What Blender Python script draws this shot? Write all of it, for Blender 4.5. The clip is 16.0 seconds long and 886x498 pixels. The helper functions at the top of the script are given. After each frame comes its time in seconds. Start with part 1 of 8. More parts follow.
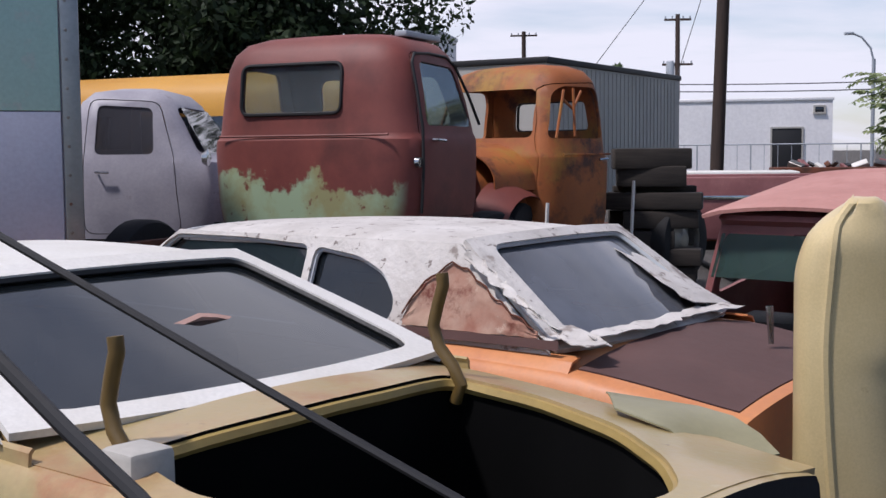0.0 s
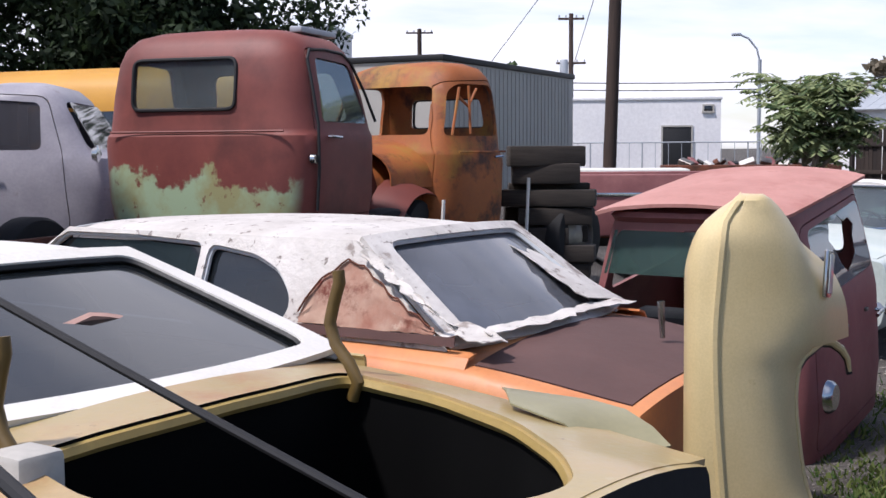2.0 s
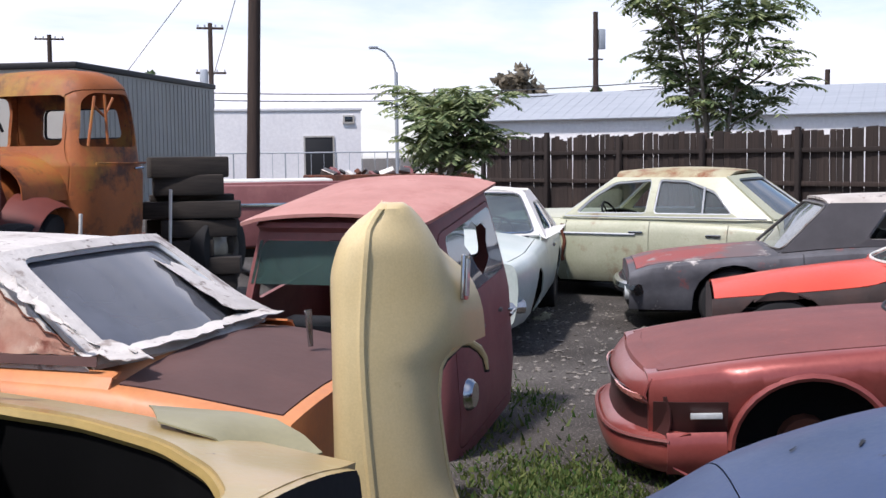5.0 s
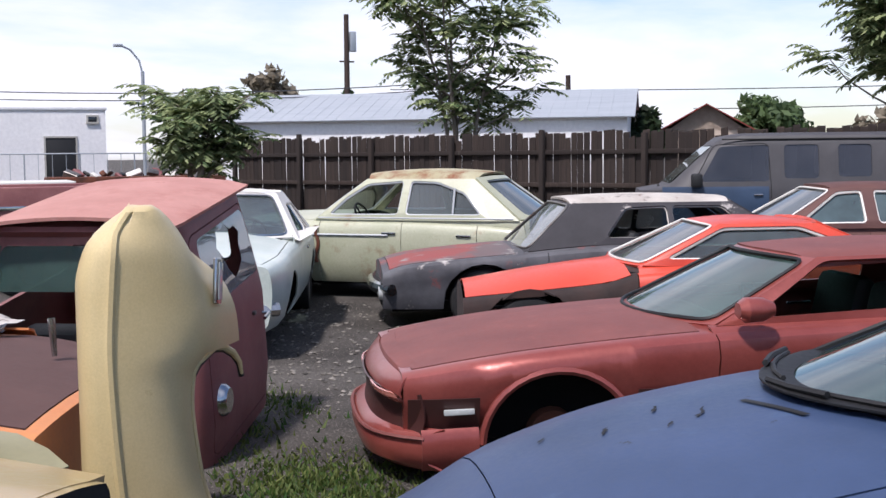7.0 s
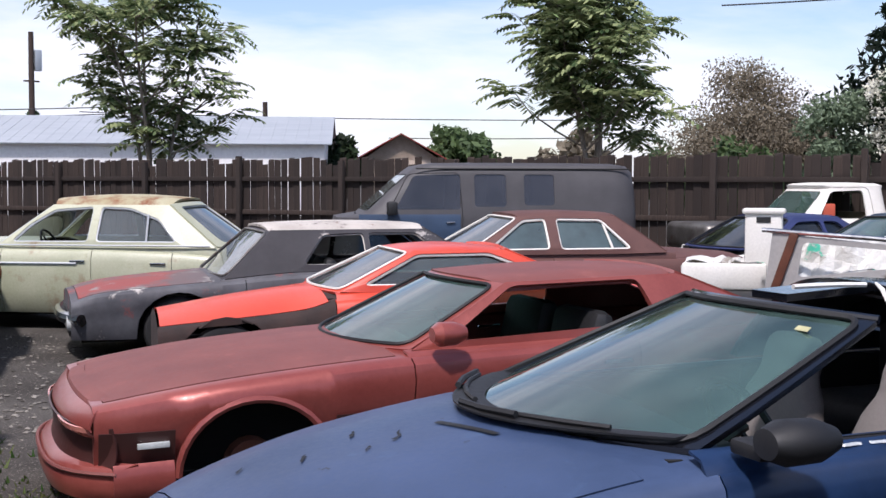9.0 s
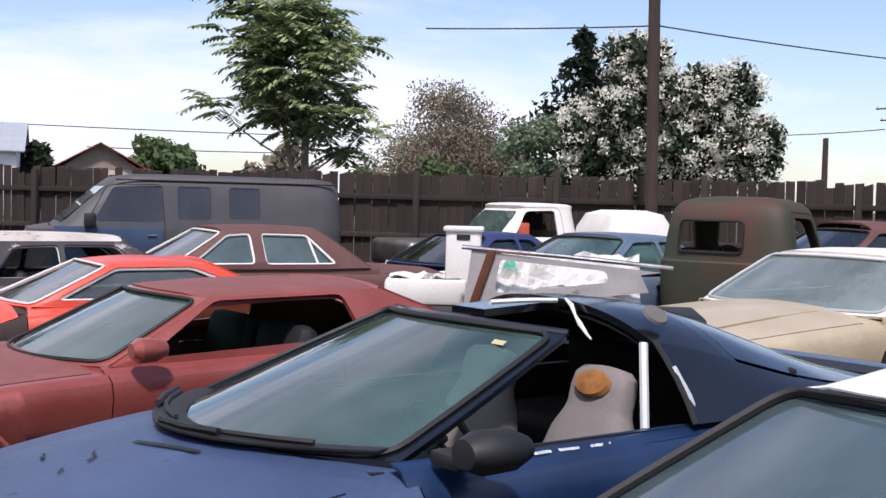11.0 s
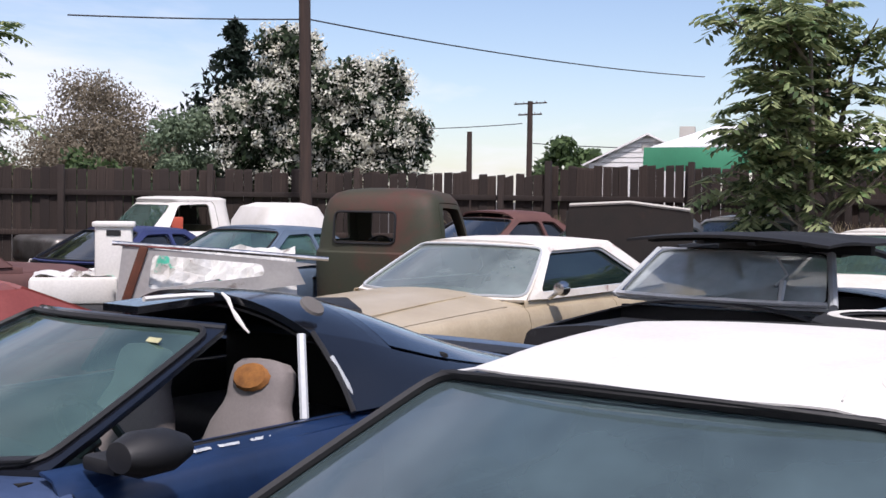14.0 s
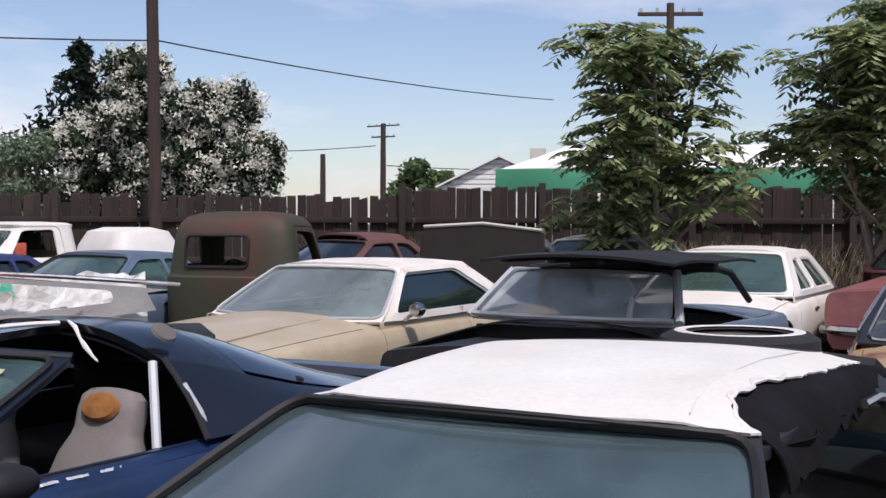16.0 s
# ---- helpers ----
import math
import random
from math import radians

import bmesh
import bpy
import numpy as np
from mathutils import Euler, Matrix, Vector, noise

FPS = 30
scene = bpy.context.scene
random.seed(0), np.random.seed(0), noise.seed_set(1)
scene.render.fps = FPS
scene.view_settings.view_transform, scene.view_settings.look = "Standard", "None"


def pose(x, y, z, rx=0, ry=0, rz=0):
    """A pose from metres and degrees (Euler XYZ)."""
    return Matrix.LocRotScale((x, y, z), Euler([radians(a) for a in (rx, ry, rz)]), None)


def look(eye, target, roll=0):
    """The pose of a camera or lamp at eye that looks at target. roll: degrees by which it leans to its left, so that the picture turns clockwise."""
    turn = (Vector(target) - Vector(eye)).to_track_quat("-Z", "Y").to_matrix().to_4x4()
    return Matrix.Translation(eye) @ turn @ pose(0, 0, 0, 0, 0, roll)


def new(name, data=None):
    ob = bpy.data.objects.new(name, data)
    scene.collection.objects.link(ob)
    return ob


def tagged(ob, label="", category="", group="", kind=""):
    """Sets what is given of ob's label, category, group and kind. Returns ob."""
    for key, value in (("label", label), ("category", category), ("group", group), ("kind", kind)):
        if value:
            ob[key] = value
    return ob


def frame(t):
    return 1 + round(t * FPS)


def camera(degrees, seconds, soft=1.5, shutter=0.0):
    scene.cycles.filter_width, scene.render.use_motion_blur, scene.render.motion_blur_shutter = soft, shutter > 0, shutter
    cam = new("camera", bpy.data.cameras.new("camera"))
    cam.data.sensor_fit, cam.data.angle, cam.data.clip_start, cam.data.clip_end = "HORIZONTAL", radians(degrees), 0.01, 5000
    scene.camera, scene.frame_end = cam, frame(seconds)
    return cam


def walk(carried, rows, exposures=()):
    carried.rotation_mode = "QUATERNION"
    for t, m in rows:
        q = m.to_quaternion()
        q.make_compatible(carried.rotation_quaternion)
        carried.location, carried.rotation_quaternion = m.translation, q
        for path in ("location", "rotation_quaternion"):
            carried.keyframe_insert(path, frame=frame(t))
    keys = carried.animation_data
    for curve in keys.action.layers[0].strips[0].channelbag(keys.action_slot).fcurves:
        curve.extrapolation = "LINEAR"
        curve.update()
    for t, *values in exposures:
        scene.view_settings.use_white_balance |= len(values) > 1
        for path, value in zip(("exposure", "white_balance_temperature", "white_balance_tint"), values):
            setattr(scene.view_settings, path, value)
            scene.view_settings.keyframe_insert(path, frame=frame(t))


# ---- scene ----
# ---------------------------------------------------------------- camera
EYE = 1.72
TURNS = (
(0.0, -7.685, -4.523, -0.526),
    (0.5, -7.984, -4.506, -0.596),
    (1.0, -7.324, -4.540, -0.684),
    (1.5, -4.902, -4.683, -0.502),
    (2.0, -2.766, -4.701, -0.321),
    (2.5, -0.000, -4.800, 0.000),
    (3.0, 2.887, -4.916, 0.357),
    (3.5, 5.592, -4.938, 0.629),
    (4.0, 8.538, -4.758, 0.418),
    (6.5, 22.246, -4.200, -1.136),
    (7.0, 25.604, -4.384, -0.537),
    (7.5, 29.302, -4.141, -0.328),
    (8.0, 33.657, -4.301, 0.035),
    (8.5, 36.721, -4.018, 0.104),
    (9.0, 39.882, -3.152, 0.147),
    (11.5, 57.032, -2.343, 1.506),
    (12.0, 60.054, -2.436, 1.249),
    (12.5, 62.787, -2.569, 0.770),
    (13.0, 65.039, -2.503, 0.734),
    (13.5, 67.686, -2.325, 0.681),
    (14.0, 69.987, -2.288, 0.764),
    (14.5, 71.913, -2.180, 0.576),
    (15.0, 73.365, -1.925, 0.449),
    (15.5, 74.961, -1.522, 0.247),
    (16.0, 76.849, -1.185, 0.193),
)
cam = camera(40.24, 16.0, soft=1.5)
walk(cam, [(t, pose(0, 0, EYE, 0, 0, -az) @ pose(0, 0, 0, 90 + tilt, 0, 0) @ pose(0, 0, 0, 0, 0, roll))
           for t, az, tilt, roll in TURNS],
     exposures=[(0.0, 0.05, 6150, 19), (2.5, 0.52, 6200, 18), (4.0, 0.54, 6200, 18), (6.5, 0.44, 6200, 18), (9.0, 0.46, 6200, 19), (12.5, 0.46, 6300, 21), (14.5, 0.31, 6300, 21), (16.0, 0.14, 6300, 21)])

# ---------------------------------------------------------------- daylight
SUN_EL, SUN_AZ = 60.0, 235.0     # height, and compass bearing clockwise from +y
world = bpy.data.worlds.new("sky")
scene.world = world
world.use_nodes = True
wn, wl = world.node_tree.nodes, world.node_tree.links
wn.clear()
w_out = wn.new("ShaderNodeOutputWorld")
w_bg = wn.new("ShaderNodeBackground")
w_sky = wn.new("ShaderNodeTexSky")
w_sky.sky_type = "NISHITA"
w_sky.sun_disc = False
w_sky.sun_elevation = radians(SUN_EL)
w_sky.sun_rotation = radians(SUN_AZ)
w_sky.air_density, w_sky.dust_density, w_sky.ozone_density = 1.0, 0.6, 1.2
w_bg.inputs["Strength"].default_value = 0.11
# thin cloud sheets over the blue
w_co = wn.new("ShaderNodeTexCoord")
w_sep = wn.new("ShaderNodeSeparateXYZ")
w_add = wn.new("ShaderNodeMath"); w_add.operation = "ADD"; w_add.inputs[1].default_value = 0.16
w_dx = wn.new("ShaderNodeMath"); w_dx.operation = "DIVIDE"
w_dy = wn.new("ShaderNodeMath"); w_dy.operation = "DIVIDE"
w_com = wn.new("ShaderNodeCombineXYZ")
w_noi = wn.new("ShaderNodeTexNoise")
w_noi.inputs["Scale"].default_value = 0.62
w_noi.inputs["Detail"].default_value = 7.0
w_noi.inputs["Roughness"].default_value = 0.55
w_noi.inputs["Distortion"].default_value = 0.35
w_ramp = wn.new("ShaderNodeValToRGB")
w_ramp.color_ramp.elements[0].position = 0.42
w_ramp.color_ramp.elements[1].position = 0.64
w_mix = wn.new("ShaderNodeMix"); w_mix.data_type = "RGBA"
w_mix.inputs["B"].default_value = (7.3, 7.45, 7.9, 1)
wl.new(w_co.outputs["Generated"], w_sep.inputs[0])
wl.new(w_sep.outputs["Z"], w_add.inputs[0])
wl.new(w_sep.outputs["X"], w_dx.inputs[0]); wl.new(w_add.outputs[0], w_dx.inputs[1])
wl.new(w_sep.outputs["Y"], w_dy.inputs[0]); wl.new(w_add.outputs[0], w_dy.inputs[1])
wl.new(w_dx.outputs[0], w_com.inputs[0]); wl.new(w_dy.outputs[0], w_com.inputs[1])
wl.new(w_com.outputs[0], w_noi.inputs["Vector"])
# the overcast thickens towards one side of the sky
w_dot = wn.new("ShaderNodeVectorMath"); w_dot.operation = "DOT_PRODUCT"
w_dot.inputs[1].default_value = (-0.62, 0.76, 0.0)
w_bias = wn.new("ShaderNodeMath"); w_bias.operation = "MULTIPLY_ADD"
w_bias.inputs[1].default_value = 0.17; w_bias.inputs[2].default_value = 0.0
w_sum = wn.new("ShaderNodeMath"); w_sum.operation = "ADD"
wl.new(w_co.outputs["Generated"], w_dot.inputs[0])
wl.new(w_dot.outputs["Value"], w_bias.inputs[0])
wl.new(w_noi.outputs["Fac"], w_sum.inputs[0]); wl.new(w_bias.outputs[0], w_sum.inputs[1])
wl.new(w_sum.outputs[0], w_ramp.inputs[0])
wl.new(w_ramp.outputs[0], w_mix.inputs["Factor"])
wl.new(w_sky.outputs[0], w_mix.inputs["A"])
wl.new(w_mix.outputs["Result"], w_bg.inputs["Color"])
wl.new(w_bg.outputs[0], w_out.inputs[0])

sun = new("sun", bpy.data.lights.new("sun", "SUN"))
sun.data.energy = 3.7
sun.data.angle = radians(4.0)
sun.data.color = (1.0, 0.96, 0.90)
sun_from = Vector((math.sin(radians(SUN_AZ)) * math.cos(radians(SUN_EL)), math.cos(radians(SUN_AZ)) * math.cos(radians(SUN_EL)), math.sin(radians(SUN_EL))))
sun.matrix_world = look(sun_from * 60, (0, 0, 0))

# ---------------------------------------------------------------- materials
def rgb(h):
    """Linear colour from a hex string of the display colour."""
    c = [int(h[i:i + 2], 16) / 255 for i in (0, 2, 4)]
    return tuple(((v + 0.055) / 1.055) ** 2.4 if v > 0.04 else v / 12.92 for v in c) + (1.0,)


def nodes_of(name):
    m = bpy.data.materials.new(name)
    m.use_nodes = True
    nt = m.node_tree
    return m, nt, nt.nodes["Principled BSDF"]


def noise_ramp(nt, scale, lo, hi, detail=6.0, coord="Object", stretch=None, rough=0.6):
    co = nt.nodes.new("ShaderNodeTexCoord")
    tex = nt.nodes.new("ShaderNodeTexNoise")
    tex.inputs["Scale"].default_value = scale
    tex.inputs["Detail"].default_value = detail
    tex.inputs["Roughness"].default_value = rough
    out = co.outputs[coord]
    if stretch:
        mp = nt.nodes.new("ShaderNodeMapping")
        mp.inputs["Scale"].default_value = stretch
        nt.links.new(out, mp.inputs[0])
        out = mp.outputs[0]
    nt.links.new(out, tex.inputs["Vector"])
    r = nt.nodes.new("ShaderNodeValToRGB")
    r.color_ramp.elements[0].position = lo
    r.color_ramp.elements[1].position = hi
    nt.links.new(tex.outputs["Fac"], r.inputs[0])
    return r.outputs[0], tex.outputs["Fac"]


def mix_in(nt, fac, a, b):
    """a and b: a socket or a colour."""
    mx = nt.nodes.new("ShaderNodeMix")
    mx.data_type = "RGBA"
    nt.links.new(fac, mx.inputs["Factor"]) if hasattr(fac, "node") else setattr(mx.inputs["Factor"], "default_value", fac)
    for s, v in (("A", a), ("B", b)):
        if hasattr(v, "node"):
            nt.links.new(v, mx.inputs[s])
        else:
            mx.inputs[s].default_value = v
    return mx.outputs["Result"]


def bumped(nt, bsdf, height, strength=0.2, dist=0.01):
    b = nt.nodes.new("ShaderNodeBump")
    b.inputs["Strength"].default_value = strength
    b.inputs["Distance"].default_value = dist
    nt.links.new(height, b.inputs["Height"])
    nt.links.new(b.outputs[0], bsdf.inputs["Normal"])


def surface(name, base, second=None, patches=(), rough=0.5, metal=0.0, scale=3.0, grain=40.0, bump=0.15,
            coat=0.0, stretch=None, dist=0.004, spec=0.5):
    """Base colour that drifts to a second one, then patches (colour, scale, low, high) laid over, fine grain and relief."""
    m, nt, bs = nodes_of(name)
    base = rgb(base) if isinstance(base, str) else base
    second = tuple(c * 0.72 for c in base[:3]) + (1,) if second is None else (rgb(second) if isinstance(second, str) else second)
    f, _ = noise_ramp(nt, scale, 0.32, 0.68, stretch=stretch)
    col = mix_in(nt, f, base, second)
    for c, s, lo, hi in patches:
        f, _ = noise_ramp(nt, s, lo, hi, 8.0, rough=0.68)
        col = mix_in(nt, f, col, rgb(c))
    g, graw = noise_ramp(nt, grain, 0.3, 0.7, 4.0, stretch=stretch)
    dark = nt.nodes.new("ShaderNodeMix"); dark.data_type = "RGBA"; dark.blend_type = "MULTIPLY"
    dark.inputs["Factor"].default_value = 0.13
    nt.links.new(col, dark.inputs["A"]); nt.links.new(g, dark.inputs["B"])
    nt.links.new(dark.outputs["Result"], bs.inputs["Base Color"])
    rr = nt.nodes.new("ShaderNodeMapRange")
    rr.inputs["To Min"].default_value = max(0.02, rough - 0.1)
    rr.inputs["To Max"].default_value = min(1.0, rough + 0.12)
    nt.links.new(graw, rr.inputs["Value"])
    nt.links.new(rr.outputs[0], bs.inputs["Roughness"])
    bs.inputs["Metallic"].default_value = metal
    bs.inputs["Specular IOR Level"].default_value = spec
    if coat:
        bs.inputs["Coat Weight"].default_value = coat
        bs.inputs["Coat Roughness"].default_value = 0.12
    if bump:
        bumped(nt, bs, graw, bump, dist)
    return m


def glass(name, tint, haze, haze_col="9aa6a8", rough=0.03):
    """Dusty car glass: tinted see-through, mirror gloss by Fresnel, a film of dust. Where noted, the film imitates
    reflections or brightness.
    """
    m = bpy.data.materials.new(name)
    m.use_nodes = True
    nt = m.node_tree
    nt.nodes.clear()
    out = nt.nodes.new("ShaderNodeOutputMaterial")
    tr = nt.nodes.new("ShaderNodeBsdfTransparent")
    tr.inputs[0].default_value = rgb(tint)
    gl = nt.nodes.new("ShaderNodeBsdfGlossy")
    gl.inputs["Roughness"].default_value = rough
    di = nt.nodes.new("ShaderNodeBsdfDiffuse")
    di.inputs[0].default_value = rgb(haze_col)
    f, _ = noise_ramp(nt, 1.6, 0.05, 0.95, 4.0)
    mr = nt.nodes.new("ShaderNodeMath"); mr.operation = "MULTIPLY"; mr.inputs[1].default_value = haze * 2
    nt.links.new(f, mr.inputs[0])
    m1 = nt.nodes.new("ShaderNodeMixShader")
    nt.links.new(mr.outputs[0], m1.inputs[0]); nt.links.new(tr.outputs[0], m1.inputs[1]); nt.links.new(di.outputs[0], m1.inputs[2])
    lw = nt.nodes.new("ShaderNodeLayerWeight")
    lw.inputs[0].default_value = 0.5
    pw = nt.nodes.new("ShaderNodeMath"); pw.operation = "POWER"; pw.inputs[1].default_value = 3.2
    nt.links.new(lw.outputs["Facing"], pw.inputs[0])
    fr = nt.nodes.new("ShaderNodeMapRange")
    fr.inputs["To Min"].default_value = 0.07
    fr.inputs["To Max"].default_value = 0.95
    nt.links.new(pw.outputs[0], fr.inputs["Value"])
    m2 = nt.nodes.new("ShaderNodeMixShader")
    nt.links.new(fr.outputs[0], m2.inputs[0]); nt.links.new(m1.outputs[0], m2.inputs[1]); nt.links.new(gl.outputs[0], m2.inputs[2])
    nt.links.new(m2.outputs[0], out.inputs[0])
    return m


RUBBER = surface("rubber", "1c1c1d", rough=0.85, grain=60)
BLACK = surface("black_trim", "141416", rough=0.6)
# near-black for hollows: the shade inside is put into the colour
DARK = surface("inside_shade", "0d0d0e", rough=0.95, bump=0.0)
CHROME = surface("chrome", "c8cacc", "9a9894", rough=0.18, metal=1.0, bump=0.03, patches=[("6a4a36", 9, 0.66, 0.8)])
STEEL = surface("worn_steel", "8b8884", "5f5a55", rough=0.45, metal=0.8, patches=[("6b3d28", 6, 0.58, 0.75)])
RUST = surface("rust", "6b3a26", "3e2418", rough=0.9, grain=70, bump=0.4)
GLASS = glass("dusty_glass", "8ea5a2", 0.16)
GLASS_DARK = glass("tinted_glass", "3a4450", 0.07, "5a6670")
GLASS_TEAL = glass("teal_glass", "6c9288", 0.17, "86aca4")
GLASS_CLEAR = glass("clear_glass", "c8d4d2", 0.14)
GLASS_HAZY = glass("hazy_glass", "b4c0c0", 0.42, "98a2a4")
# teal haze colour stands in for reflections on the pane
GLASS_SHEEN = glass("teal_sheen_glass", "54666e", 0.25, "7f989c")
GLASS_PALE = glass("pale_teal_glass", "9ab4ae", 0.32, "a9b8b4")
ALLOY = surface("dull_aluminium_trim", "b4b8ba", "9ca0a2", rough=0.4)
GLASS_VAN = glass("dusty_van_glass", "7c7c80", 0.24, "6c6a6e")
# haze is partly real, partly the bright view behind put into the colour
GLASS_MILKY = glass("milky_glass", "d2d8d6", 0.70, "a2acae")
BRIGHT = surface("bright_trim", "bcbec0", "a8aaac", rough=0.35, metal=0.35, bump=0.02)
SEAT_GREY = surface("grey_cloth", "6f6b68", "57534f", rough=0.95, grain=90)
SEAT_TAN = surface("tan_vinyl", "6a5a46", "4c3f31", rough=0.7)
SEAT_BLACK = surface("black_vinyl", "1b1b1d", rough=0.6)
LAMP_GLASS = surface("lamp_glass", "c9ccca", "8f938f", rough=0.15, coat=0.5)

# ---------------------------------------------------------------- mesh tools
def part(name, bm, mat, parent=None, label="", smooth=True):
    """One bmesh as one mesh object, under a thing or under a part."""
    me = bpy.data.meshes.new(name)
    bmesh.ops.recalc_face_normals(bm, faces=bm.faces)
    bm.to_mesh(me)
    bm.free()
    if smooth:
        me.polygons.foreach_set("use_smooth", [True] * len(me.polygons))
        me.set_sharp_from_angle(angle=radians(38))
    if mat:
        me.materials.append(mat)
    ob = new(name, me)
    if parent:
        ob.parent = parent
    if label:
        ob["label"] = label
    return ob


def thing(name, m, label, category, group="", kind=""):
    ob = new(name)
    ob.empty_display_size = 0.3
    ob.matrix_world = m
    return tagged(ob, label, category, group, kind)


def at(pts, x):
    """Smooth interpolation in a short table of (x, value), rising or falling in x."""
    p = sorted(pts)
    if x <= p[0][0]:
        return p[0][1]
    if x >= p[-1][0]:
        return p[-1][1]
    for i in range(len(p) - 1):
        if x <= p[i + 1][0]:
            x0, y0 = p[i]
            x1, y1 = p[i + 1]
            h = x1 - x0
            def slope(k):
                if k <= 0 or k >= len(p) - 1:
                    return None
                a = (p[k][1] - p[k - 1][1]) / max(1e-6, p[k][0] - p[k - 1][0])
                b = (p[k + 1][1] - p[k][1]) / max(1e-6, p[k + 1][0] - p[k][0])
                return 0.0 if a * b <= 0 else 2 * a * b / (a + b)
            sec = (y1 - y0) / max(1e-6, h)
            m0, m1 = slope(i), slope(i + 1)
            m0 = sec if m0 is None else m0
            m1 = sec if m1 is None else m1
            t = (x - x0) / max(1e-6, h)
            return ((2 * t ** 3 - 3 * t ** 2 + 1) * y0 + (t ** 3 - 2 * t ** 2 + t) * h * m0
                    + (-2 * t ** 3 + 3 * t ** 2) * y1 + (t ** 3 - t ** 2) * h * m1)


def steps(a, b, d):
    n = max(1, int(round(abs(b - a) / d)))
    return [a + (b - a) * i / n for i in range(n + 1)]


def grid(bm, rows, closed=False):
    """Quads between rows of points of one length."""
    vs = [[bm.verts.new(p) for p in r] for r in rows]
    n = len(vs[0])
    for a, b in zip(vs, vs[1:]):
        for j in range(n if closed else n - 1):
            k = (j + 1) % n
            try:
                bm.faces.new((a[j], a[k], b[k], b[j]))
            except ValueError:
                pass
    return vs


def sheet(rows, thick=0.0):
    bm = bmesh.new()
    grid(bm, rows)
    bmesh.ops.remove_doubles(bm, verts=bm.verts, dist=1e-5)
    if thick:
        bmesh.ops.recalc_face_normals(bm, faces=bm.faces)
        bmesh.ops.solidify(bm, geom=bm.faces[:], thickness=thick)
    return bm


def box(bm, x0, x1, y0, y1, z0, z1, bev=0.0, seg=2, m=None):
    r = bmesh.ops.create_cube(bm, size=1.0)
    vs = r["verts"]
    for v in vs:
        v.co = Vector((x0 + (v.co.x + 0.5) * (x1 - x0), y0 + (v.co.y + 0.5) * (y1 - y0), z0 + (v.co.z + 0.5) * (z1 - z0)))
    if bev:
        es = list({e for v in vs for e in v.link_edges})
        r = bmesh.ops.bevel(bm, geom=es, offset=bev, segments=seg, affect="EDGES", profile=0.5)
        vs = list({v for f in r["faces"] for v in f.verts} | {v for v in vs if v.is_valid})
    if m is not None:
        for v in vs:
            v.co = m @ v.co
    return vs


def boxed(x0, x1, y0, y1, z0, z1, bev=0.0, seg=2, m=None):
    bm = bmesh.new()
    box(bm, x0, x1, y0, y1, z0, z1, bev, seg, m)
    return bm


def tube(path, r, sides=6, closed=False, flat=1.0, bm=None):
    """A round bar along a line of points."""
    bm = bm or bmesh.new()
    pts = [Vector(p) for p in path]
    rings = []
    n = len(pts)
    for i, p in enumerate(pts):
        a = pts[i - 1] if i or closed else p
        b = pts[(i + 1) % n] if i < n - 1 or closed else p
        d = (b - a).normalized() if (b - a).length > 1e-9 else Vector((0, 0, 1))
        if i == 0:
            up = Vector((0, 0, 1)) if abs(d.z) < 0.9 else Vector((1, 0, 0))
            u = d.cross(up).normalized()
        else:
            u = (u - d * u.dot(d)).normalized()
        w = u.cross(d).normalized()
        rr = r[i] if isinstance(r, (list, tuple)) else r
        rings.append([bm.verts.new(p + u * rr * math.cos(2 * math.pi * k / sides) + w * rr * flat * math.sin(2 * math.pi * k / sides)) for k in range(sides)])
    m = n if closed else n - 1
    for i in range(m):
        a, b = rings[i], rings[(i + 1) % n]
        for k in range(sides):
            bm.faces.new((a[k], a[(k + 1) % sides], b[(k + 1) % sides], b[k]))
    if not closed:
        bm.faces.new(rings[0][::-1])
        bm.faces.new(rings[-1])
    return bm


def lathe(profile, axis_m, n=24):
    """profile: (radius, along) turned round the local y axis of axis_m."""
    bm = bmesh.new()
    rows = [[axis_m @ Vector((r * math.cos(2 * math.pi * k / n), a, r * math.sin(2 * math.pi * k / n))) for k in range(n)] for r, a in profile]
    grid(bm, rows, closed=True)
    bmesh.ops.remove_doubles(bm, verts=bm.verts, dist=1e-5)
    return bm


def rounded(poly, r, seg=4):
    """A polygon with its corners rounded."""
    out = []
    n = len(poly)
    for i in range(n):
        p, a, b = Vector(poly[i]), Vector(poly[i - 1]), Vector(poly[(i + 1) % n])
        ra = min(r, (a - p).length * 0.45)
        rb = min(r, (b - p).length * 0.45)
        s, e = p + (a - p).normalized() * ra, p + (b - p).normalized() * rb
        for k in range(seg + 1):
            t = k / seg
            out.append(tuple(s * (1 - t) ** 2 + p * 2 * t * (1 - t) + e * t ** 2))
    return out


def dense(poly, d=0.12):
    out = []
    n = len(poly)
    for i in range(n):
        a, b = Vector(poly[i]), Vector(poly[(i + 1) % n])
        k = max(1, int((b - a).length / d))
        out += [tuple(a.lerp(b, j / k)) for j in range(k)]
    return out


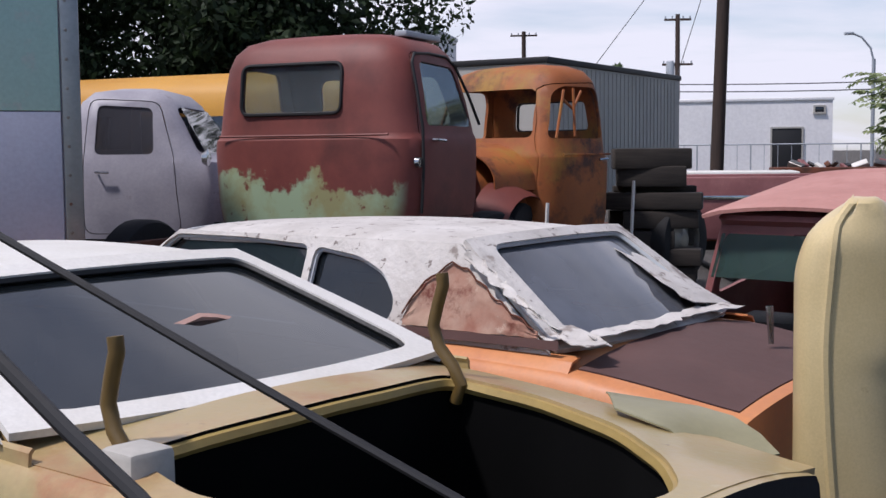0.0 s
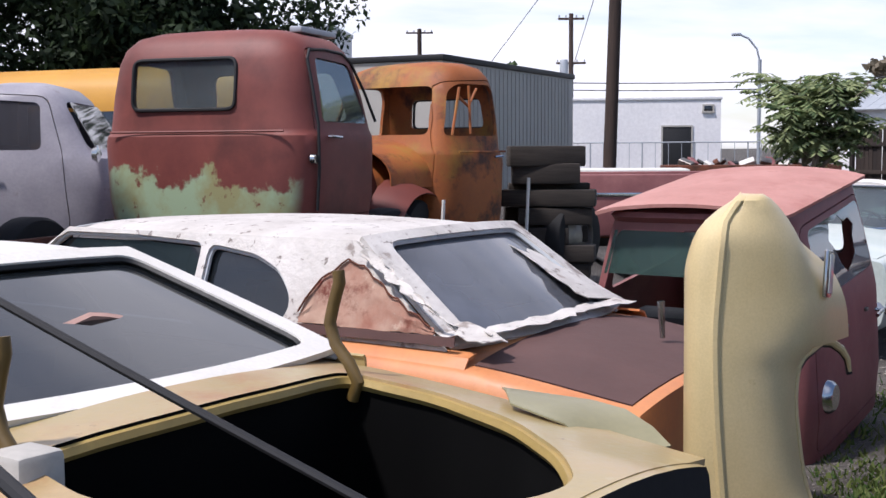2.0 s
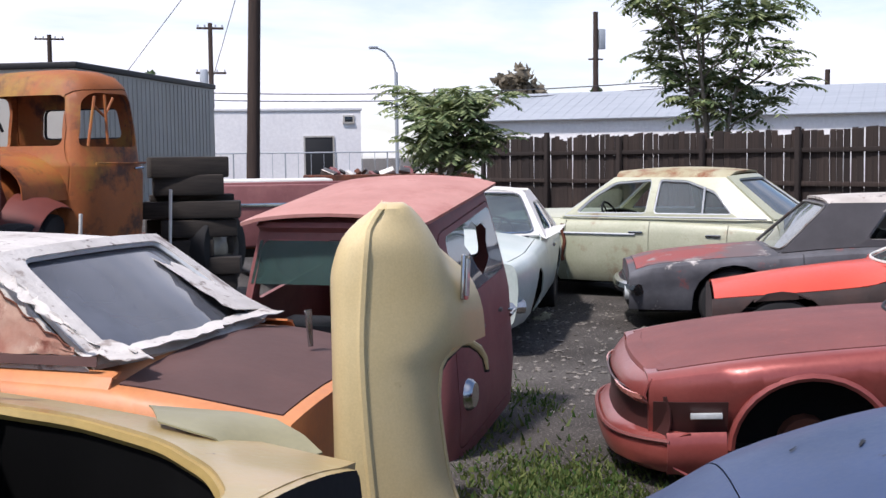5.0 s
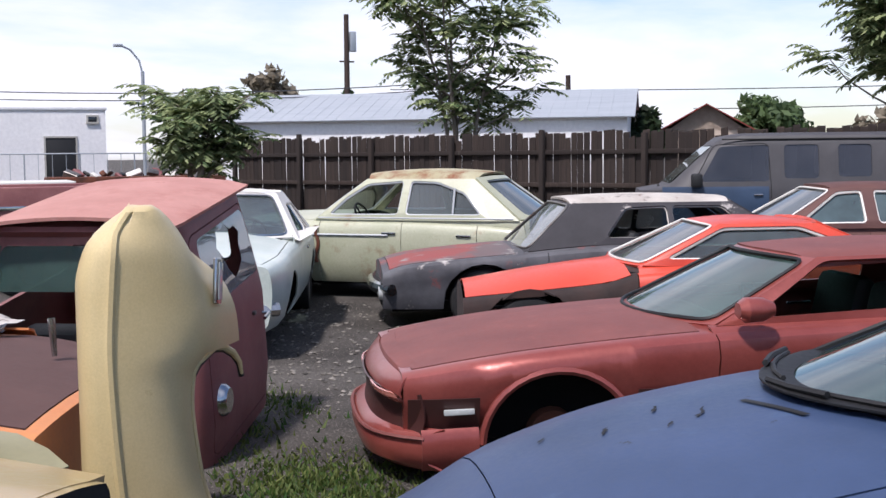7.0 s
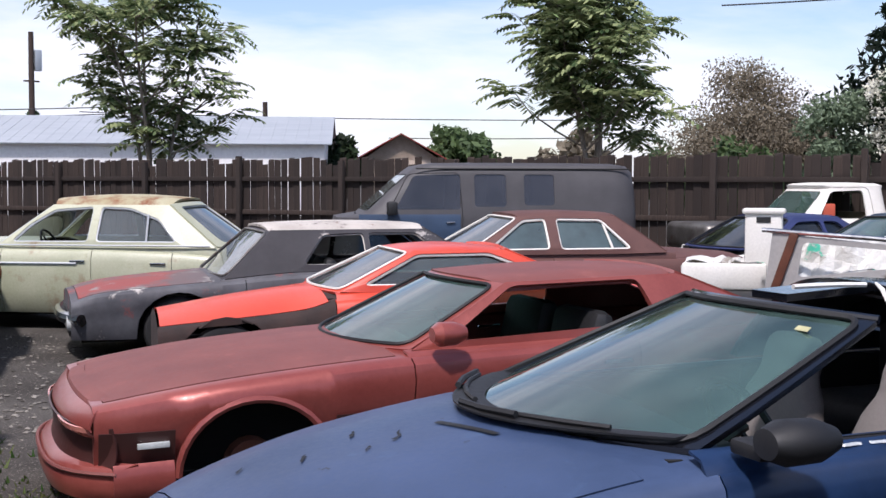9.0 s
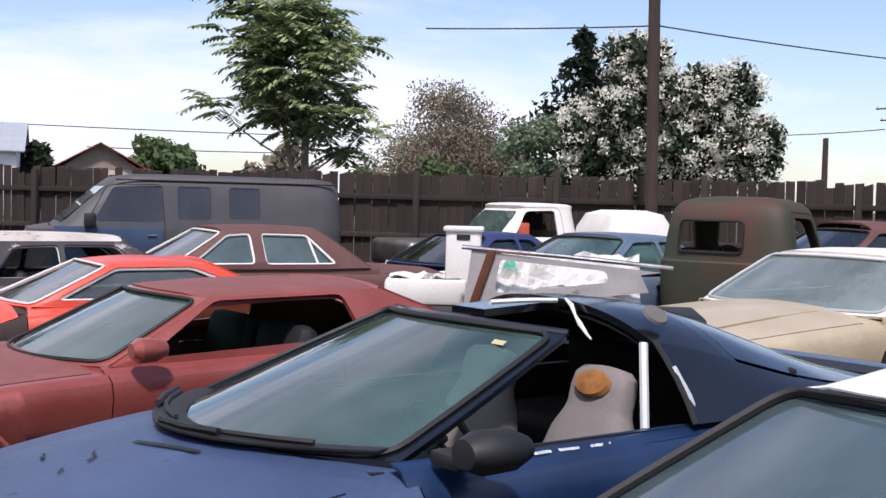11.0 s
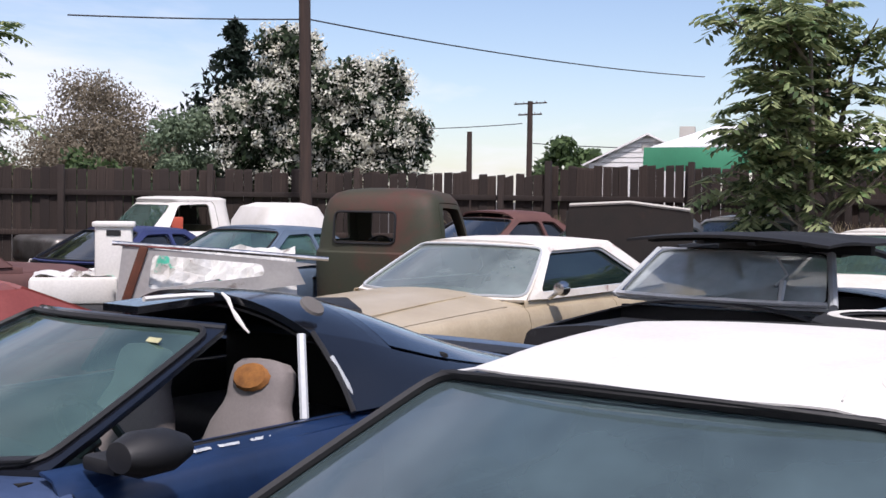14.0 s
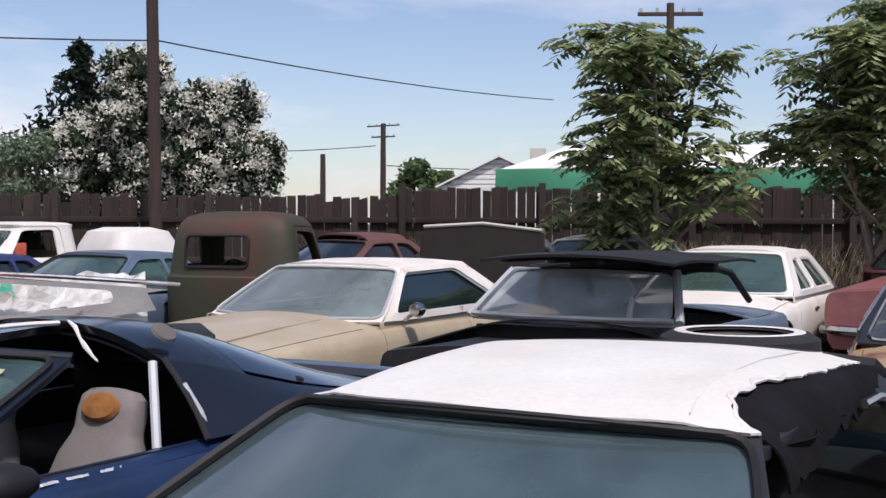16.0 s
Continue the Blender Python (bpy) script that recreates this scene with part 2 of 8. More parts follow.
def plate(outline, holes, to3d, thick=0.02):
    """A flat outline with holes, filled, bent by to3d(u, v) and given thickness."""
    bm = bmesh.new()
    edges = []
    for loop in [outline, *holes]:
        vs = [bm.verts.new((u, v, 0)) for u, v in loop]
        edges += [bm.edges.new((vs[i], vs[(i + 1) % len(vs)])) for i in range(len(vs))]
    bmesh.ops.triangle_fill(bm, edges=edges, use_beauty=True, use_dissolve=False, normal=(0, 0, 1))
    for v in bm.verts:
        v.co = to3d(v.co.x, v.co.y)
    bmesh.ops.recalc_face_normals(bm, faces=bm.faces)
    if thick:
        bmesh.ops.solidify(bm, geom=bm.faces[:], thickness=thick)
    return bm


def pane(loop, to3d, off=0.0):
    bm = bmesh.new()
    vs = [bm.verts.new((u, v, 0)) for u, v in loop]
    es = [bm.edges.new((vs[i], vs[(i + 1) % len(vs)])) for i in range(len(vs))]
    bmesh.ops.triangle_fill(bm, edges=es, use_beauty=True, normal=(0, 0, 1))
    for v in bm.verts:
        v.co = to3d(v.co.x, v.co.y)
    return bm

# ---------------------------------------------------------------- vehicles
def wheel(parent, x, y, r, side, rim_mat=None, name="wheel", flat=0.0):
    """Tyre and rim as one part with two pieces; side +1 is the car's left."""
    hub = new(name)
    hub.empty_display_size = 0.1
    hub.parent = parent
    hub.matrix_local = pose(x, y, r - flat)
    w = 0.10
    prof = [(r * 0.62, -w), (r * 0.80, -w * 1.1), (r * 0.95, -w), (r, -w * 0.7), (r, w * 0.7), (r * 0.95, w), (r * 0.80, w * 1.1), (r * 0.62, w)]
    part("tyre", lathe(prof, Matrix.Identity(4), 28), RUBBER, hub)
    s = side
    rp = [(r * 0.64, s * w * 0.98), (r * 0.60, s * w * 0.9), (r * 0.55, s * w * 0.45), (r * 0.3, s * w * 0.55), (r * 0.2, s * w * 0.8), (r * 0.14, s * w * 0.85), (0.0, s * w * 0.86)]
    part("rim", lathe(rp, Matrix.Identity(4), 24), rim_mat or STEEL, hub)
    return hub


def seat(parent, x, y, mat, w=0.5, z=0.32, back=0.55, head=True, name="seat"):
    bm = boxed(x - 0.25, x + 0.27, y - w / 2, y + w / 2, z, z + 0.2, 0.06)
    lean = pose(x - 0.22, y, z + 0.16, 0, -14, 0)
    box(bm, -0.08, 0.08, -w / 2, w / 2, 0, back, 0.07, 2, lean)
    if head:
        box(bm, -0.06, 0.06, -0.14, 0.14, back + 0.02, back + 0.2, 0.05, 2, lean)
    return part(name, bm, mat, parent)


def steering(parent, x, y, z, mat):
    m = pose(x, y, z, 0, -62, 0)
    ring = [m @ Vector((0.19 * math.cos(a), 0.19 * math.sin(a), 0)) for a in np.linspace(0, 2 * math.pi, 25)[:-1]]
    bm = tube(ring, 0.014, 6, closed=True)
    for a in (0.4, 2.74, 4.71):
        tube([m @ Vector((0, 0, -0.02)), m @ Vector((0.19 * math.cos(a), 0.19 * math.sin(a), 0))], 0.011, 5, bm=bm)
    tube([m @ Vector((0, 0, 0.01)), m @ Vector((0, 0, -0.45))], 0.022, 6, bm=bm)
    return part("steering_wheel", bm, mat, parent)


CAR = dict(nose=2.4, tail=-2.5, plan=[(-2.5, 0.8), (-1.6, 0.92), (0, 0.93), (1.6, 0.92), (2.4, 0.80)],
           sh=[(-2.5, 0.82), (0, 0.86), (2.4, 0.74)], top=[(-2.5, 0.88), (-1.3, 0.95), (0.6, 0.96), (2.4, 0.78)],
           bot=0.26, wheels=(1.45, -1.3), r=0.33, arch=0.40, belt=[(-1.5, 0.92), (0.7, 0.92)],
           xc=0.6, bow=0.22, xwt=-0.1, xrt=-0.85, xrb=-1.45, rbow=0.12, zr=1.33, wr=0.60, edge=0.07, crown=0.03,
           wins=[[(0.42, 0.95), (-0.12, 1.24), (-0.50, 1.25), (-0.50, 0.95)], [(-0.55, 0.95), (-0.55, 1.25), (-0.80, 1.24), (-1.05, 0.95)]],
           doors=[(0.62, -0.5)], prof=(0.88, 0.95, 0.985, 1.0, 0.99, 0.965, 0.93), hood=(0.68, 2.28), trunk=(-1.55, -2.42),
           cpil=0.16, apil=0.06, base_frame=0.05, top_frame=0.05, tuck=0.0, no_side=False, no_rear=False, ws_frame=None, trim=None, seats="bench", headrest=False, trim_r=0.012, glassless=(), no_wheels=(), bumpers=True, inner=True,
           hood_part=True, trunk_part=True, roof_part=True, belt_rail=True, rubber=True, sit=0.0, gap=0.008, handles=True, windshield=True, backlight=True)


def car(name, label, category, m, P, paint, roof_mat=None, glass_mat=None, seat_mat=None, hood_mat=None, trunk_mat=None, door_mat=None,
        fender_mat=None, pillar_mat=None, side_glass=None, rear_glass=None, **over):
    """A whole car from tables of its plan, shoulder and top lines. Local x points to its nose, y to its left."""
    s = dict(CAR); s.update(P); s.update(over)
    roof_mat, glass_mat, seat_mat = roof_mat or paint, glass_mat or GLASS, seat_mat or SEAT_BLACK
    hood_mat, trunk_mat, door_mat, fender_mat = hood_mat or paint, trunk_mat or paint, door_mat or paint, fender_mat or paint
    pillar_mat = pillar_mat or roof_mat
    top = thing(name, m, label, category)
    nose, tail = s["nose"], s["tail"]

    def bottom(x):
        z = s["bot"]
        for xw in s["wheels"]:
            d = abs(x - xw)
            if d < s["arch"]:
                z = max(z, s["r"] + math.sqrt(s["arch"] ** 2 - d * d) * 0.95)
        return z

    FR = (0, 0.14, 0.36, 0.60, 0.82, 0.95, 1.0)

    def sec(x):
        w, zs, zt, zb = at(s["plan"], x), at(s["sh"], x), at(s["top"], x), bottom(x)
        z0 = s["bot"]
        pts = []
        for k, f in enumerate(FR):
            z = zb + (zs - zb) * f
            fz = (z - z0) / (zs - z0)
            pts.append((w * float(np.interp(fz, FR, s["prof"])), z))
        e = w * s["prof"][-1]
        for q in (0.93, 0.84, 0.68, 0.45, 0.22, 0.0):
            pts.append((e * q, zs + (zt - zs) * (1 - q ** 2.2)))
        return pts

    NS = 8          # side points, with the first of the top

    def xs(a, b):
        out = set(steps(a, b, 0.11))
        for xw in s["wheels"]:
            for k in range(-5, 6):
                q = xw + s["arch"] * math.sin(k * math.pi / 10)
                if min(a, b) < q < max(a, b):
                    out.add(q)
        return sorted(out)

    def side(nm, a, b, sg, mat):
        rows = [[(x, sg * y, z) for y, z in sec(x)[:NS]] for x in xs(a, b)]
        return part(nm, sheet(rows, 0.012), mat, top)

    def lid(nm, a, b, mat, lift=0.004):
        rows = []
        for x in xs(a, b):
            h = sec(x)[NS - 1:]
            e = h[0][0] - s["gap"]
            row = [(x, y * (e / h[0][0]), z + lift) for y, z in h]
            rows.append(row[:-1] + [(x, -y, z) for (_, y, z) in row[::-1]])
        return part(nm, sheet(rows, 0.015), mat, top)

    g = s["gap"] / 2
    seams = sorted({q for d in s["doors"] for q in d})
    rear, front = seams[0], seams[-1]
    for sg in (1, -1):
        side("front_fender", front + g, nose, sg, fender_mat)
        side("quarter_panel", tail, rear - g, sg, paint)
        for d in s["doors"]:
            dr = side("door", min(d) + g, max(d) - g, sg, door_mat)
            if s["handles"]:
                xh = min(d) + 0.16
                p = sec(xh)[4]
                part("handle", boxed(xh - 0.09, xh + 0.09, sg * (p[0] + 0.002) - 0.018, sg * (p[0] + 0.002) + 0.018, p[1] - 0.012, p[1] + 0.012, 0.006), CHROME, dr)
    if s["hood_part"]:
        lid("hood", s["hood"][0], s["hood"][1], hood_mat)
    if s["trunk_part"]:
        lid("trunk_lid", s["trunk"][0], s["trunk"][1], trunk_mat)
    # cowl, front edge and rear edge of the top
    def strip(nm, a, b, mat):
        if abs(a - b) < 0.02:
            return
        rows = []
        for x in xs(a, b):
            h = sec(x)[NS - 1:]
            rows.append([(x, y, z) for y, z in h][:-1] + [(x, -y, z) for y, z in h[::-1]])
        part(nm, sheet(rows, 0.012), mat, top)
    strip("cowl", s["xc"] - 0.12, s["hood"][0] - g, fender_mat)
    strip("header_panel", s["hood"][1] + g, nose, fender_mat)
    strip("tail_panel", s["trunk"][1] - g, tail, paint)
    strip("rear_shelf", s["trunk"][0] + g, s["xrb"] + 0.22, paint)
    for x, nm in ((nose, "front_panel"), (tail, "rear_panel")):
        h = sec(x)
        bm = bmesh.new()
        rows = [[(x, y * q, z) for y, z in h] for q in (1, 0.66, 0.33, 0, -0.33, -0.66, -1)]
        grid(bm, rows)
        part(nm, bm, fender_mat if x > 0 else paint, top)
    # dark inner shell: floor, bulkheads and wheel wells, with their shade painted in
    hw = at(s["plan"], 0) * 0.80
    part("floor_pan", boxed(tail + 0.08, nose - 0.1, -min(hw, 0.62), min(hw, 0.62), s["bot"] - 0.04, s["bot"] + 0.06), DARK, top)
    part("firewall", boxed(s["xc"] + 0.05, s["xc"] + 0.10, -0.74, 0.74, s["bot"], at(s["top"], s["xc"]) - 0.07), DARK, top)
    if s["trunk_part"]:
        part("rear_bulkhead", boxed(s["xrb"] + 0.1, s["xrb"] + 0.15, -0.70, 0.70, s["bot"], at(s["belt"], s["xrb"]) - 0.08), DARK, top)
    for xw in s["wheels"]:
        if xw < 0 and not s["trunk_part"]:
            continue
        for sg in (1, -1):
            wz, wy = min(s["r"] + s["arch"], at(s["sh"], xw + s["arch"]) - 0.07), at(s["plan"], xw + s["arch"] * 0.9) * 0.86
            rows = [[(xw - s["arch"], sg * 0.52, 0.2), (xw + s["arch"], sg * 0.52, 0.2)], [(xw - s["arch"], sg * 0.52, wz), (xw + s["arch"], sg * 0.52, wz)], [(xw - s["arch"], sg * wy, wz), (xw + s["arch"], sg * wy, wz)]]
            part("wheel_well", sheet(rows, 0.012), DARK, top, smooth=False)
    # ---- greenhouse
    zr, wr, ed = s["zr"], s["wr"], s["edge"]
    zed = zr - ed
    xwt, xrt, xc, xrb = s["xwt"], s["xrt"], s["xc"], s["xrb"]

    def wbelt(x):
        return at(s["plan"], x) * s["prof"][-1] - 0.015 - s["tuck"]

    def zbelt(x):
        return at(s["belt"], x)

    def side_y(x, z):
        zb = zbelt(x)
        t = max(0.0, min(1.0, (z - zb) / (zed - zb)))
        return wbelt(x) + (wr - wbelt(x)) * (t ** 1.25)

    if s["roof_part"]:
        rows = []
        x0, x1 = xwt, xrt
        for i, x in enumerate(steps(x0, x1, 0.10)):
            t = (x - x0) / (x1 - x0)
            drop = s["crown"] * (2 * t - 1) ** 2 * 0.6
            row = []
            for q in (1.02, 1.0, 0.94, 0.84, 0.66, 0.44, 0.2, 0):
                z = zr - drop - ed * (0.18 * min(1, q / 0.84) ** 2 + (0.82 * max(0, (q - 0.72) / 0.28) ** 1.8))
                xq = x + (1 - q * q) * .45 * (s["bow"] * max(0, 1 - 3 * t) - s["rbow"] * (not s["no_rear"]) * max(0, 3 * t - 2))
                row.append((xq, wr * q, max(z, zed - 0.012)))
            rows.append(row[:-1] + [(a, -b, c) for a, b, c in row[::-1]])
        part("roof", sheet(rows, 0.025), roof_mat, top)
    for sg in (1, -1) if s["belt_rail"] else ():
        rows = []
        for x in steps(xc + .04, xrb - .12, .11):
            e, zs = at(s["plan"], x) * s["prof"][-1], at(s["sh"], x)
            yb, zb = wbelt(x) - .004, max(zbelt(x) - .018, zs + .01)
            rows.append([(x, sg * (e - .004), zs - .004), (x, sg * (e * .6 + yb * .4), zs + (zb - zs) * .75), (x, sg * yb, zb)])
        part("belt_rail", sheet(rows, .01), door_mat, top)
    for sg in () if s["no_side"] else (1, -1):
        def to3(u, v, sg=sg):
            return Vector((u, sg * side_y(u, v), v))
        nb = 8
        belt = [(xc + (xrb - xc) * i / nb, zbelt(xc + (xrb - xc) * i / nb) - 0.03) for i in range(nb + 1)]
        roofline = [(xrt + (xwt - xrt) * i / 6, zed + 0.004) for i in range(7)]
        outline = dense(belt, 5) and belt + roofline
        holes = [rounded(w, 0.05, 3) for w in s["wins"]]
        part("side_frame", plate(outline, holes, to3, 0.03), pillar_mat, top)
        for k, w in enumerate(holes):
            if ("L" if sg > 0 else "R") + str(k) in s["glassless"]:
                continue
            def to3g(u, v, sg=sg):
                return Vector((u, sg * (side_y(u, v) - 0.014), v))
            part("side_window", pane(w, to3g), side_glass or glass_mat, top)
        if s["trim"]:
            for w in holes:
                part("window_trim", tube([to3(u, v) + Vector((0, sg * 0.006, 0)) for u, v in w], s["trim_r"], 6, closed=True), s["trim"], top)

    # windshield and rear glass, each a bowed surface with a frame
    def screen(nm, xb, xt, bow, inset, mat, frame_mat, wb, glassed=True):
        def to3(u, v):          # u across -1..1, v up 0..1
            x = xb + (xt - xb) * v + bow * (1 - u * u) * (1 - 0.55 * v)
            zb = zbelt(xb) - 0.02
            z = zb + (zed + 0.012 - zb) * v + 0.02 * v * (1 - u * u)
            hw = wb + (wr - wb) * v ** 1.2
            return Vector((x, hw * u, z))
        o = [(-1 + 2 * i / 12, 0) for i in range(13)] + [(1, k / 4) for k in (1, 2, 3)] + [(1 - 2 * i / 12, 1) for i in range(13)] + [(-1, k / 4) for k in (3, 2, 1)]
        a, b, c = inset
        hole = dense(rounded([(-1 + a, b), (1 - a, b), (1 - a, 1 - c), (-1 + a, 1 - c)], 0.10, 4), 0.16)
        part(nm + "_frame", plate(o, [hole], to3, 0.025), frame_mat, top)
        if glassed:
            bm = bmesh.new()
            lim = 1 - a + 0.01
            grid(bm, [[to3(u, v) - Vector((0.006 if bow > 0 else -0.006, 0, 0.006)) for u in np.linspace(-lim, lim, 13)] for v in np.linspace(b * 0.8, 1 - c * 0.9, 6)])
            part(nm, bm, mat, top)
        if s["rubber"]:
            tm = s["trim"] or BLACK
            part(nm + "_trim", tube([to3(u, v) + Vector((0.004 if bow > 0 else -0.004, 0, 0.006)) for u, v in hole], 0.012, 5, closed=True), tm, top)
        return to3
    screen("windshield", xc, xwt, s["bow"], (s["apil"], s["base_frame"], s["top_frame"]), glass_mat, s["ws_frame"] or pillar_mat, wbelt(xc) - 0.01, s["windshield"])
    if not s["no_rear"]:
        screen("rear_window", xrb, xrt, -s["rbow"], (s["cpil"], 0.08, 0.08), rear_glass or glass_mat, pillar_mat, wbelt(xrb) - 0.01, s["backlight"])
    # inside
    if s["inner"]:
        bm = boxed(xc - 0.28, xc + 0.1, -0.70, 0.70, at(s["belt"], xc) - 0.30, at(s["belt"], xc) - 0.05, 0.06)
        part("dashboard", bm, SEAT_BLACK, top)
        steering(top, xc - 0.42, 0.36, at(s["belt"], xc) - 0.02, BLACK)
        for y in (0.36, -0.36):
            seat(top, xwt - 0.30, y, seat_mat, 0.58 if s["seats"] == "bench" else 0.5, 0.30, 0.55, s["headrest"])
        seat(top, xrb + 0.45, 0, seat_mat, 1.2, 0.34, 0.5, False, "rear_bench")
    # wheels
    for k, xw in enumerate(s["wheels"]):
        for sg in (1, -1):
            if ("F", "R")[k] in s["no_wheels"]:
                continue
            wheel(top, xw, sg * (at(s["plan"], xw) * 0.985 - 0.14), s["r"], sg)
    # bumpers
    if s["bumpers"]:
        for x, sg, nm in ((nose, 1, "front_bumper"), (tail, -1, "rear_bumper")):
            w = at(s["plan"], x)
            pth = [(x + sg * (0.07 - 0.16 * abs(q) ** 3), q * (w + 0.04), s["bot"] + 0.20) for q in np.linspace(-1, 1, 11)]
            part(nm, tube(pth, 0.06, 8, flat=1.0), CHROME, top)
    return top



# ---------------------------------------------------------------- truck cabs
def prism(poly, axis, a, b):
    """Outline (u, z) drawn along x or y from a to b: a cutter."""
    bm = bmesh.new()
    lo = [bm.verts.new((a, u, z) if axis == "x" else (u, a, z)) for u, z in poly]
    hi = [bm.verts.new((b, u, z) if axis == "x" else (u, b, z)) for u, z in poly]
    n = len(poly)
    bm.faces.new(lo)
    bm.faces.new(hi[::-1])
    for i in range(n):
        bm.faces.new((lo[i], lo[(i + 1) % n], hi[(i + 1) % n], hi[i]))
    bmesh.ops.recalc_face_normals(bm, faces=bm.faces)
    return bm


def carve(bm, cutters):
    """The mesh with the cutters taken out, as a new bmesh."""
    me = bpy.data.meshes.new("shell")
    bmesh.ops.recalc_face_normals(bm, faces=bm.faces)
    bm.to_mesh(me)
    bm.free()
    ob = new("shell", me)
    tmp = []
    for c in cutters:
        cm = bpy.data.meshes.new("cutter")
        c.to_mesh(cm)
        c.free()
        co = new("cutter", cm)
        tmp.append((co, cm))
        md = ob.modifiers.new("cut", "BOOLEAN")
        md.operation, md.object, md.solver = "DIFFERENCE", co, "EXACT"
    bpy.context.view_layer.update()
    got = bpy.data.meshes.new_from_object(ob.evaluated_get(bpy.context.evaluated_depsgraph_get()))
    out = bmesh.new()
    out.from_mesh(got)
    bpy.data.objects.remove(ob)
    bpy.data.meshes.remove(me)
    bpy.data.meshes.remove(got)
    for co, cm in tmp:
        bpy.data.objects.remove(co)
        bpy.data.meshes.remove(cm)
    return out


def cab_shell(levels, n=64, power=5.0, thick=0.03):
    """levels: (z, x rear, x front, half width), from the sill to the roof's crown, as rounded rings."""
    bm = bmesh.new()
    rows = []
    for z, xr, xf, w in levels:
        cx, hx = (xr + xf) / 2, (xf - xr) / 2
        ring = []
        for k in range(n):
            a = 2 * math.pi * k / n
            c, s_ = math.cos(a), math.sin(a)
            ring.append((cx + hx * math.copysign(abs(c) ** (2 / power), c), w * math.copysign(abs(s_) ** (2 / power), s_), z))
        rows.append(ring)
    vs = grid(bm, rows, closed=True)
    bm.faces.new(vs[-1])
    bmesh.ops.recalc_face_normals(bm, faces=bm.faces)
    bmesh.ops.solidify(bm, geom=bm.faces[:], thickness=thick)
    return bm


def truck_cab(name, label, m, levels, paint, side_win, rear_win=None, front_win=None, door=None, glassed=(), glass_mat=None, group="", power=5.0,
              trim=None, seat_mat=None, rear_label=""):
    top = thing(name, m, label, "truck cab" if "cab" in name else "truck", group)
    W = max(l[3] for l in levels)
    sides = side_win if isinstance(side_win[0][0], tuple) else [side_win]
    cuts = [prism(rounded(q, 0.06), "y", -W - 0.2, W + 0.2) for q in sides]
    if rear_win:
        cuts.append(prism(rounded(rear_win, 0.07), "x", -3, (levels[0][1] + levels[0][2]) / 2))
    if front_win:
        cuts.append(prism(rounded(front_win, 0.07), "x", (levels[0][1] + levels[0][2]) / 2, 3))
    shell = cab_shell(levels, power=power)
    if door:
        for sg in (1, -1):
            lo, hi = rounded(door, 0.09, 3), rounded([(u + (0.008 if u < (door[0][0] + door[2][0]) / 2 else -0.008), z + (0.008 if z < 1 + door[0][1] - 0.3 else -0.008)) for u, z in door], 0.085, 3)
            bm = bmesh.new()
            ya, yb = (0.35, W + 0.3) if sg > 0 else (-W - 0.3, -0.35)
            ring = []
            for y in (ya, yb):
                ring.append([[bm.verts.new((u, y, z)) for u, z in loop] for loop in (lo, hi)])
            nn = len(lo)
            for i in range(nn):
                j = (i + 1) % nn
                (a0, a1), (b0, b1) = ring
                bm.faces.new((a0[i], a0[j], b0[j], b0[i]))
                bm.faces.new((a1[i], b1[i], b1[j], a1[j]))
                bm.faces.new((a0[i], a1[i], a1[j], a0[j]))
                bm.faces.new((b0[i], b0[j], b1[j], b1[i]))
            bmesh.ops.recalc_face_normals(bm, faces=bm.faces)
            cuts.append(bm)
    shell = carve(shell, cuts)
    # doors come loose as islands
    seen, islands = set(), []
    shell.verts.ensure_lookup_table()
    for v in shell.verts:
        if v.index in seen:
            continue
        stack, isl = [v], []
        seen.add(v.index)
        while stack:
            q = stack.pop()
            isl.append(q)
            for e in q.link_edges:
                o = e.other_vert(q)
                if o.index not in seen:
                    seen.add(o.index)
                    stack.append(o)
        islands.append(isl)
    islands.sort(key=len, reverse=True)
    for k, isl in enumerate(islands):
        ids = {v.index for v in isl}
        if len(isl) < 12:
            continue
        b = shell.copy()
        b.verts.ensure_lookup_table()
        bmesh.ops.delete(b, geom=[v for v in b.verts if v.index not in ids], context="VERTS")
        ob = part("body" if k == 0 else "door", b, paint, top)
        if k and door:
            cy = sum(v.co.y for v in isl) / len(isl)
            sg = 1 if cy > 0 else -1
            hx = min(u for u, _ in door) + 0.13
            hz = levels[0][0] + (max(l[0] for l in levels) - levels[0][0]) * 0.44
            yy = sg * (W + 0.035)
            part("handle", tube([(hx, yy - sg * 0.05, hz), (hx, yy, hz), (hx + 0.12, yy, hz - 0.005)], 0.012, 6), CHROME, ob)
    shell.free()
    gm = glass_mat or GLASS_CLEAR
    zm = lambda z: next((l0[3] + (l1[3] - l0[3]) * (z - l0[0]) / max(1e-6, l1[0] - l0[0]) for l0, l1 in zip(levels, levels[1:]) if l0[0] <= z <= l1[0]), W)
    def rear_x(z, k):
        for l0, l1 in zip(levels, levels[1:]):
            if l0[0] <= z <= l1[0]:
                return l0[k] + (l1[k] - l0[k]) * (z - l0[0]) / max(1e-6, l1[0] - l0[0])
        return levels[-1][k]
    if rear_win:
        loop = rounded(rear_win, 0.07)
        part("window_seal", tube([(rear_x(z, 1) - 0.004, y, z) for y, z in loop], 0.014, 6, closed=True), BLACK, top)
        if "rear" in glassed:
            part("rear_window", pane(loop, lambda u, v: Vector((rear_x(v, 1) + 0.012, u, v))), gm, top)
    if front_win and "front" in glassed:
        part("windshield", pane(rounded(front_win, 0.07), lambda u, v: Vector((rear_x(v, 2) - 0.012, u, v))), gm, top)
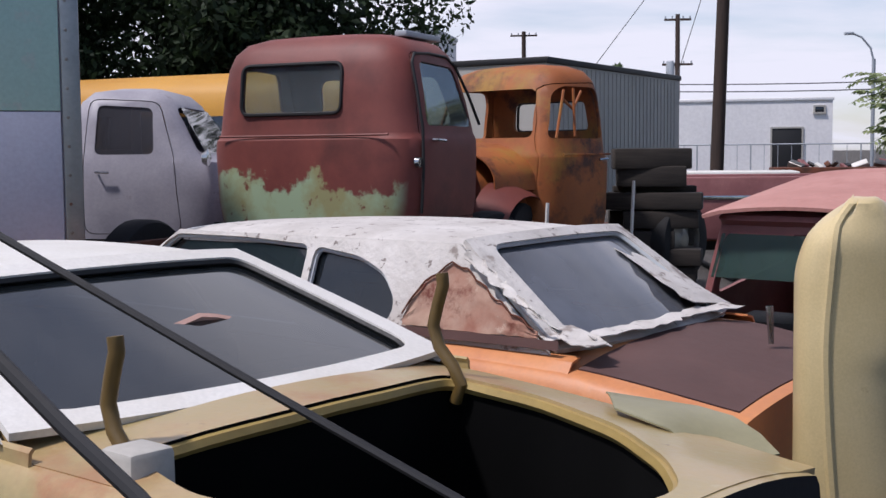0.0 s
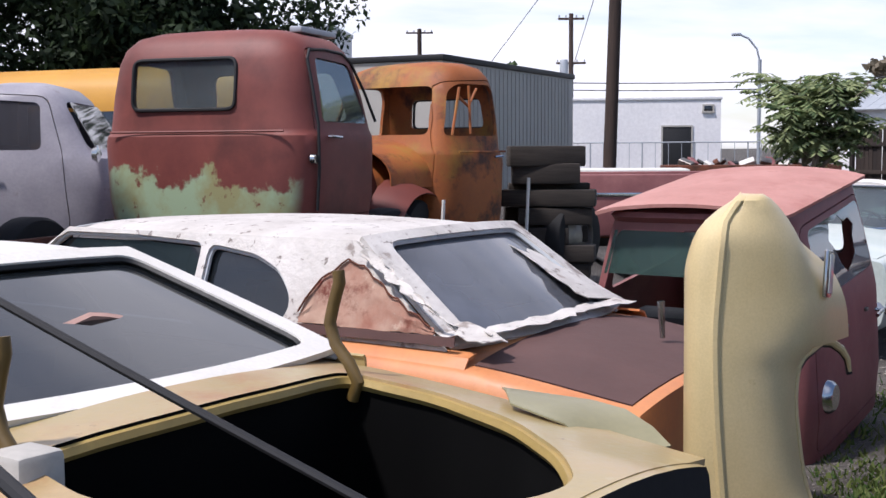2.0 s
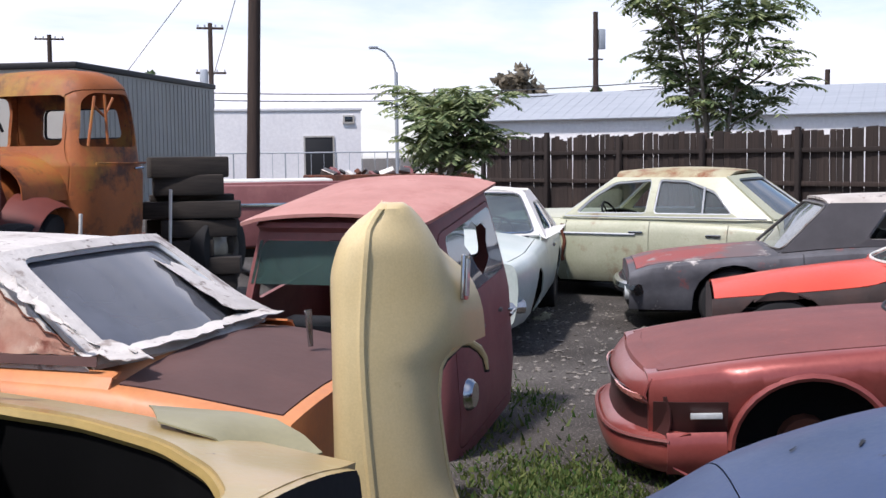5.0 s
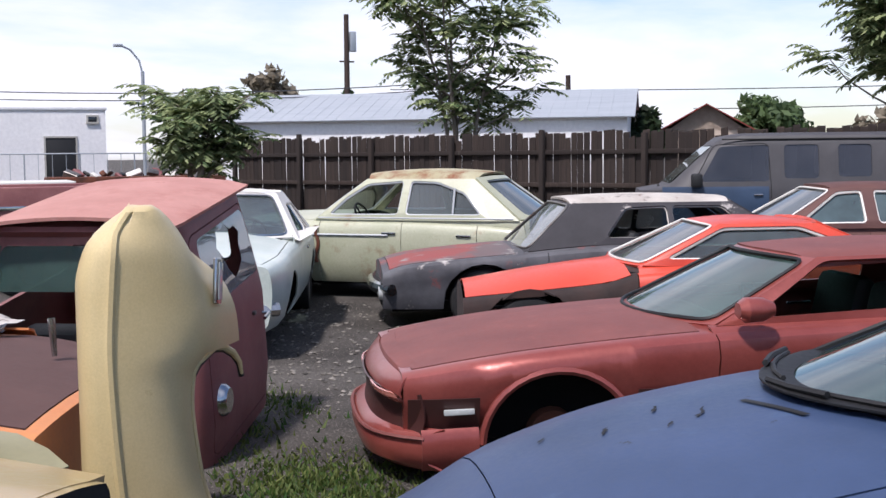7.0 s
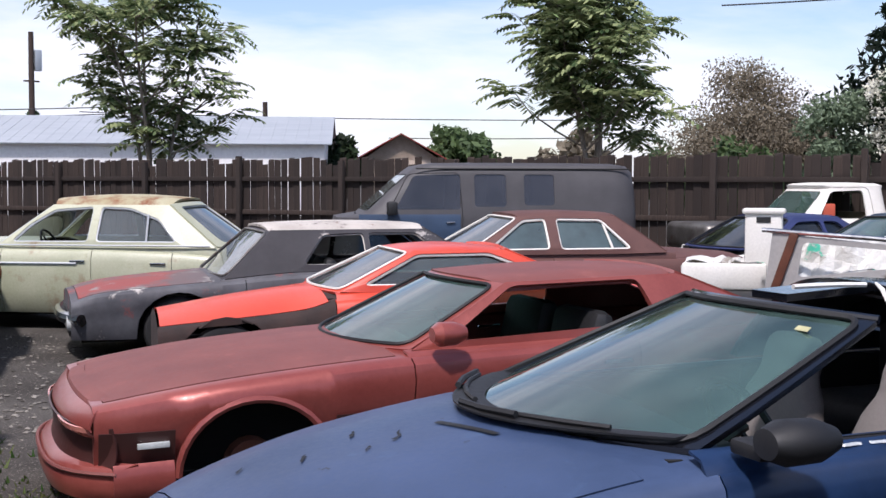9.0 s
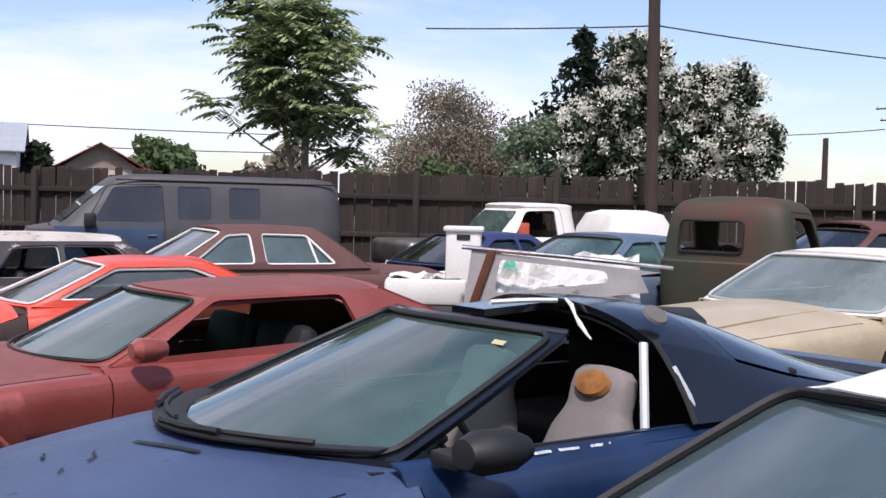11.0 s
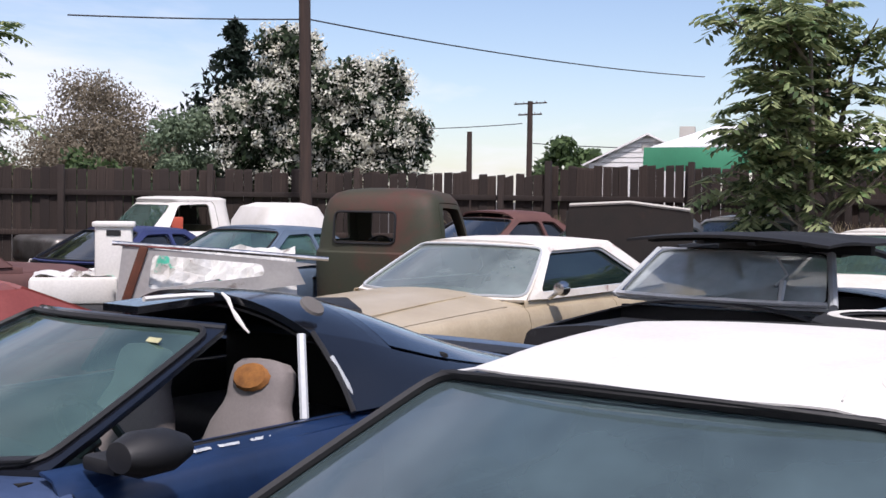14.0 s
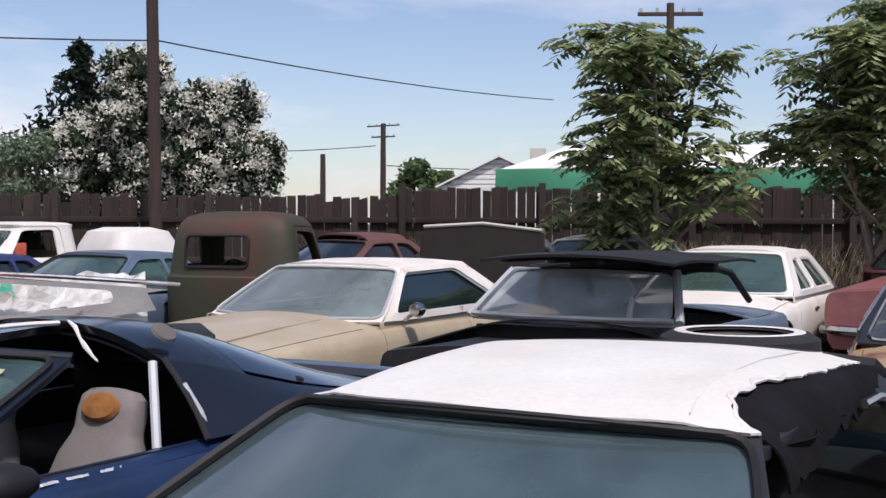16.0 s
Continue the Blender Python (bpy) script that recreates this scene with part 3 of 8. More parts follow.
    if front_win:
        part("windshield_post", boxed(rear_x(front_win[0][1], 2) - 0.06, rear_x(front_win[0][1], 2) - 0.02, -0.02, 0.02, front_win[0][1], front_win[2][1], 0.005), paint, top) if "post" in glassed else None
    if "side" in glassed:
        for sg in (1, -1):
            for q in sides:
                part("side_window", pane(rounded(q, 0.06), lambda u, v, sg=sg: Vector((u, sg * (zm(v) - 0.015), v))), gm, top)
    z0 = levels[0][0]
    xa, xb = levels[0][1], levels[0][2]
    part("floor_pan", boxed(xa + 0.05, xb - 0.05, -W + 0.08, W - 0.08, z0 - 0.03, z0 + 0.02), DARK, top)
    seat(top, xa + 0.60, 0, seat_mat or SEAT_TAN, W * 1.5, z0 + 0.14, 0.5, False, "bench_seat")
    part("dashboard", boxed(xb - 0.32, xb - 0.12, -W + 0.14, W - 0.14, z0 + 0.5, z0 + 0.68, 0.04), paint, top)
    steering(top, xb - 0.42, 0.34, z0 + 0.66, BLACK)
    return top


def old_levels(z0, top, w, xr=-0.65, xf=0.62, belt=0.46):
    """Rounded cab of the forties: upright lower body, crease, drawn-in roof with a soft crown."""
    h = top - z0
    zb = z0 + h * belt
    return [(z0, xr, xf, w * 0.95), (z0 + h * 0.12, xr - 0.01, xf, w * 0.985), (zb - 0.10, xr - 0.02, xf, w), (zb - 0.02, xr - 0.015, xf, w * 0.995), (zb, xr + 0.01, xf, w * 0.985),
            (zb + 0.03, xr + 0.015, xf - 0.01, w * 0.97), (z0 + h * 0.66, xr + 0.03, xf - 0.09, w * 0.93), (z0 + h * 0.82, xr + 0.06, xf - 0.19, w * 0.88),
            (z0 + h * 0.90, xr + 0.10, xf - 0.24, w * 0.83), (z0 + h * 0.955, xr + 0.17, xf - 0.31, w * 0.74), (z0 + h * 0.985, xr + 0.28, xf - 0.42, w * 0.58), (top, xr + 0.42, xf - 0.58, w * 0.30)]


def chassis(parent, x0, x1, z, wheels, r, ground, mat=None):
    """Frame rails and wheels beneath a cab, in its own coordinates."""
    for sg in (1, -1):
        part("frame_rail", boxed(x0, x1, sg * 0.42 - 0.04, sg * 0.42 + 0.04, z - 0.18, z - 0.02, 0.01), mat or RUST, parent)
    for xw in wheels:
        part("axle", tube([(xw, -0.8, ground + r), (xw, 0.8, ground + r)], 0.05, 8), RUST, parent)
        for sg in (1, -1):
            hub = wheel(parent, xw, sg * 0.76, r, sg)
            hub.location.z = ground + r
    for xq in np.linspace(x0 + 0.2, x1 - 0.2, 3):
        part("crossmember", boxed(xq - 0.05, xq + 0.05, -0.42, 0.42, z - 0.16, z - 0.06, 0.01), mat or RUST, parent)
    part("cab_mount", boxed(-0.3, 0.3, -0.5, 0.5, z - 0.03, z + 0.02, 0.01), mat or RUST, parent)
    part("spring_pack", boxed(wheels[0] - 0.25, wheels[0] + 0.25, -0.5, 0.5, ground + r, z - 0.1, 0.02), mat or RUST, parent)


# ---------------------------------------------------------------- plants
def leaf_mesh(name, quads, mat, parent, label=""):
    """quads: array (n, 4, 3)."""
    q = np.asarray(quads, dtype=np.float32)
    n = len(q)
    me = bpy.data.meshes.new(name)
    me.vertices.add(n * 4)
    me.vertices.foreach_set("co", q.reshape(-1))
    me.loops.add(n * 4)
    me.loops.foreach_set("vertex_index", np.arange(n * 4, dtype=np.int32))
    me.polygons.add(n)
    me.polygons.foreach_set("loop_start", np.arange(0, n * 4, 4, dtype=np.int32))
    me.update(calc_edges=True)
    me.validate()
    me.materials.append(mat)
    ob = new(name, me)
    ob.parent = parent
    if label:
        ob["label"] = label
    return ob


def leaf_material(name, a, b, c=None):
    m, nt, bs = nodes_of(name)
    geo = nt.nodes.new("ShaderNodeNewGeometry")
    r = nt.nodes.new("ShaderNodeValToRGB")
    r.color_ramp.elements[0].color = rgb(a)
    r.color_ramp.elements[1].color = rgb(b)
    if c:
        e = r.color_ramp.elements.new(0.92)
        e.color = rgb(c)
    nt.links.new(geo.outputs["Random Per Island"], r.inputs[0])
    nt.links.new(r.outputs[0], bs.inputs["Base Color"])
    bs.inputs["Roughness"].default_value = 0.65
    bs.inputs["Specular IOR Level"].default_value = 0.25
    tl = nt.nodes.new("ShaderNodeBsdfTranslucent")
    nt.links.new(r.outputs[0], tl.inputs[0])
    mx = nt.nodes.new("ShaderNodeMixShader")
    mx.inputs[0].default_value = 0.36
    nt.links.new(bs.outputs[0], mx.inputs[1])
    nt.links.new(tl.outputs[0], mx.inputs[2])
    nt.links.new(mx.outputs[0], nt.nodes["Material Output"].inputs[0])
    return m


LEAF_AIL = leaf_material("tree_of_heaven_leaf", "3c5232", "708a58", "9fa878")
LEAF_DARK = leaf_material("dark_leaf", "1a2418", "36462c")
LEAF_MID = leaf_material("mid_leaf", "38492e", "5c7046")
LEAF_DRY = leaf_material("greyish_leaf", "6c6455", "8a806e")
LEAF_GREY = leaf_material("grey_green_leaf", "56664f", "7f8f74")
LEAF_FIR = leaf_material("fir_needles", "141f16", "26342a")
FLOWER = leaf_material("white_blossom", "d8d6c4", "f0eee2")
BARK = surface("bark", "6a5e52", "453c34", rough=0.95, grain=25, bump=0.5, stretch=(6, 6, 1))
BARK_PALE = surface("pale_bark", "8e8478", "6c6258", rough=0.95, grain=25, bump=0.4, stretch=(6, 6, 1))


def frond(rng, base, way, length, leaf):
    """A drooping stalk with pairs of leaflets."""
    out = []
    d = Vector(way).normalized()
    up = Vector((0, 0, 1))
    sidev = d.cross(up)
    if sidev.length < 0.1:
        sidev = Vector((1, 0, 0))
    sidev.normalize()
    p = Vector(base)
    n = 7
    for i in range(1, n + 1):
        t = i / n
        d = (d + Vector((0, 0, -0.11))).normalized()
        p = p + d * (length / n)
        w = leaf * (1.05 - 0.55 * abs(t - 0.45)) * rng.uniform(.85, 1.15)
        for sg in (1, -1):
            o = (sidev * sg * 0.90 + d * 0.42 + Vector((0, 0, -0.34 + rng.uniform(-.2, .2)))).normalized()
            nrm = d * w * 0.21
            b = p + o * w * 0.45
            out.append([p, b + nrm, p + o * w, b - nrm])
    return out


def limbs(rng, x, y, h, trunks, spread, parent, mat, r0=0.09, fork=5):
    """Tapered trunks with forked limbs; returns the tips."""
    tips = []
    for k in range(trunks):
        a = rng.uniform(0, 6.28)
        lean = spread * (0.15 if trunks == 1 else 0.55) * rng.uniform(0.5, 1.0)
        hh = h * rng.uniform(0.82, 1.0)
        pts = []
        for i in range(7):
            t = i / 6
            pts.append(Vector((math.cos(a) * lean * t ** 1.3 + rng.uniform(-.04, .04) * h * 0.3 * t, math.sin(a) * lean * t ** 1.3 + rng.uniform(-.04, .04) * h * 0.3 * t, hh * t)))
        part("trunk", tube(pts, [r0 * (1 - 0.75 * i / 6) for i in range(7)], 8), mat, parent)
        tips.append((pts[-1], (pts[-1] - pts[-2]).normalized()))
        for j in range(fork):
            t = rng.uniform(0.32, 0.95)
            i = min(5, int(t * 6))
            b = pts[i].lerp(pts[i + 1], t * 6 - i)
            aa = rng.uniform(0, 6.28)
            ln = spread * rng.uniform(0.45, 0.95) * (1.15 - 0.5 * t)
            q = [b]
            dd = Vector((math.cos(aa), math.sin(aa), rng.uniform(0.35, 0.9))).normalized()
            for s_ in range(3):
                q.append(q[-1] + dd * ln / 3)
                dd = (dd + Vector((rng.uniform(-.2, .2), rng.uniform(-.2, .2), 0.12))).normalized()
            part("limb", tube(q, [r0 * 0.42 * (1 - t * 0.5), r0 * 0.3, r0 * 0.2, r0 * 0.1], 6), mat, parent)
            tips.append((q[-1], dd))
            if rng.random() < .45:
                tips.append((q[2], dd))
    return tips


def ailanthus(x, y, h, spread, label, seed, trunks=2, z=0.0, fork=6, per=11, length=0.75, leaf=0.21, mat=None):
    rng = random.Random(seed)
    top = thing("tree", pose(x, y, z), label, "tree", "young trees along the fence")
    tips = limbs(rng, x, y, h, trunks, spread, top, BARK_PALE, 0.07, fork)
    quads = []
    for p, d in tips:
        for k in range(per):
            a = rng.uniform(0, 6.28)
            w = Vector((math.cos(a), math.sin(a), rng.uniform(-0.15, 0.9)))
            quads += frond(rng, p - d * rng.uniform(0, 0.35), w, length * rng.uniform(0.7, 1.15), leaf)
    leaf_mesh("crown", quads, mat or LEAF_AIL, top)
    return top


def leafy(x, y, z0, h, rx, ry, label, seed, mat, n=5000, size=0.22, z=0.0, clumps=34, flower=None, nf=0, trunk_r=0.2, pointed=0.0, group="trees beyond the fence", low=0.12, shape=0.75, lobes=(), side=(1, 0)):
    """A broad tree: trunk, limbs and clumps of small leaves with gaps between. z0: the crown's lower edge."""
    rng = np.random.default_rng(seed)
    rr = random.Random(seed)
    top = thing("tree", pose(x, y, z), label, "tree", group)
    part("trunk", tube([(0, 0, 0), (0.05, 0, z0 + 0.2), (0, 0.05, z0 + (h - z0) * 0.7)], [trunk_r, trunk_r * 0.8, trunk_r * 0.2], 8), BARK, top)
    cen = []
    for u, zc, r in lobes:          # boughs set across the crown: offset along side, height, radius
        for k in range(int(10 * r * r) + 4):
            d = rng.normal(size=3)
            d *= r * rng.uniform(.3, 1) / np.linalg.norm(d)
            cen.append((u * side[0] + d[0], u * side[1] + d[1], zc + d[2] * .9))
    while len(cen) < clumps and not lobes:
        p = rng.uniform(-1, 1, 3)
        t = (p[2] + 1) / 2
        wid = (1 - t) ** 0.8 if pointed else math.sin(math.pi * min(1, (low + (1 - low) * t)) ** shape)
        if p[0] ** 2 + p[1] ** 2 < (wid * 0.9) ** 2 + 1e-4:
            cen.append((p[0] * rx, p[1] * ry, z0 + (h - z0) * t))
    for c in cen[:9]:
        part("limb", tube([(0, 0, max(0.3, c[2] - 0.35 * math.hypot(c[0], c[1]) - 0.4)), (c[0] * 0.6, c[1] * 0.6, c[2] - 0.15), tuple(c)], [trunk_r * 0.4, trunk_r * 0.25, trunk_r * 0.08], 6), BARK, top)
    def cloud(k, sz, rad, shell):
        cc = np.array(cen)[rng.integers(0, len(cen), k)]
        d = rng.normal(size=(k, 3))
        d /= np.linalg.norm(d, axis=1)[:, None]
        rad_k = rad * (rng.uniform(0, 1, (k, 1)) ** (0.33 if shell else 0.5))
        pos = cc + d * rad_k * np.array([1, 1, 0.75])
        if shell:     # blossoms stand together in panicles
            pos = np.repeat(pos[:k // 30 + 1], 30, axis=0)[:k] + rng.normal(size=(k, 3)) * np.array([0.11, 0.11, 0.10])
        pos[:, 2] = np.maximum(pos[:, 2], z0 * 0.9)
        u = rng.normal(size=(k, 3)); u /= np.linalg.norm(u, axis=1)[:, None]
        v = np.cross(u, d + 0.4 * rng.normal(size=(k, 3))); v /= np.linalg.norm(v, axis=1)[:, None]
        s_ = (sz * rng.uniform(0.6, 1.3, (k, 1)))
        return np.stack([pos - u * s_, pos + v * s_ * 0.5, pos + u * s_, pos - v * s_ * 0.5], 1)
    rad_c = .62 if lobes else min(rx, ry) * .38
    leaf_mesh("crown", cloud(n, size, rad_c, False), mat, top)
    if flower:
        leaf_mesh("blossom", cloud(nf, size * 0.5, rad_c * 1.15, True), flower, top, "white blossom clusters")
    return top


def fir(x, y, h, r, label, seed, mat):
    rng = np.random.default_rng(seed)
    top = thing("conifer_tree", pose(x, y, 0), label, "tree", "trees beyond the fence")
    part("trunk", tube([(0, 0, 0), (0, 0, h * 0.95)], [0.22, 0.03], 8), BARK, top)
    quads = []
    for k in range(170):
        t = (k / 170) ** 0.8
        zc = h * (0.12 + 0.88 * t)
        ln = r * (1 - t) ** 0.85 * rng.uniform(0.7, 1.1) + 0.12
        a = rng.uniform(0, 6.28)
        for j in range(34):
            q = (j + 1) / 34
            p = np.array([math.cos(a) * ln * q, math.sin(a) * ln * q, zc - 0.35 * ln * q ** 1.5 + rng.normal() * 0.05])
            p[:2] += rng.normal(size=2) * 0.16 * ln * q
            u = rng.normal(size=3); u /= np.linalg.norm(u)
            v = rng.normal(size=3); v /= np.linalg.norm(v)
            s_ = 0.16
            quads.append([p - u * s_, p + v * s_ * 0.4, p + u * s_, p - v * s_ * 0.4])
    leaf_mesh("crown", quads, mat, top)
    return top

# ---------------------------------------------------------------- ground
def smooth(t):
    t = max(0.0, min(1.0, t))
    return t * t * (3 - 2 * t)


def gz(x, y):
    """The yard is level; a low bank carries the trucks on one side."""
    return 0.45 * smooth((y - 7.4) / 1.0) * smooth((1.7 - x) / 0.9) * smooth((60 - y) / 20) * smooth((x + 40) / 15)


def ground_material():
    m, nt, bs = nodes_of("gravel_and_grass")
    f1, _ = noise_ramp(nt, 0.55, 0.40, 0.60)
    f2, raw = noise_ramp(nt, 38.0, 0.35, 0.66, 3.0)
    f3, _ = noise_ramp(nt, 160.0, 0.35, 0.7, 2.0)
    col = mix_in(nt, f2, rgb("37332f"), rgb("5c5751"))
    col = mix_in(nt, f1, col, rgb("2c2722"))
    sp, _ = noise_ramp(nt, 55.0, 0.60, 0.68, 2.0)
    col = mix_in(nt, sp, col, rgb("837d75"))
    dk, _ = noise_ramp(nt, 75.0, 0.62, 0.72, 2.0)
    col = mix_in(nt, dk, col, rgb("26221e"))
    nt.links.new(col, bs.inputs["Base Color"])
    bs.inputs["Roughness"].default_value = 0.95
    bumped(nt, bs, raw, 0.6, 0.02)
    return m


xs_g = [-3000, -400, -80, -40] + steps(-20, 30, 0.6) + [45, 90, 400, 3000]
ys_g = [-3000, -400, -60, -25] + steps(-12, 40, 0.6) + [48, 56, 64, 100, 400, 3000]
bm = bmesh.new()
grid(bm, [[(x, y, gz(x, y) + (0.012 * noise.noise(Vector((x * 1.3, y * 1.3, 0))) if abs(x) < 29 and abs(y) < 39 else 0)) for x in xs_g] for y in ys_g])
tagged(part("ground", bm, ground_material()), "grey gravel yard with dirt and weeds", "ground", kind="structure")

GRASS = leaf_material("grass_blade", "2c4a1c", "4c7030", "6c7440")


def grass(name, patches, label, seed, mat):
    rng = np.random.default_rng(seed)
    q = []
    for x, y, rx, ry, n, h in patches:
        p = rng.normal(size=(n, 2)) * (rx * 0.5, ry * 0.5) + (x, y)
        for a, b in p:
            w = rng.uniform(0.006, 0.014)
            t = rng.uniform(0, 6.28)
            dx, dy = math.cos(t) * w, math.sin(t) * w
            hh = h * rng.uniform(0.4, 1.2)
            lx, ly = rng.normal(size=2) * hh * 0.5
            z = gz(a, b)
            q.append([(a - dx, b - dy, z), (a + dx, b + dy, z), (a + dx * .2 + lx, b + dy * .2 + ly, z + hh), (a - dx * .2 + lx, b - dy * .2 + ly, z + hh)])
    ob = leaf_mesh(name, q, mat, None, label)
    return tagged(ob, label, "grass", kind="stuff")


grass("grass", [(2.05, 5.9, 0.55, 0.75, 2600, 0.036), (1.8, 5.2, 0.5, 0.5, 700, 0.04), (2.6, 8.0, 0.25, 0.7, 220, 0.05), (1.9, 7.3, 0.4, 0.5, 260, 0.07)],
      "short green weeds growing through gravel", 4, GRASS)
DRYGRASS = leaf_material("dry_grass_blade", "8a7a60", "b0a082")
grass("dry_grass", [(14.6, 2.0, 1.2, 2.2, 1500, 0.5), (15.6, -0.8, 1.2, 2.0, 1600, 0.6), (18.5, 0.2, .5, 2.6, 5000, 1.25), (18.3, 5.0, .4, .8, 900, 1.3)], "dry tall weeds along the fence", 6, DRYGRASS)


def stones():
    """Loose stones on the open strip of gravel."""
    rng = random.Random(9)
    verts, faces = [], []
    for k in range(1500):
        x, y = rng.uniform(1.9, 5.2), rng.uniform(7.6, 13.5)
        s_ = rng.uniform(0.008, 0.03)
        z = gz(x, y) + s_ * 0.2
        b = len(verts)
        for dx, dy, dz in ((1, 0, .1), (0, .9, .15), (-.8, 0, .1), (0, -1, 0), (.2, .1, 0.45), (0, 0, -0.6)):
            j = rng.uniform(0.7, 1.2)
            verts.append((x + dx * s_ * j + rng.uniform(-.3, .3) * s_, y + dy * s_ * j, z + dz * s_ * j))
        for a, c in ((0, 1), (1, 2), (2, 3), (3, 0)):
            faces.append((b + a, b + c, b + 4))
            faces.append((b + c, b + a, b + 5))
    me = bpy.data.meshes.new("loose_stones")
    me.from_pydata(verts, [], faces)
    m, nt, bs = nodes_of("pale_stone")
    geo = nt.nodes.new("ShaderNodeNewGeometry")
    r = nt.nodes.new("ShaderNodeValToRGB")
    r.color_ramp.elements[0].color, r.color_ramp.elements[1].color = rgb("3f3b36"), rgb("8a847b")
    nt.links.new(geo.outputs["Random Per Island"], r.inputs[0])
    nt.links.new(r.outputs[0], bs.inputs["Base Color"])
    bs.inputs["Roughness"].default_value = 0.9
    me.materials.append(m)
    tagged(new("loose_stones", me), "pale loose stones scattered on the gravel", "stones", kind="stuff")


stones()

# ---------------------------------------------------------------- buildings
WHITEWALL = surface("white_block_wall", "eeecea", "e2e0e0", rough=0.8, scale=0.3, grain=6, bump=0.1, patches=[("b8b4b0", 0.5, 0.66, 0.85)])
GREYMETAL = surface("grey_metal_roof", "a6abb0", "9aa0a6", rough=0.5, metal=0.2, scale=0.4, stretch=(1, 6, 1))
SHEDWALL = surface("grey_metal_siding", "b0aca4", "a09c94", rough=0.6, scale=0.5)
WINDOWDARK = surface("dark_pane", "20242a", "2c3138", rough=0.1, coat=0.5)
SIDING = surface("white_siding", "eeece8", "e2e0dc", rough=0.7, scale=0.6)
REDROOF = surface("red_roof", "8a3c32", "74322a", rough=0.85, scale=1.0, grain=12)
TARP = surface("green_tarp", "1f6b4c", "2a7d5a", rough=0.6, scale=0.8)
CREAMWALL = surface("cream_wall", "c9b7a6", "b8a694", rough=0.8)


def building(name, label, x, y, yaw, L, D, H, wall, roof, roof_kind="flat", rise=0.8, eave=0.3):
    """Walls L along local x and D deep behind, on the ground; flat or gabled roof."""
    top = thing(name, pose(x, y, gz(x, y), 0, 0, yaw), label, "building")
    t = 0.25
    for nm, b in (("wall", (0, L, 0, t)), ("wall", (0, L, D - t, D)), ("wall", (0, t, t, D - t)), ("wall", (L - t, L, t, D - t))):
        part(nm, boxed(b[0], b[1], b[2], b[3], 0, H), wall, top, smooth=False)
    if roof_kind == "flat":
        part("roof", boxed(-0.06, L + 0.06, -0.06, D + 0.06, H, H + 0.16, 0.03), roof, top)
    else:
        bm = bmesh.new()
        e = eave
        for s0, s1 in (((-e, H), (D / 2, H + rise)), ((D + e, H), (D / 2, H + rise))):
            n = max(2, int(L / 0.6))
            line = []
            for i in range(n):
                xa, xb = -e + (L + 2 * e) * i / n, -e + (L + 2 * e) * (i + 1) / n
                line += [(xa, 0), (xb - 0.05, 0), (xb - 0.045, 0.014), (xb - 0.005, 0.014)]
            line.append((L + e, 0))
            grid(bm, [[(x, s0[0], s0[1] + z) for x, z in line], [(x, s1[0], s1[1] + z) for x, z in line]])
        bmesh.ops.remove_doubles(bm, verts=bm.verts, dist=1e-4)
        bmesh.ops.recalc_face_normals(bm, faces=bm.faces)
        bmesh.ops.solidify(bm, geom=bm.faces[:], thickness=0.06)
        part("roof", bm, roof, top, smooth=False)
        for xe in (0.0, L):
            bm = bmesh.new()
            vs = [bm.verts.new(p) for p in ((xe, 0, H), (xe, D, H), (xe, D / 2, H + rise))]
            bm.faces.new(vs)
            bmesh.ops.solidify(bm, geom=bm.faces[:], thickness=0.1)
            part("gable", bm, wall, top, smooth=False)
    return top


def opening(parent, x0, x1, z0, z1, y=0.0, door=False):
    """A door or window set in the front wall, with frame."""
    ob = part("door" if door else "window", boxed(x0, x1, y - 0.03, y + 0.02, z0, z1, 0.01), BLACK if door else WINDOWDARK, parent)
    for a, b, c, d in ((x0 - 0.08, x0, z0, z1 + 0.08), (x1, x1 + 0.08, z0, z1 + 0.08), (x0, x1, z1, z1 + 0.08)):
        part("frame", boxed(a, b, y - 0.06, y + 0.02, c, d), SHEDWALL, ob)
    if not door:
        part("sill", boxed(x0 - 0.1, x1 + 0.1, y - 0.1, y + 0.02, z0 - 0.08, z0), SHEDWALL, ob)


wb = building("white_warehouse", "low white flat-roofed warehouse with a dark doorway", -0.5, 60.3, -5.4, 11.15, 16, 4.05, WHITEWALL, WHITEWALL)
opening(wb, 8.40, 9.75, 0.0, 2.75, door=True)

opening(wb, 10.35, 10.75, 3.5, 3.75)
sh = building("metal_shed", "grey ribbed metal shed with a dark eave", -1.5, 31.2, 67, 9.9, 8, 3.55, SHEDWALL, BLACK)
for k in range(32):
    part("rib", boxed(0.3 * k + 0.1, 0.3 * k + 0.16, -0.02, 0.0, 0, 3.5), SHEDWALL, sh)
building("long_white_building", "long white building with a grey ribbed metal roof", 17.5, 64.0, -36.0, 21.6, 12, 3.65, WHITEWALL, GREYMETAL, "gable", 1.7, 0.4)
building("red_roof_house", "small cream house with a dark red gable roof", 44.2, 53.2, 141, 5, 4.4, 3.0, CREAMWALL, REDROOF, "gable", 1.5, 0.5).rotation_euler = (0, 0, radians(52))
building("white_office", "white flat-roofed building rising behind the trucks", -9.6, 46.0, -3, 3.3, 4, 5.9, WHITEWALL, GREYMETAL)
hs = building("white_house", "white clapboard house with a shallow gable", 43.9, 6.0, 6, 9, 4.2, 3.1, SIDING, SIDING, "gable", 1.15, 0.25)
for k in range(16):
    part("clapboard", boxed(-0.05, 0.0, 0.0, 4.2, 0.2 * k, 0.2 * k + 0.17), SIDING, hs)
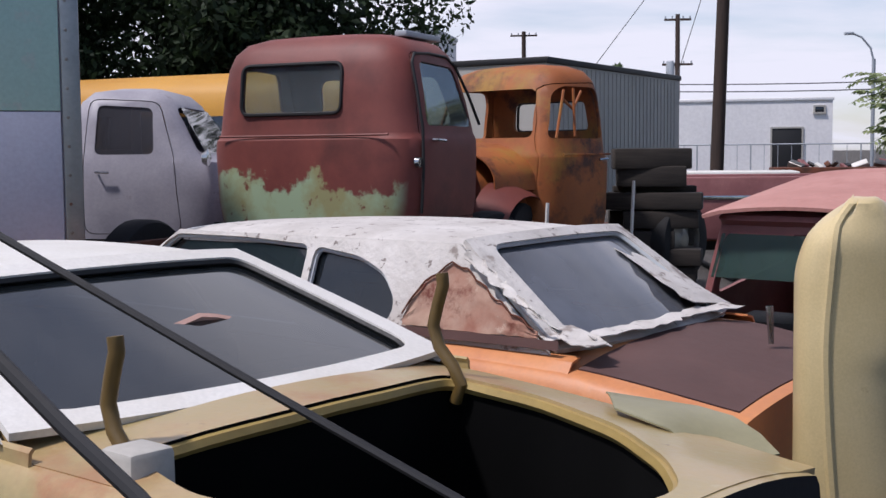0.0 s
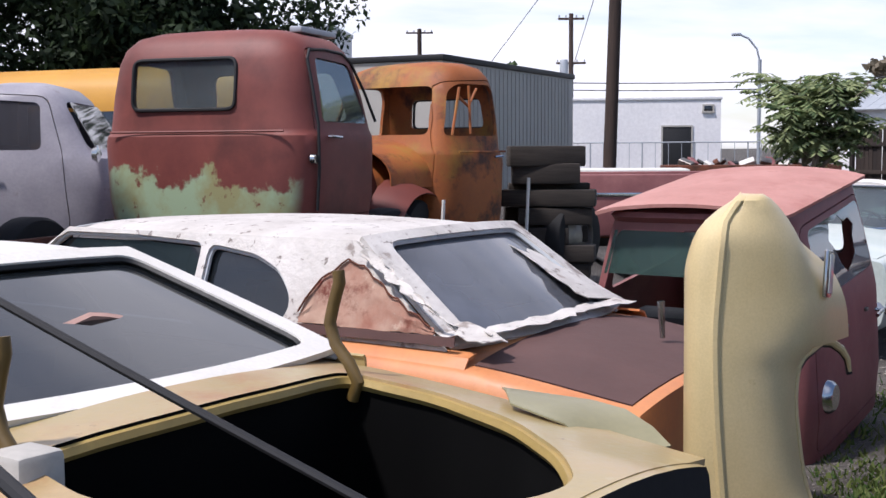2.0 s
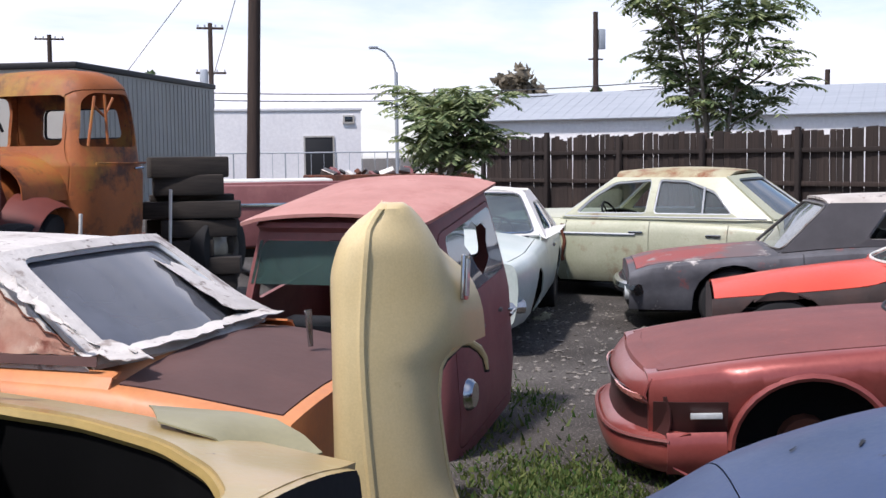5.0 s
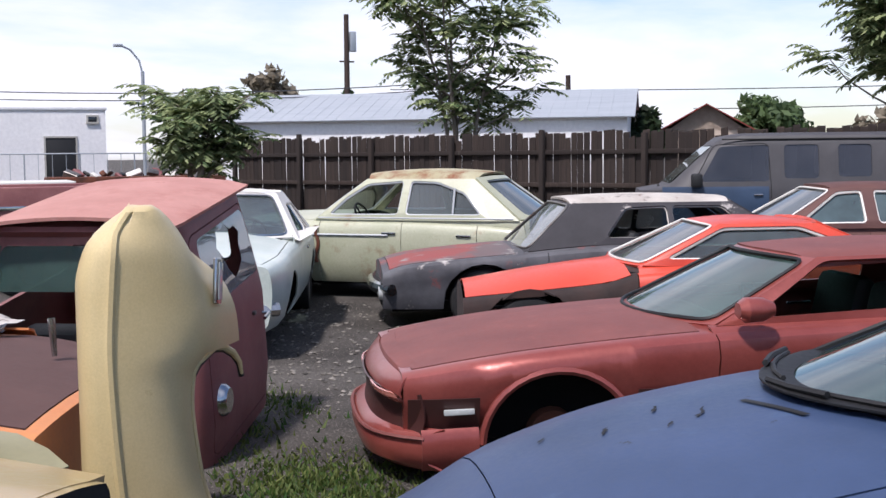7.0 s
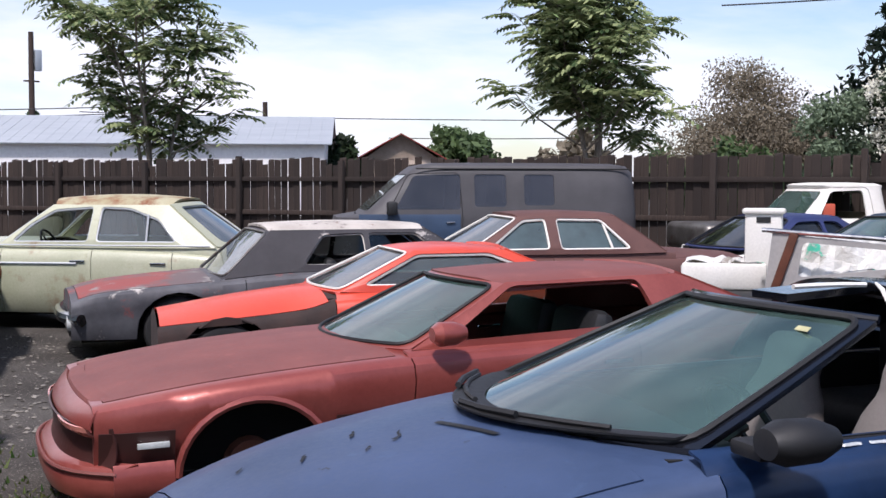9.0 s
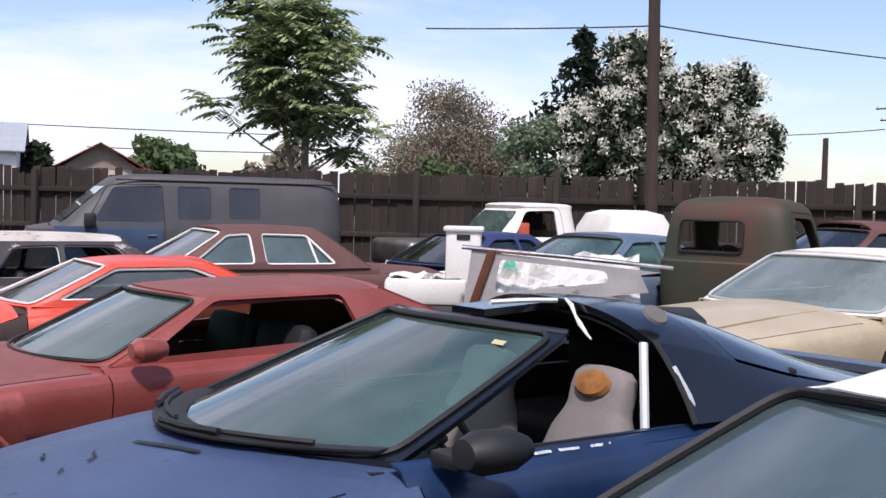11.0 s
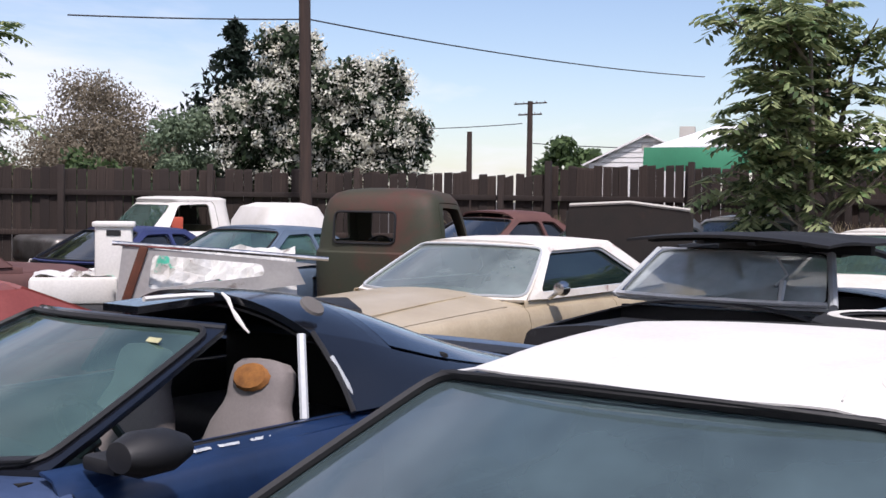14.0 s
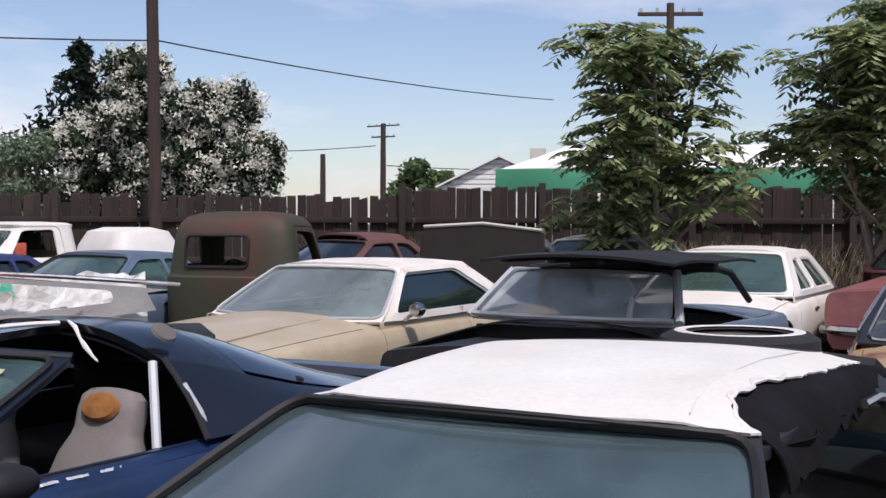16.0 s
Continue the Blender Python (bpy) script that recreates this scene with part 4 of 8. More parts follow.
for k in range(6):
    w = 2.1 * (1 - (k + 1) / 6.2)
    part("clapboard", boxed(-.06, -.005, 2.1 - w, 2.1 + w, 3.2 + .18 * k, 3.2 + .18 * k + .15), SIDING, hs)
part("gable_vent", boxed(-.075, -.06, 1.9, 2.3, 3.62, 3.85), SHEDWALL, hs)
part("chimney", boxed(4.0, 4.6, 0.6, 1.2, 3.3, 4.75, 0.02), SHEDWALL, hs)

# long low shelter with a white roof and a green tarp along its eave
tp = thing("tarp_shelter", pose(0, 0, 0), "white sheet roof edged with a sagging green tarp", "shelter")
rows = []
for i in range(13):
    y = 5.0 - 13.0 * i / 12
    rows.append([(27.2 - 0.1 * i * 0.1, y, 2.95 + 0.03 * math.sin(i)), (33.0, y, 3.55), (39.0, y, 4.2)])
part("roof_sheet", sheet(rows, 0.03), WHITEWALL, tp)
rows = []
for i in range(40):
    y = 5.1 - 13.0 * i / 39
    sag = 0.06 * math.sin(i * 0.9) + 0.04 * math.sin(i * 2.3)
    rows.append([(27.1, y, 2.97), (27.02 + sag * 0.4, y, 2.72), (27.0 + sag * 0.6, y, 2.42 + sag * 0.5)])
part("tarp", sheet(rows, 0.01), TARP, tp, "green tarp edge")
for y in (4.8, 1.5, -2.0, -5.5):
    part("post", tube([(27.3, y, 0), (27.3, y, 2.95)], 0.06, 6), BARK, tp)

# ---------------------------------------------------------------- poles and wires
POLEWOOD = surface("creosote_pole", "43342c", "302621", rough=0.9, grain=12, bump=0.3, stretch=(8, 8, 0.6))
WIRE = surface("dark_wire", "3a3c40", rough=0.7, bump=0.0)


def pole(x, y, h, r, label, arms=(), lean=(0, 0), yaw=0.0):
    top = thing("utility_pole", pose(x, y, 0), label, "utility pole", "utility poles")
    part("post", tube([(0, 0, 0), (lean[0] * 0.5, lean[1] * 0.5, h / 2), (lean[0], lean[1], h)], [r, r * 0.92, r * 0.8], 10), POLEWOOD, top)
    for z, w in arms:
        m = pose(lean[0], lean[1], z, 0, 0, yaw)
        arm = part("crossarm", boxed(-w / 2, w / 2, -0.06, 0.06, -0.06, 0.06, 0.01, 2, m), POLEWOOD, top)
        for q in (-0.45, -0.2, 0.2, 0.45):
            part("insulator", tube([m @ Vector((q * w, 0, 0.06)), m @ Vector((q * w, 0, 0.2))], 0.05, 6), GREYMETAL, arm)
    return top


pole(2.62, 29.9, 9.5, 0.17, "dark brown weathered wooden utility pole", lean=(0.28, 0))
pole(-6.0, 90, 10.6, 0.2, "distant wooden pole with one crossarm", [(10.3, 2.0)])
pole(4.0, 70, 9.4, 0.16, "wooden pole with crossarm and transformer", [(9.1, 1.5), (6.6, 1.7)])
part("transformer", lathe([(0, 0), (0.22, 0), (0.24, 0.1), (0.24, 0.7), (0.2, 0.8), (0, 0.8)], pose(3.6, 70, 6.0, 90, 0, 0), 12), GREYMETAL, bpy.data.objects["utility_pole.002"]).matrix_parent_inverse = pose(-4.0, -70, 0)
tpole = pole(28.9, 74.6, 11.0, 0.2, "tall wooden pole with a pole-top box", [])
part("pole_box", boxed(0.2, 0.62, -0.2, 0.2, 8.6, 9.9, 0.04), GREYMETAL, tpole)
part("step_iron", boxed(-0.5, 0.5, -0.05, 0.05, 7.9, 8.0, 0.01), POLEWOOD, tpole)
pole(17.0, 8.45, 9.0, 0.10, "brown wooden utility pole inside the fence", lean=(-0.1, 0.1))
pole(105.7, 30.3, 10.8, 0.3, "distant wooden pole with two crossarms", [(10.6, 3.6), (9.6, 2.6)], yaw=70)
pole(104.1, 35.5, 8.0, 0.3, "bare distant wooden pole without crossarms")
pole(40.0, 1.8, 8.9, 0.15, "wooden utility pole with a single slanting crossarm", [(8.55, 2.1)], yaw=100)
pole(62.6, 102, 9.5, 0.3, "thin distant mast against the sky")

sl = thing("street_lamp", pose(12.3, 58.7, 0), "grey steel street lamp with a curved arm", "street lamp")
part("post", tube([(0, 0, 0), (0, 0, 5.9)], 0.09, 8), GREYMETAL, sl)
part("arm", tube([(0, 0, 5.8), (-0.15, 0, 6.4), (-0.55, 0, 6.9), (-1.0, 0, 7.1)], 0.05, 6), GREYMETAL, sl)
part("lamp_head", boxed(-1.35, -0.9, -0.12, 0.12, 7.02, 7.16, 0.05), GREYMETAL, sl)


def wire(a, b, sag, r=0.012, label="thin dark overhead wire sagging between poles"):
    a, b = Vector(a), Vector(b)
    pts = []
    for i in range(25):
        t = i / 24
        p = a.lerp(b, t)
        p.z -= sag * 4 * t * (1 - t)
        pts.append(p)
    tagged(part("overhead_wire", tube(pts, r, 4), WIRE), label, "wire", "overhead wires")
# ---------------------------------------------------------------- paints
P_WHITE = surface("white_vinyl", "d9d6d0", "cbc7be", rough=0.55, scale=2, grain=60, patches=[("b9b2a4", 5, 0.62, 0.8)])
P_GOLD = surface("gold_paint", "9c8c5c", "a98f66", rough=0.35, coat=0.3, patches=[("9c6e48", 1.3, 0.52, 0.66), ("b8ac8a", 7, 0.62, 0.8), ("5a4a34", 11, 0.66, 0.72)])
P_TORN = surface("cracked_white_vinyl", "cbc6c0", "b4aea7", rough=0.7, grain=22, bump=0.7, dist=0.012, patches=[("7a706a", 16, 0.60, 0.64), ("8d827a", 4, 0.60, 0.66)])
P_ORANGE = surface("faded_orange_paint", "c98652", "b9754a", rough=0.5, patches=[("6a4a3e", 2, 0.6, 0.75)])
P_BROWNFLAT = surface("brown_primer", "5a3f3a", "4d3531", rough=0.75)
P_SEDAN = surface("pale_green_paint", "a2a48a", "b0b098", rough=0.4, coat=0.2, patches=[("7d5434", 1.3, 0.60, 0.75), ("8a8a6a", 8, 0.6, 0.8)])
P_SEDROOF = surface("rusted_green_roof", "a9a386", "968a66", rough=0.6, scale=1.6, patches=[("7a4a2a", 3, 0.5, 0.68)])
P_BRONZE = surface("bronze_paint", "8c443d", "9a5048", rough=0.32, metal=0.35, coat=0.3, patches=[("6a3a36", 2, 0.6, 0.8), ("a88a84", 9, 0.70, 0.78)])
P_BRONZEFLAT = surface("faded_maroon_paint", "6b3a36", "7a443e", rough=0.62, patches=[("8a524a", 6, 0.6, 0.8)])
P_BLUE = surface("blue_paint", "10223e", "182f52", rough=0.36, coat=0.35, patches=[("2a4266", 3, 0.62, 0.85), ("0e182c", 13, 0.70, 0.74)])
P_GLOSSBLACK = surface("black_gloss_paint", "0f1014", "15171d", rough=0.15, coat=0.6)
P_RED = surface("orange_red_paint", "cf452c", "bf3f29", rough=0.4, coat=0.2)
P_PRIMER = surface("mixed_primer", "5c5c60", "3f3e42", rough=0.7, patches=[("8e4640", 1.8, 0.54, 0.62), ("b0aaa4", 3, 0.6, 0.68)])
P_PRIMROOF = surface("peeling_white_roof", "c0b9b0", "a39b92", rough=0.7, patches=[("5a524e", 4, 0.57, 0.64), ("6a4234", 9, 0.62, 0.7)])
P_BROWN = surface("matt_brown_paint", "523430", "5e3d36", rough=0.7, patches=[("4a2d28", 5, 0.6, 0.8)])
P_CREAM = surface("beige_gold_paint", "a3947a", "b0a288", rough=0.4, coat=0.2, patches=[("8d7a58", 2, 0.6, 0.8)])
P_WHITERUST = surface("white_roof_rust", "dedad2", "cfc8bc", rough=0.5, patches=[("8a5442", 2.2, 0.62, 0.72)])
P_BLACKCAR = surface("flat_black_paint", "1a1b1e", "26272b", rough=0.5, patches=[("4a4a4e", 4, 0.66, 0.8)])
P_GREYBLUE = surface("grey_blue_paint", "5a6a7c", "4c5a6a", rough=0.45, coat=0.2)
P_VAN = surface("charcoal_van_paint", "3c3a3c", "464446", rough=0.6)
P_VANBLUE = surface("dark_blue_van_paint", "2a3a50", "34465e", rough=0.45)
P_FADEDRED = surface("faded_pink_paint", "a8746a", "b8857a", rough=0.65, patches=[("96574e", 2.6, 0.50, 0.80), ("8a4c44", 6, 0.64, 0.76)])
P_MAROON = surface("maroon_body", "774645", "865351", rough=0.55, patches=[("8d5c58", 2, 0.5, 0.7)])
P_MINT = surface("pale_mint_paint", "b4c0b8", "c6cdc6", rough=0.35, coat=0.3)

wire((15.1, 11.5, 4.41), (17.0, 8.45, 4.5), 0.02)
wire((17.0, 8.45, 4.5), (30.0, 4.2, 4.82), 0.12)
wire((-10, 69.5, 6.1), (30, 66, 6.0), 0.75, 0.03)
wire((-10, 69.5, 5.7), (30, 66, 5.6), 0.75, 0.03)
wire((30, 70, 5.9), (70, 48, 6.1), 0.3, 0.03)
wire((48, 63, 4.6), (62, 53, 4.8), 0.1, 0.03)
wire((-0.6, 40, 4.2), (2.0, 40, 7.6), 0.0, 0.012)
wire((2.2, 40, 3.9), (3.4, 40, 7.8), 0.0, 0.012)
wire((105.7, 31, 8.8), (100, 55, 8.6), 0.5, 0.04)
wire((105.7, 30, 7.0), (110, 5, 7.0), 0.4, 0.04)

# ---------------------------------------------------------------- trees
ailanthus(5.85, 23.5, 3.05, 1.6, "small leafy tree of heaven with feathery leaves", 3, 5, z=0.2, fork=6, per=9, length=0.62, leaf=0.24)
ailanthus(13.3, 26.7, 6.1, 2.7, "slender multi-stemmed tree of heaven behind the fence", 5, 4, fork=10, per=8, length=0.85, leaf=0.30)
ailanthus(18.6, 17.2, 6.0, 2.5, "dense multi-stemmed tree of heaven behind the fence", 8, 5, fork=10, per=9, length=0.8, leaf=0.28)
ailanthus(15.6, .80, 4.3, 1.6, "bushy tree of heaven in front of the fence", 12, 4, fork=10, per=10, length=0.55, leaf=0.21)
ailanthus(16.0, -2.0, 4.5, 1.9, "thick green tree of heaven at the yard's corner", 15, 5, fork=10, per=13, length=0.6, leaf=0.21)
leafy(-12, 38, 1.0, 14, 7, 5, "tall dark spreading tree behind the bus", 21, LEAF_DARK, 60000, 0.13, clumps=90, trunk_r=0.4)
leafy(-20, 34, 1.0, 14, 7, 5, "tall dark spreading tree over the bus", 22, LEAF_DARK, 55000, 0.13, clumps=90, trunk_r=0.4)
leafy(-9.6, 34, 2.0, 9.5, 2.8, 2.8, "dark tree with thin outer twigs", 23, LEAF_DARK, 12000, 0.16, clumps=40)
leafy(-14, 75, 1, 8.4, 4, 4, "distant dark green spreading tree", 24, LEAF_MID, 2500, 0.4)
leafy(-7, 78, 1, 8.2, 3, 3, "distant round green tree", 25, LEAF_MID, 2000, 0.4)
leafy(0.6, 66, 3, 6.4, 0.8, 0.8, "small tree top beside a pole", 26, LEAF_MID, 700, 0.22, clumps=10)
leafy(24.6, 78, 1.5, 8.2, 2.2, 2.2, "round grey-green tree behind the long building", 27, LEAF_DRY, 2600, 0.34)
leafy(29.4, 75, 3.5, 6.7, 0.9, 0.9, "small dark bush against the sky", 28, LEAF_MID, 700, 0.25, clumps=10)
leafy(36.5, 58, 1, 5.0, 2.0, 2.0, "rounded dark green tree beyond the roofs", 29, LEAF_MID, 3500, 0.28)
leafy(39.5, 57, 1, 4.7, 1.8, 1.8, "rounded dark green tree beyond the roofs", 30, LEAF_DARK, 3500, 0.28)
leafy(47.0, 55.0, 1, 5.6, 2.6, 2.6, "broad green tree behind the red roof", 31, LEAF_MID, 4000, 0.3)
leafy(49, 47, 1, 5.0, 2.2, 2.2, "broad grey-green tree behind the house", 32, LEAF_DRY, 3200, 0.3)
leafy(53, 44, 1, 4.0, 1.6, 1.6, "low green tree beyond the yard", 33, LEAF_MID, 1800, 0.3)
leafy(22.5, 16.5, 1.0, 2.7, 1.4, 1.4, "low green shrub behind the fence", 35, LEAF_MID, 6000, 0.10)
leafy(32.3, 23.6, 0.8, 5.6, 2.7, 2.7, "greyish thin-leaved tree behind the fence", 36, LEAF_DRY, 48000, 0.06, clumps=95)
leafy(30.5, 19.3, 1.0, 5.2, 1.3, 1.3, "grey-green feathery tree behind the fence", 38, LEAF_GREY, 12000, 0.07, clumps=40)
fir(33.2, 19.0, 7.2, 3.5, "tall dark green conifer beside the blossoming tree", 39, LEAF_FIR)
leafy(32.0, 15.6, 0.8, 7.1, 3.1, 2.8, "large catalpa covered in white blossom", 40, LEAF_DARK, 42000, 0.12, flower=FLOWER, nf=78000, trunk_r=0.25, side=(.44, -.90),
      lobes=[(-.75, 5.9, .95), (-.2, 4.9, 1.25), (-1.5, 4.3, 1.15), (-1.6, 2.7, 1.2), (0, 3.2, 1.5), (1.1, 4.8, .95), (1.7, 5.2, .65), (1.6, 3.5, 1.15), (2.35, 3.4, .8), (2.2, 2.2, 1.0), (.6, 1.9, 1.2)])
leafy(58.2, 14.5, 1, 5.1, 2.1, 2.1, "round green bush beyond the fence", 41, LEAF_MID, 3200, 0.25)
leafy(47, -1.0, 1, 5.0, 2.5, 2.5, "green tree behind the shelter", 42, LEAF_MID, 3000, 0.25)
leafy(60, 40, 1, 5.5, 4, 3, "grey-green tree in the distance", 44, LEAF_DRY, 3000, 0.35)

# ---------------------------------------------------------------- trucks on the bank
P_REDCAB = surface("rusted_red_paint", "5e2a22", "6e3328", rough=0.62, scale=1.2, patches=[("3e1e18", 2.2, 0.60, 0.78), ("7d4436", 7, 0.62, 0.85)])
P_ORANGECAB = surface("rusted_orange_paint", "a85e28", "86491e", rough=0.65, scale=1.4, patches=[("4c2818", 2.4, 0.50, 0.62), ("946c26", 1.1, 0.50, 0.62), ("33201a", 9, 0.66, 0.76)])
P_GREYTRUCK = surface("grey_lavender_paint", "8d8a92", "a29ea4", rough=0.5, patches=[("6c5a54", 3, 0.64, 0.76)])
P_BUS = surface("school_bus_yellow", "c08a26", "b07c20", rough=0.45, scale=0.5)
P_GREENCAB = surface("olive_and_rust_paint", "2c3222", "3c3222", rough=0.7, scale=0.9, patches=[("4c2c22", 1.0, 0.46, 0.62), ("2c211b", 6, 0.62, 0.8)])


def mint_on_red():
    """Red oxide over mint paint that shows where the coat has worn off low on the panels."""
    m, nt, bs = nodes_of("red_over_mint_paint")
    co = nt.nodes.new("ShaderNodeTexCoord")
    sp = nt.nodes.new("ShaderNodeSeparateXYZ")
    nt.links.new(co.outputs["Object"], sp.inputs[0])
    f0, raw = noise_ramp(nt, 3.0, 0.3, 0.7, 7.0, rough=0.65)
    edge = nt.nodes.new("ShaderNodeMath"); edge.operation = "MULTIPLY_ADD"
    edge.inputs[1].default_value = 0.85; edge.inputs[2].default_value = 1.10
    nt.links.new(raw, edge.inputs[0])
    lt = nt.nodes.new("ShaderNodeMath"); lt.operation = "SUBTRACT"
    nt.links.new(edge.outputs[0], lt.inputs[0]); nt.links.new(sp.outputs["Z"], lt.inputs[1])
    mr = nt.nodes.new("ShaderNodeMapRange"); mr.inputs["From Min"].default_value = -0.02; mr.inputs["From Max"].default_value = 0.03
    nt.links.new(lt.outputs[0], mr.inputs["Value"])
    bk = nt.nodes.new("ShaderNodeMapRange"); bk.inputs["From Min"].default_value = -0.54; bk.inputs["From Max"].default_value = -0.60
    nt.links.new(sp.outputs["X"], bk.inputs["Value"])
    mk = nt.nodes.new("ShaderNodeMath"); mk.operation = "MULTIPLY"
    nt.links.new(mr.outputs[0], mk.inputs[0]); nt.links.new(bk.outputs[0], mk.inputs[1])
    red = mix_in(nt, f0, rgb("66302a"), rgb("7a3d33"))
    r2, _ = noise_ramp(nt, 1.6, 0.5, 0.72)
    red = mix_in(nt, r2, red, rgb("4c241f"))
    g2, _ = noise_ramp(nt, 2.2, 0.48, 0.62)
    mint = mix_in(nt, g2, rgb("93a686"), rgb("8c8a60"))
    g3, _ = noise_ramp(nt, 9.0, 0.6, 0.66)
    mint = mix_in(nt, g3, mint, rgb("6a3a2c"))
    col = mix_in(nt, mk.outputs[0], red, mint)
    nt.links.new(col, bs.inputs["Base Color"])
    bs.inputs["Roughness"].default_value = 0.6
    _, fine = noise_ramp(nt, 45, 0.3, 0.7)
    bumped(nt, bs, fine, 0.2, 0.004)
    return m


P_REDMINT = mint_on_red()
rc = truck_cab("rusted_truck_cab", "rusted red rounded truck cab with worn mint paint below", pose(-1.97, 9.11, 0, 0, 0, 73),
               old_levels(1.2, 2.60, 0.89, -0.65, 0.74), P_REDMINT,
               [(-0.34, 1.92), (0.46, 1.92), (0.26, 2.36), (-0.30, 2.38)], [(-0.31, 2.01), (0.525, 2.01), (0.525, 2.37), (-0.31, 2.37)],
               [(-0.6, 1.95), (0.6, 1.95), (0.52, 2.32), (-0.52, 2.32)], [(-0.44, 1.24), (0.60, 1.24), (0.58, 1.92), (0.33, 2.43), (-0.40, 2.45), (-0.44, 1.9)],
               ("rear", "side", "front", "post"))
chassis(rc, -2.2, 2.4, 1.2, (1.6, -1.5), 0.42, 0.45)
part("hood", sheet([[(x, 0.46 * math.cos(a) * (1.45 - 0.25 * (x - 0.6)), 1.25 + 0.62 * max(0, math.sin(a)) * (1.02 - 0.08 * (x - 0.6))) for a in np.linspace(-0.2, math.pi + 0.2, 15)] for x in steps(0.6, 1.9, 0.13)], 0.015), P_REDCAB, rc)
for sg in (1, -1):
    part("front_fender", sheet([[(1.5 + 0.62 * math.cos(a), sg * (0.62 + 0.32 * q), 0.98 + 0.5 * math.sin(a) * (1 - 0.25 * q * q)) for q in (0, 0.3, 0.6, 0.85, 1.0)] for a in np.linspace(0, math.pi, 13)], 0.012), P_REDCAB, rc)
part("belt_moulding", tube([(-0.655, y, 1.855) for y in np.linspace(-0.70, 0.70, 9)], 0.009, 6), P_REDMINT, rc)
part("door_seal", tube([(u, -at([(1.2, .85), (1.8, .882), (2.0, .855), (2.3, .79), (2.45, .745)], v), v) for u, v in ((-.46, 1.30), (-.46, 1.6), (-.46, 1.9), (-.44, 2.2), (-.42, 2.36), (-.34, 2.43), (-.1, 2.445), (.2, 2.44), (.33, 2.38), (.46, 2.16), (.57, 1.94))], .012, 6), BLACK, rc)
part("roof_rack_bar", boxed(-.15, .45, -.60, -.50, 2.575, 2.62, .01), GREYMETAL, rc)
part("fuel_cap", lathe([(0, 0.03), (0.035, 0.03), (0.04, 0.0)], pose(-0.5, -0.84, 1.66, 0, 0, 180), 14), CHROME, rc)

oc = truck_cab("orange_truck_cab", "rusted orange old truck cab with empty window openings", pose(-0.68, 11.45, 0, 0, 0, 234), old_levels(0.98, 2.52, 0.79, -0.34, 0.80), P_ORANGECAB,
               [(-.10, 1.84), (.62, 1.84), (.50, 2.24), (.40, 2.30), (-.06, 2.30), (-.10, 2.20)], [(-.46, 1.92), (.46, 1.92), (.42, 2.20), (-.42, 2.20)], [(-.60, 1.85), (.56, 1.85), (.50, 2.28), (-.54, 2.28)],
               [(-.18, 1.02), (.74, 1.02), (.70, 1.80), (.55, 2.32), (-.12, 2.35), (-.18, 1.8)], (), power=3.6)
for pth in ([(.66, .80, 1.84), (.50, .755, 2.26)], [(.36, .77, 1.86), (.34, .735, 2.28)], [(.50, .745, 2.18), (.30, .70, 2.10), (.18, .70, 2.26)]):
    part("vent_pane_frame", tube(pth, .013, 6), P_ORANGECAB, oc)
part("belt_bead", tube([(x, .80, 1.70) for x in steps(-.12, .56, .2)], .010, 6), P_ORANGECAB, oc)
part("cowl_bulge", sheet([[(x, .62 * math.cos(a), 1.40 + (.42 - .10 * (x - .7)) * max(0, math.sin(a)) ** .7) for a in np.linspace(0, math.pi, 17)] for x in steps(.62, 1.25, .09)], .012), P_ORANGECAB, oc)
chassis(oc, -2.0, 2.2, 0.98, (1.5, -1.3), 0.40, 0.45)
part("hood", sheet([[(x, 0.40 * math.cos(a) * (1.5 - 0.3 * (x - 0.6)), 1.05 + 0.68 * max(0, math.sin(a)) * (1.05 - 0.1 * (x - 0.6))) for a in np.linspace(-0.2, math.pi + 0.2, 15)] for x in steps(0.58, 1.8, 0.13)], 0.015), P_ORANGECAB, oc)

# stacked dark timbers behind the orange cab
TIMBER = surface("weathered_dark_timber", "3a332d", "231e1a", rough=0.95, grain=10, bump=0.5, stretch=(1, 12, 12))
k = 0
for z in (0.45, 0.62, 0.79, 0.98, 1.16, 1.38, 1.55):
    for yy in (0.0, 0.32):
        if 1.28 < z < 1.5 and yy:
            continue
        rr = random.Random(k)
        k += 1
        bm = boxed(-0.40 + rr.uniform(-.14, .16), 0.42 + rr.uniform(-.26, .05), -0.14, 0.14, 0, 0.165 if z < 1.3 else 0.2, 0.016)
        ob = part("timber_beam", bm, TIMBER)
        ob.matrix_world = pose(0.47, 11.9 + yy, z, 0, 0, rr.uniform(-9, 9))
        tagged(ob, "dark weathered timber beam in a rough stack", "beam", "stacked timbers")
ob = part("timber_beam", boxed(-0.4, 0.4, -0.12, 0.12, 0, 0.06, 0.01), TIMBER)
ob.matrix_world = pose(0.47, 12.05, 1.325, 0, 0, 2)
tagged(ob, "thin dark timber spacer in the stack", "beam", "stacked timbers")
for x, y, z0, z1 in ((0.22, 11.45, 0.45, 1.45), (-0.52, 10.1, 0.45, 1.30)):
    tagged(part("steel_rod", tube([(x, y, z0), (x + 0.04, y, z1)], 0.017, 6), P_WHITE), "bright upright steel rod stuck in the ground", "rod", "steel rods")

